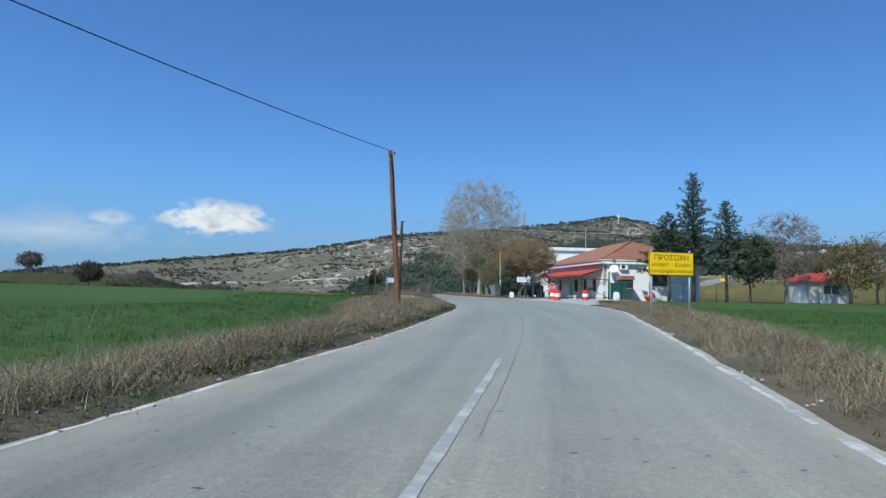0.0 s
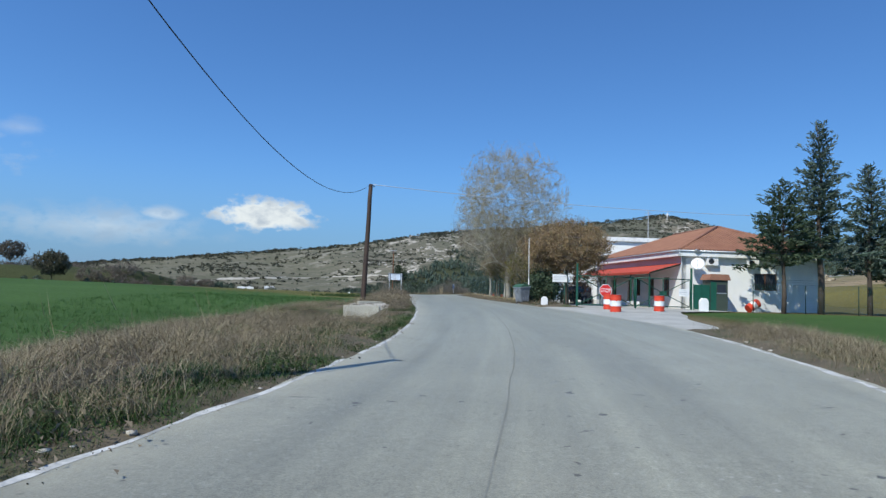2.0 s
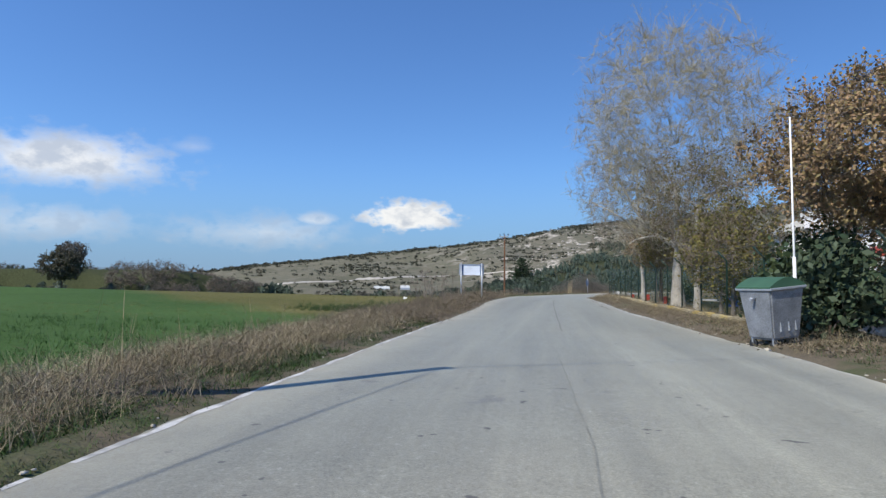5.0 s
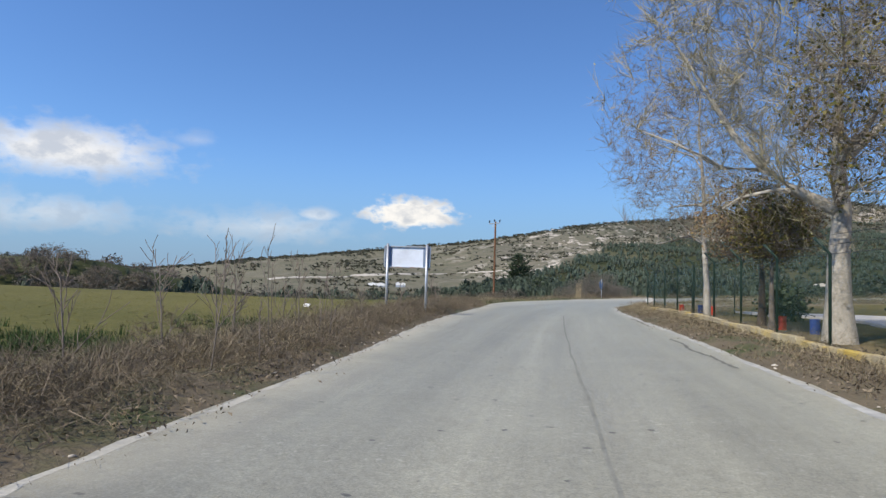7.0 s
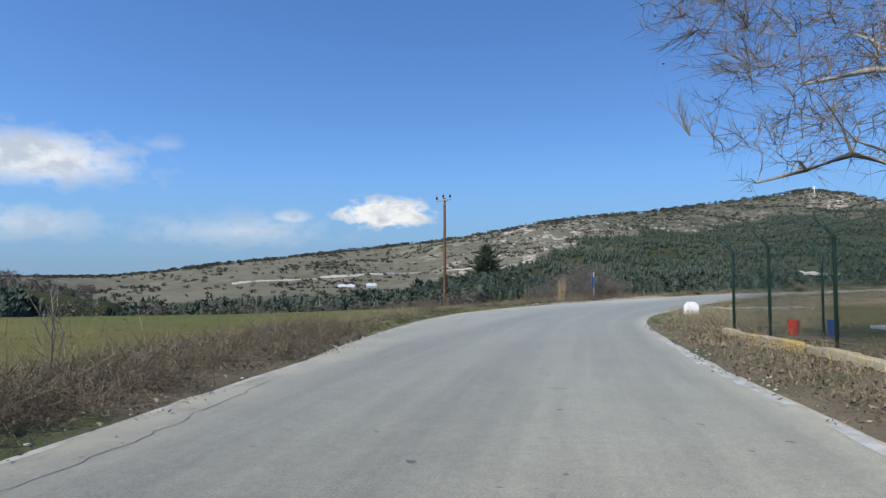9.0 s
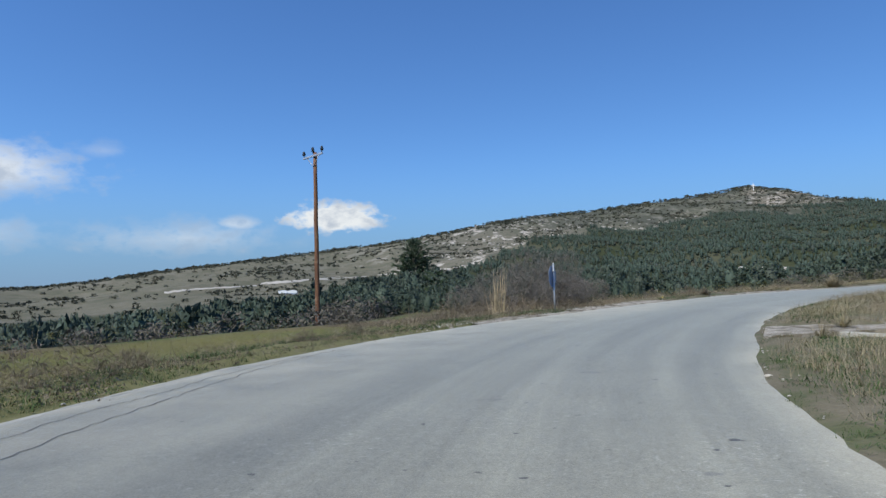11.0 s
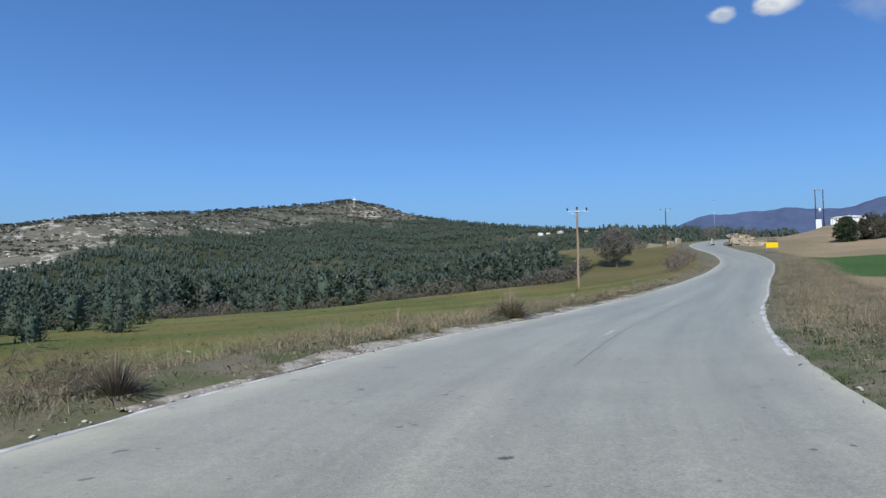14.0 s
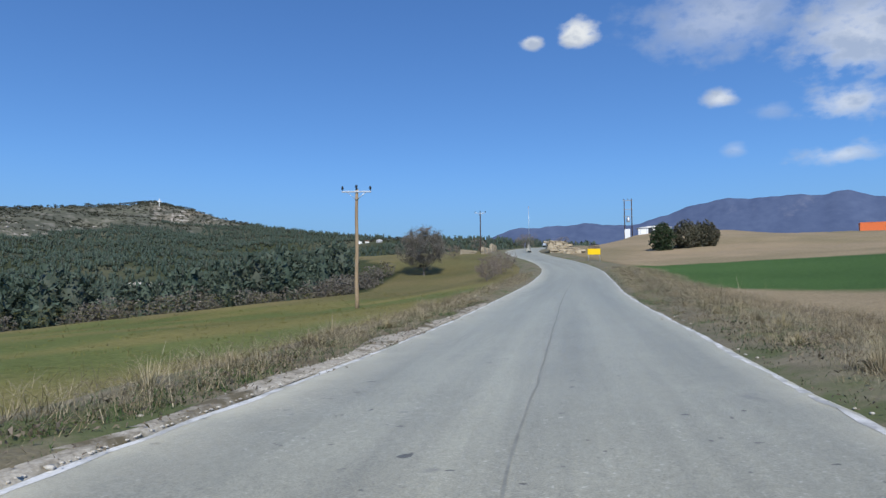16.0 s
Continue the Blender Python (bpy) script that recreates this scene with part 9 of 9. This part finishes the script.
        d = np.stack([np.cos(a) * np.cos(e), np.sin(a) * np.cos(e), np.sin(e)], 1)
        p = d * (0.3, 0.3, 0.0) * sc * f.uniform(0, 1, (n, 1)) + (0, 0, -0.03)
        size = sc * f.uniform(0.6, 1.1, (n, 1))
        w = np.stack([-np.sin(a), np.cos(a), a * 0], 1) * 0.0055
        mid = p + d * size * 0.55
        tip = p + d * size + np.array((0, 0, -0.12)) * size * np.cos(e)[:, None]
        v = np.stack([p - w, p + w, mid + w * 0.7, mid - w * 0.7, tip], 1).reshape(-1, 3)
        t = (np.array([(0, 1, 2), (0, 2, 3), (3, 2, 4)])[None] + np.arange(n)[:, None, None] * 5).reshape(-1, 3)
        ob = tri_mesh("grass_clump", v, t, mat)
        ob.matrix_world = pose(x, y, rz(x, y) + 0.05)
        tagged(ob, "large dry grass clump at the roadside", "grass clump", "grass clumps")


for k, (s0, o0, h) in enumerate(((123.6, 1.4, 0.9), (124.5, 1.1, 0.8), (122.6, 1.9, 0.8), (125.8, 1.5, 0.5), (130.0, 1.1, 0.45), (132.2, 1.3, 0.5), (154.2, 1.4, 0.75), (155.0, 1.6, 0.6), (170.4, 1.5, 0.5), (171.2, 1.7, 0.45), (93.0, 1.9, 0.8), (95.5, 2.6, 0.7), (88.5, 1.5, 0.8), (84.0, 2.2, 0.9), (80.5, 1.6, 0.8))):
    x, y, z = on_road(s0, float(np.interp(s0, S, LEFT)) - o0)
    dome_tree("dry_shrub", x, y, h + 0.15, 200 + k, h * 1.5, 0.05, BARK_GREY, WEED, label="low dry twiggy brown shrub on the verge", category="shrub", trunk_r=0.012, boughs=26, twigs=260, shoots=6, fine=0.003, group="dry shrubs on the verge", fork=0.15)
valley_woods()
bend_brush()
hill_scrub()
boulders()
grasses()

# a scrap of plastic in the meadow
bm = bmesh.new()
bmesh.ops.create_icosphere(bm, subdivisions=2, radius=0.22)
rr = random.Random(3)
for v in bm.verts:
    v.co *= 1 + rr.uniform(-0.35, 0.35)
    v.co.z *= 0.6
scrap = tagged(part("plastic_scrap", bm, WHITE_PAINT), "crumpled white plastic scrap lying in the meadow", "litter")
scrap.matrix_world = pose(-14.2, 100.6, gz(-14.2, 100.6) + 0.06) @ Matrix.Diagonal((0.6, 0.6, 0.7, 1))
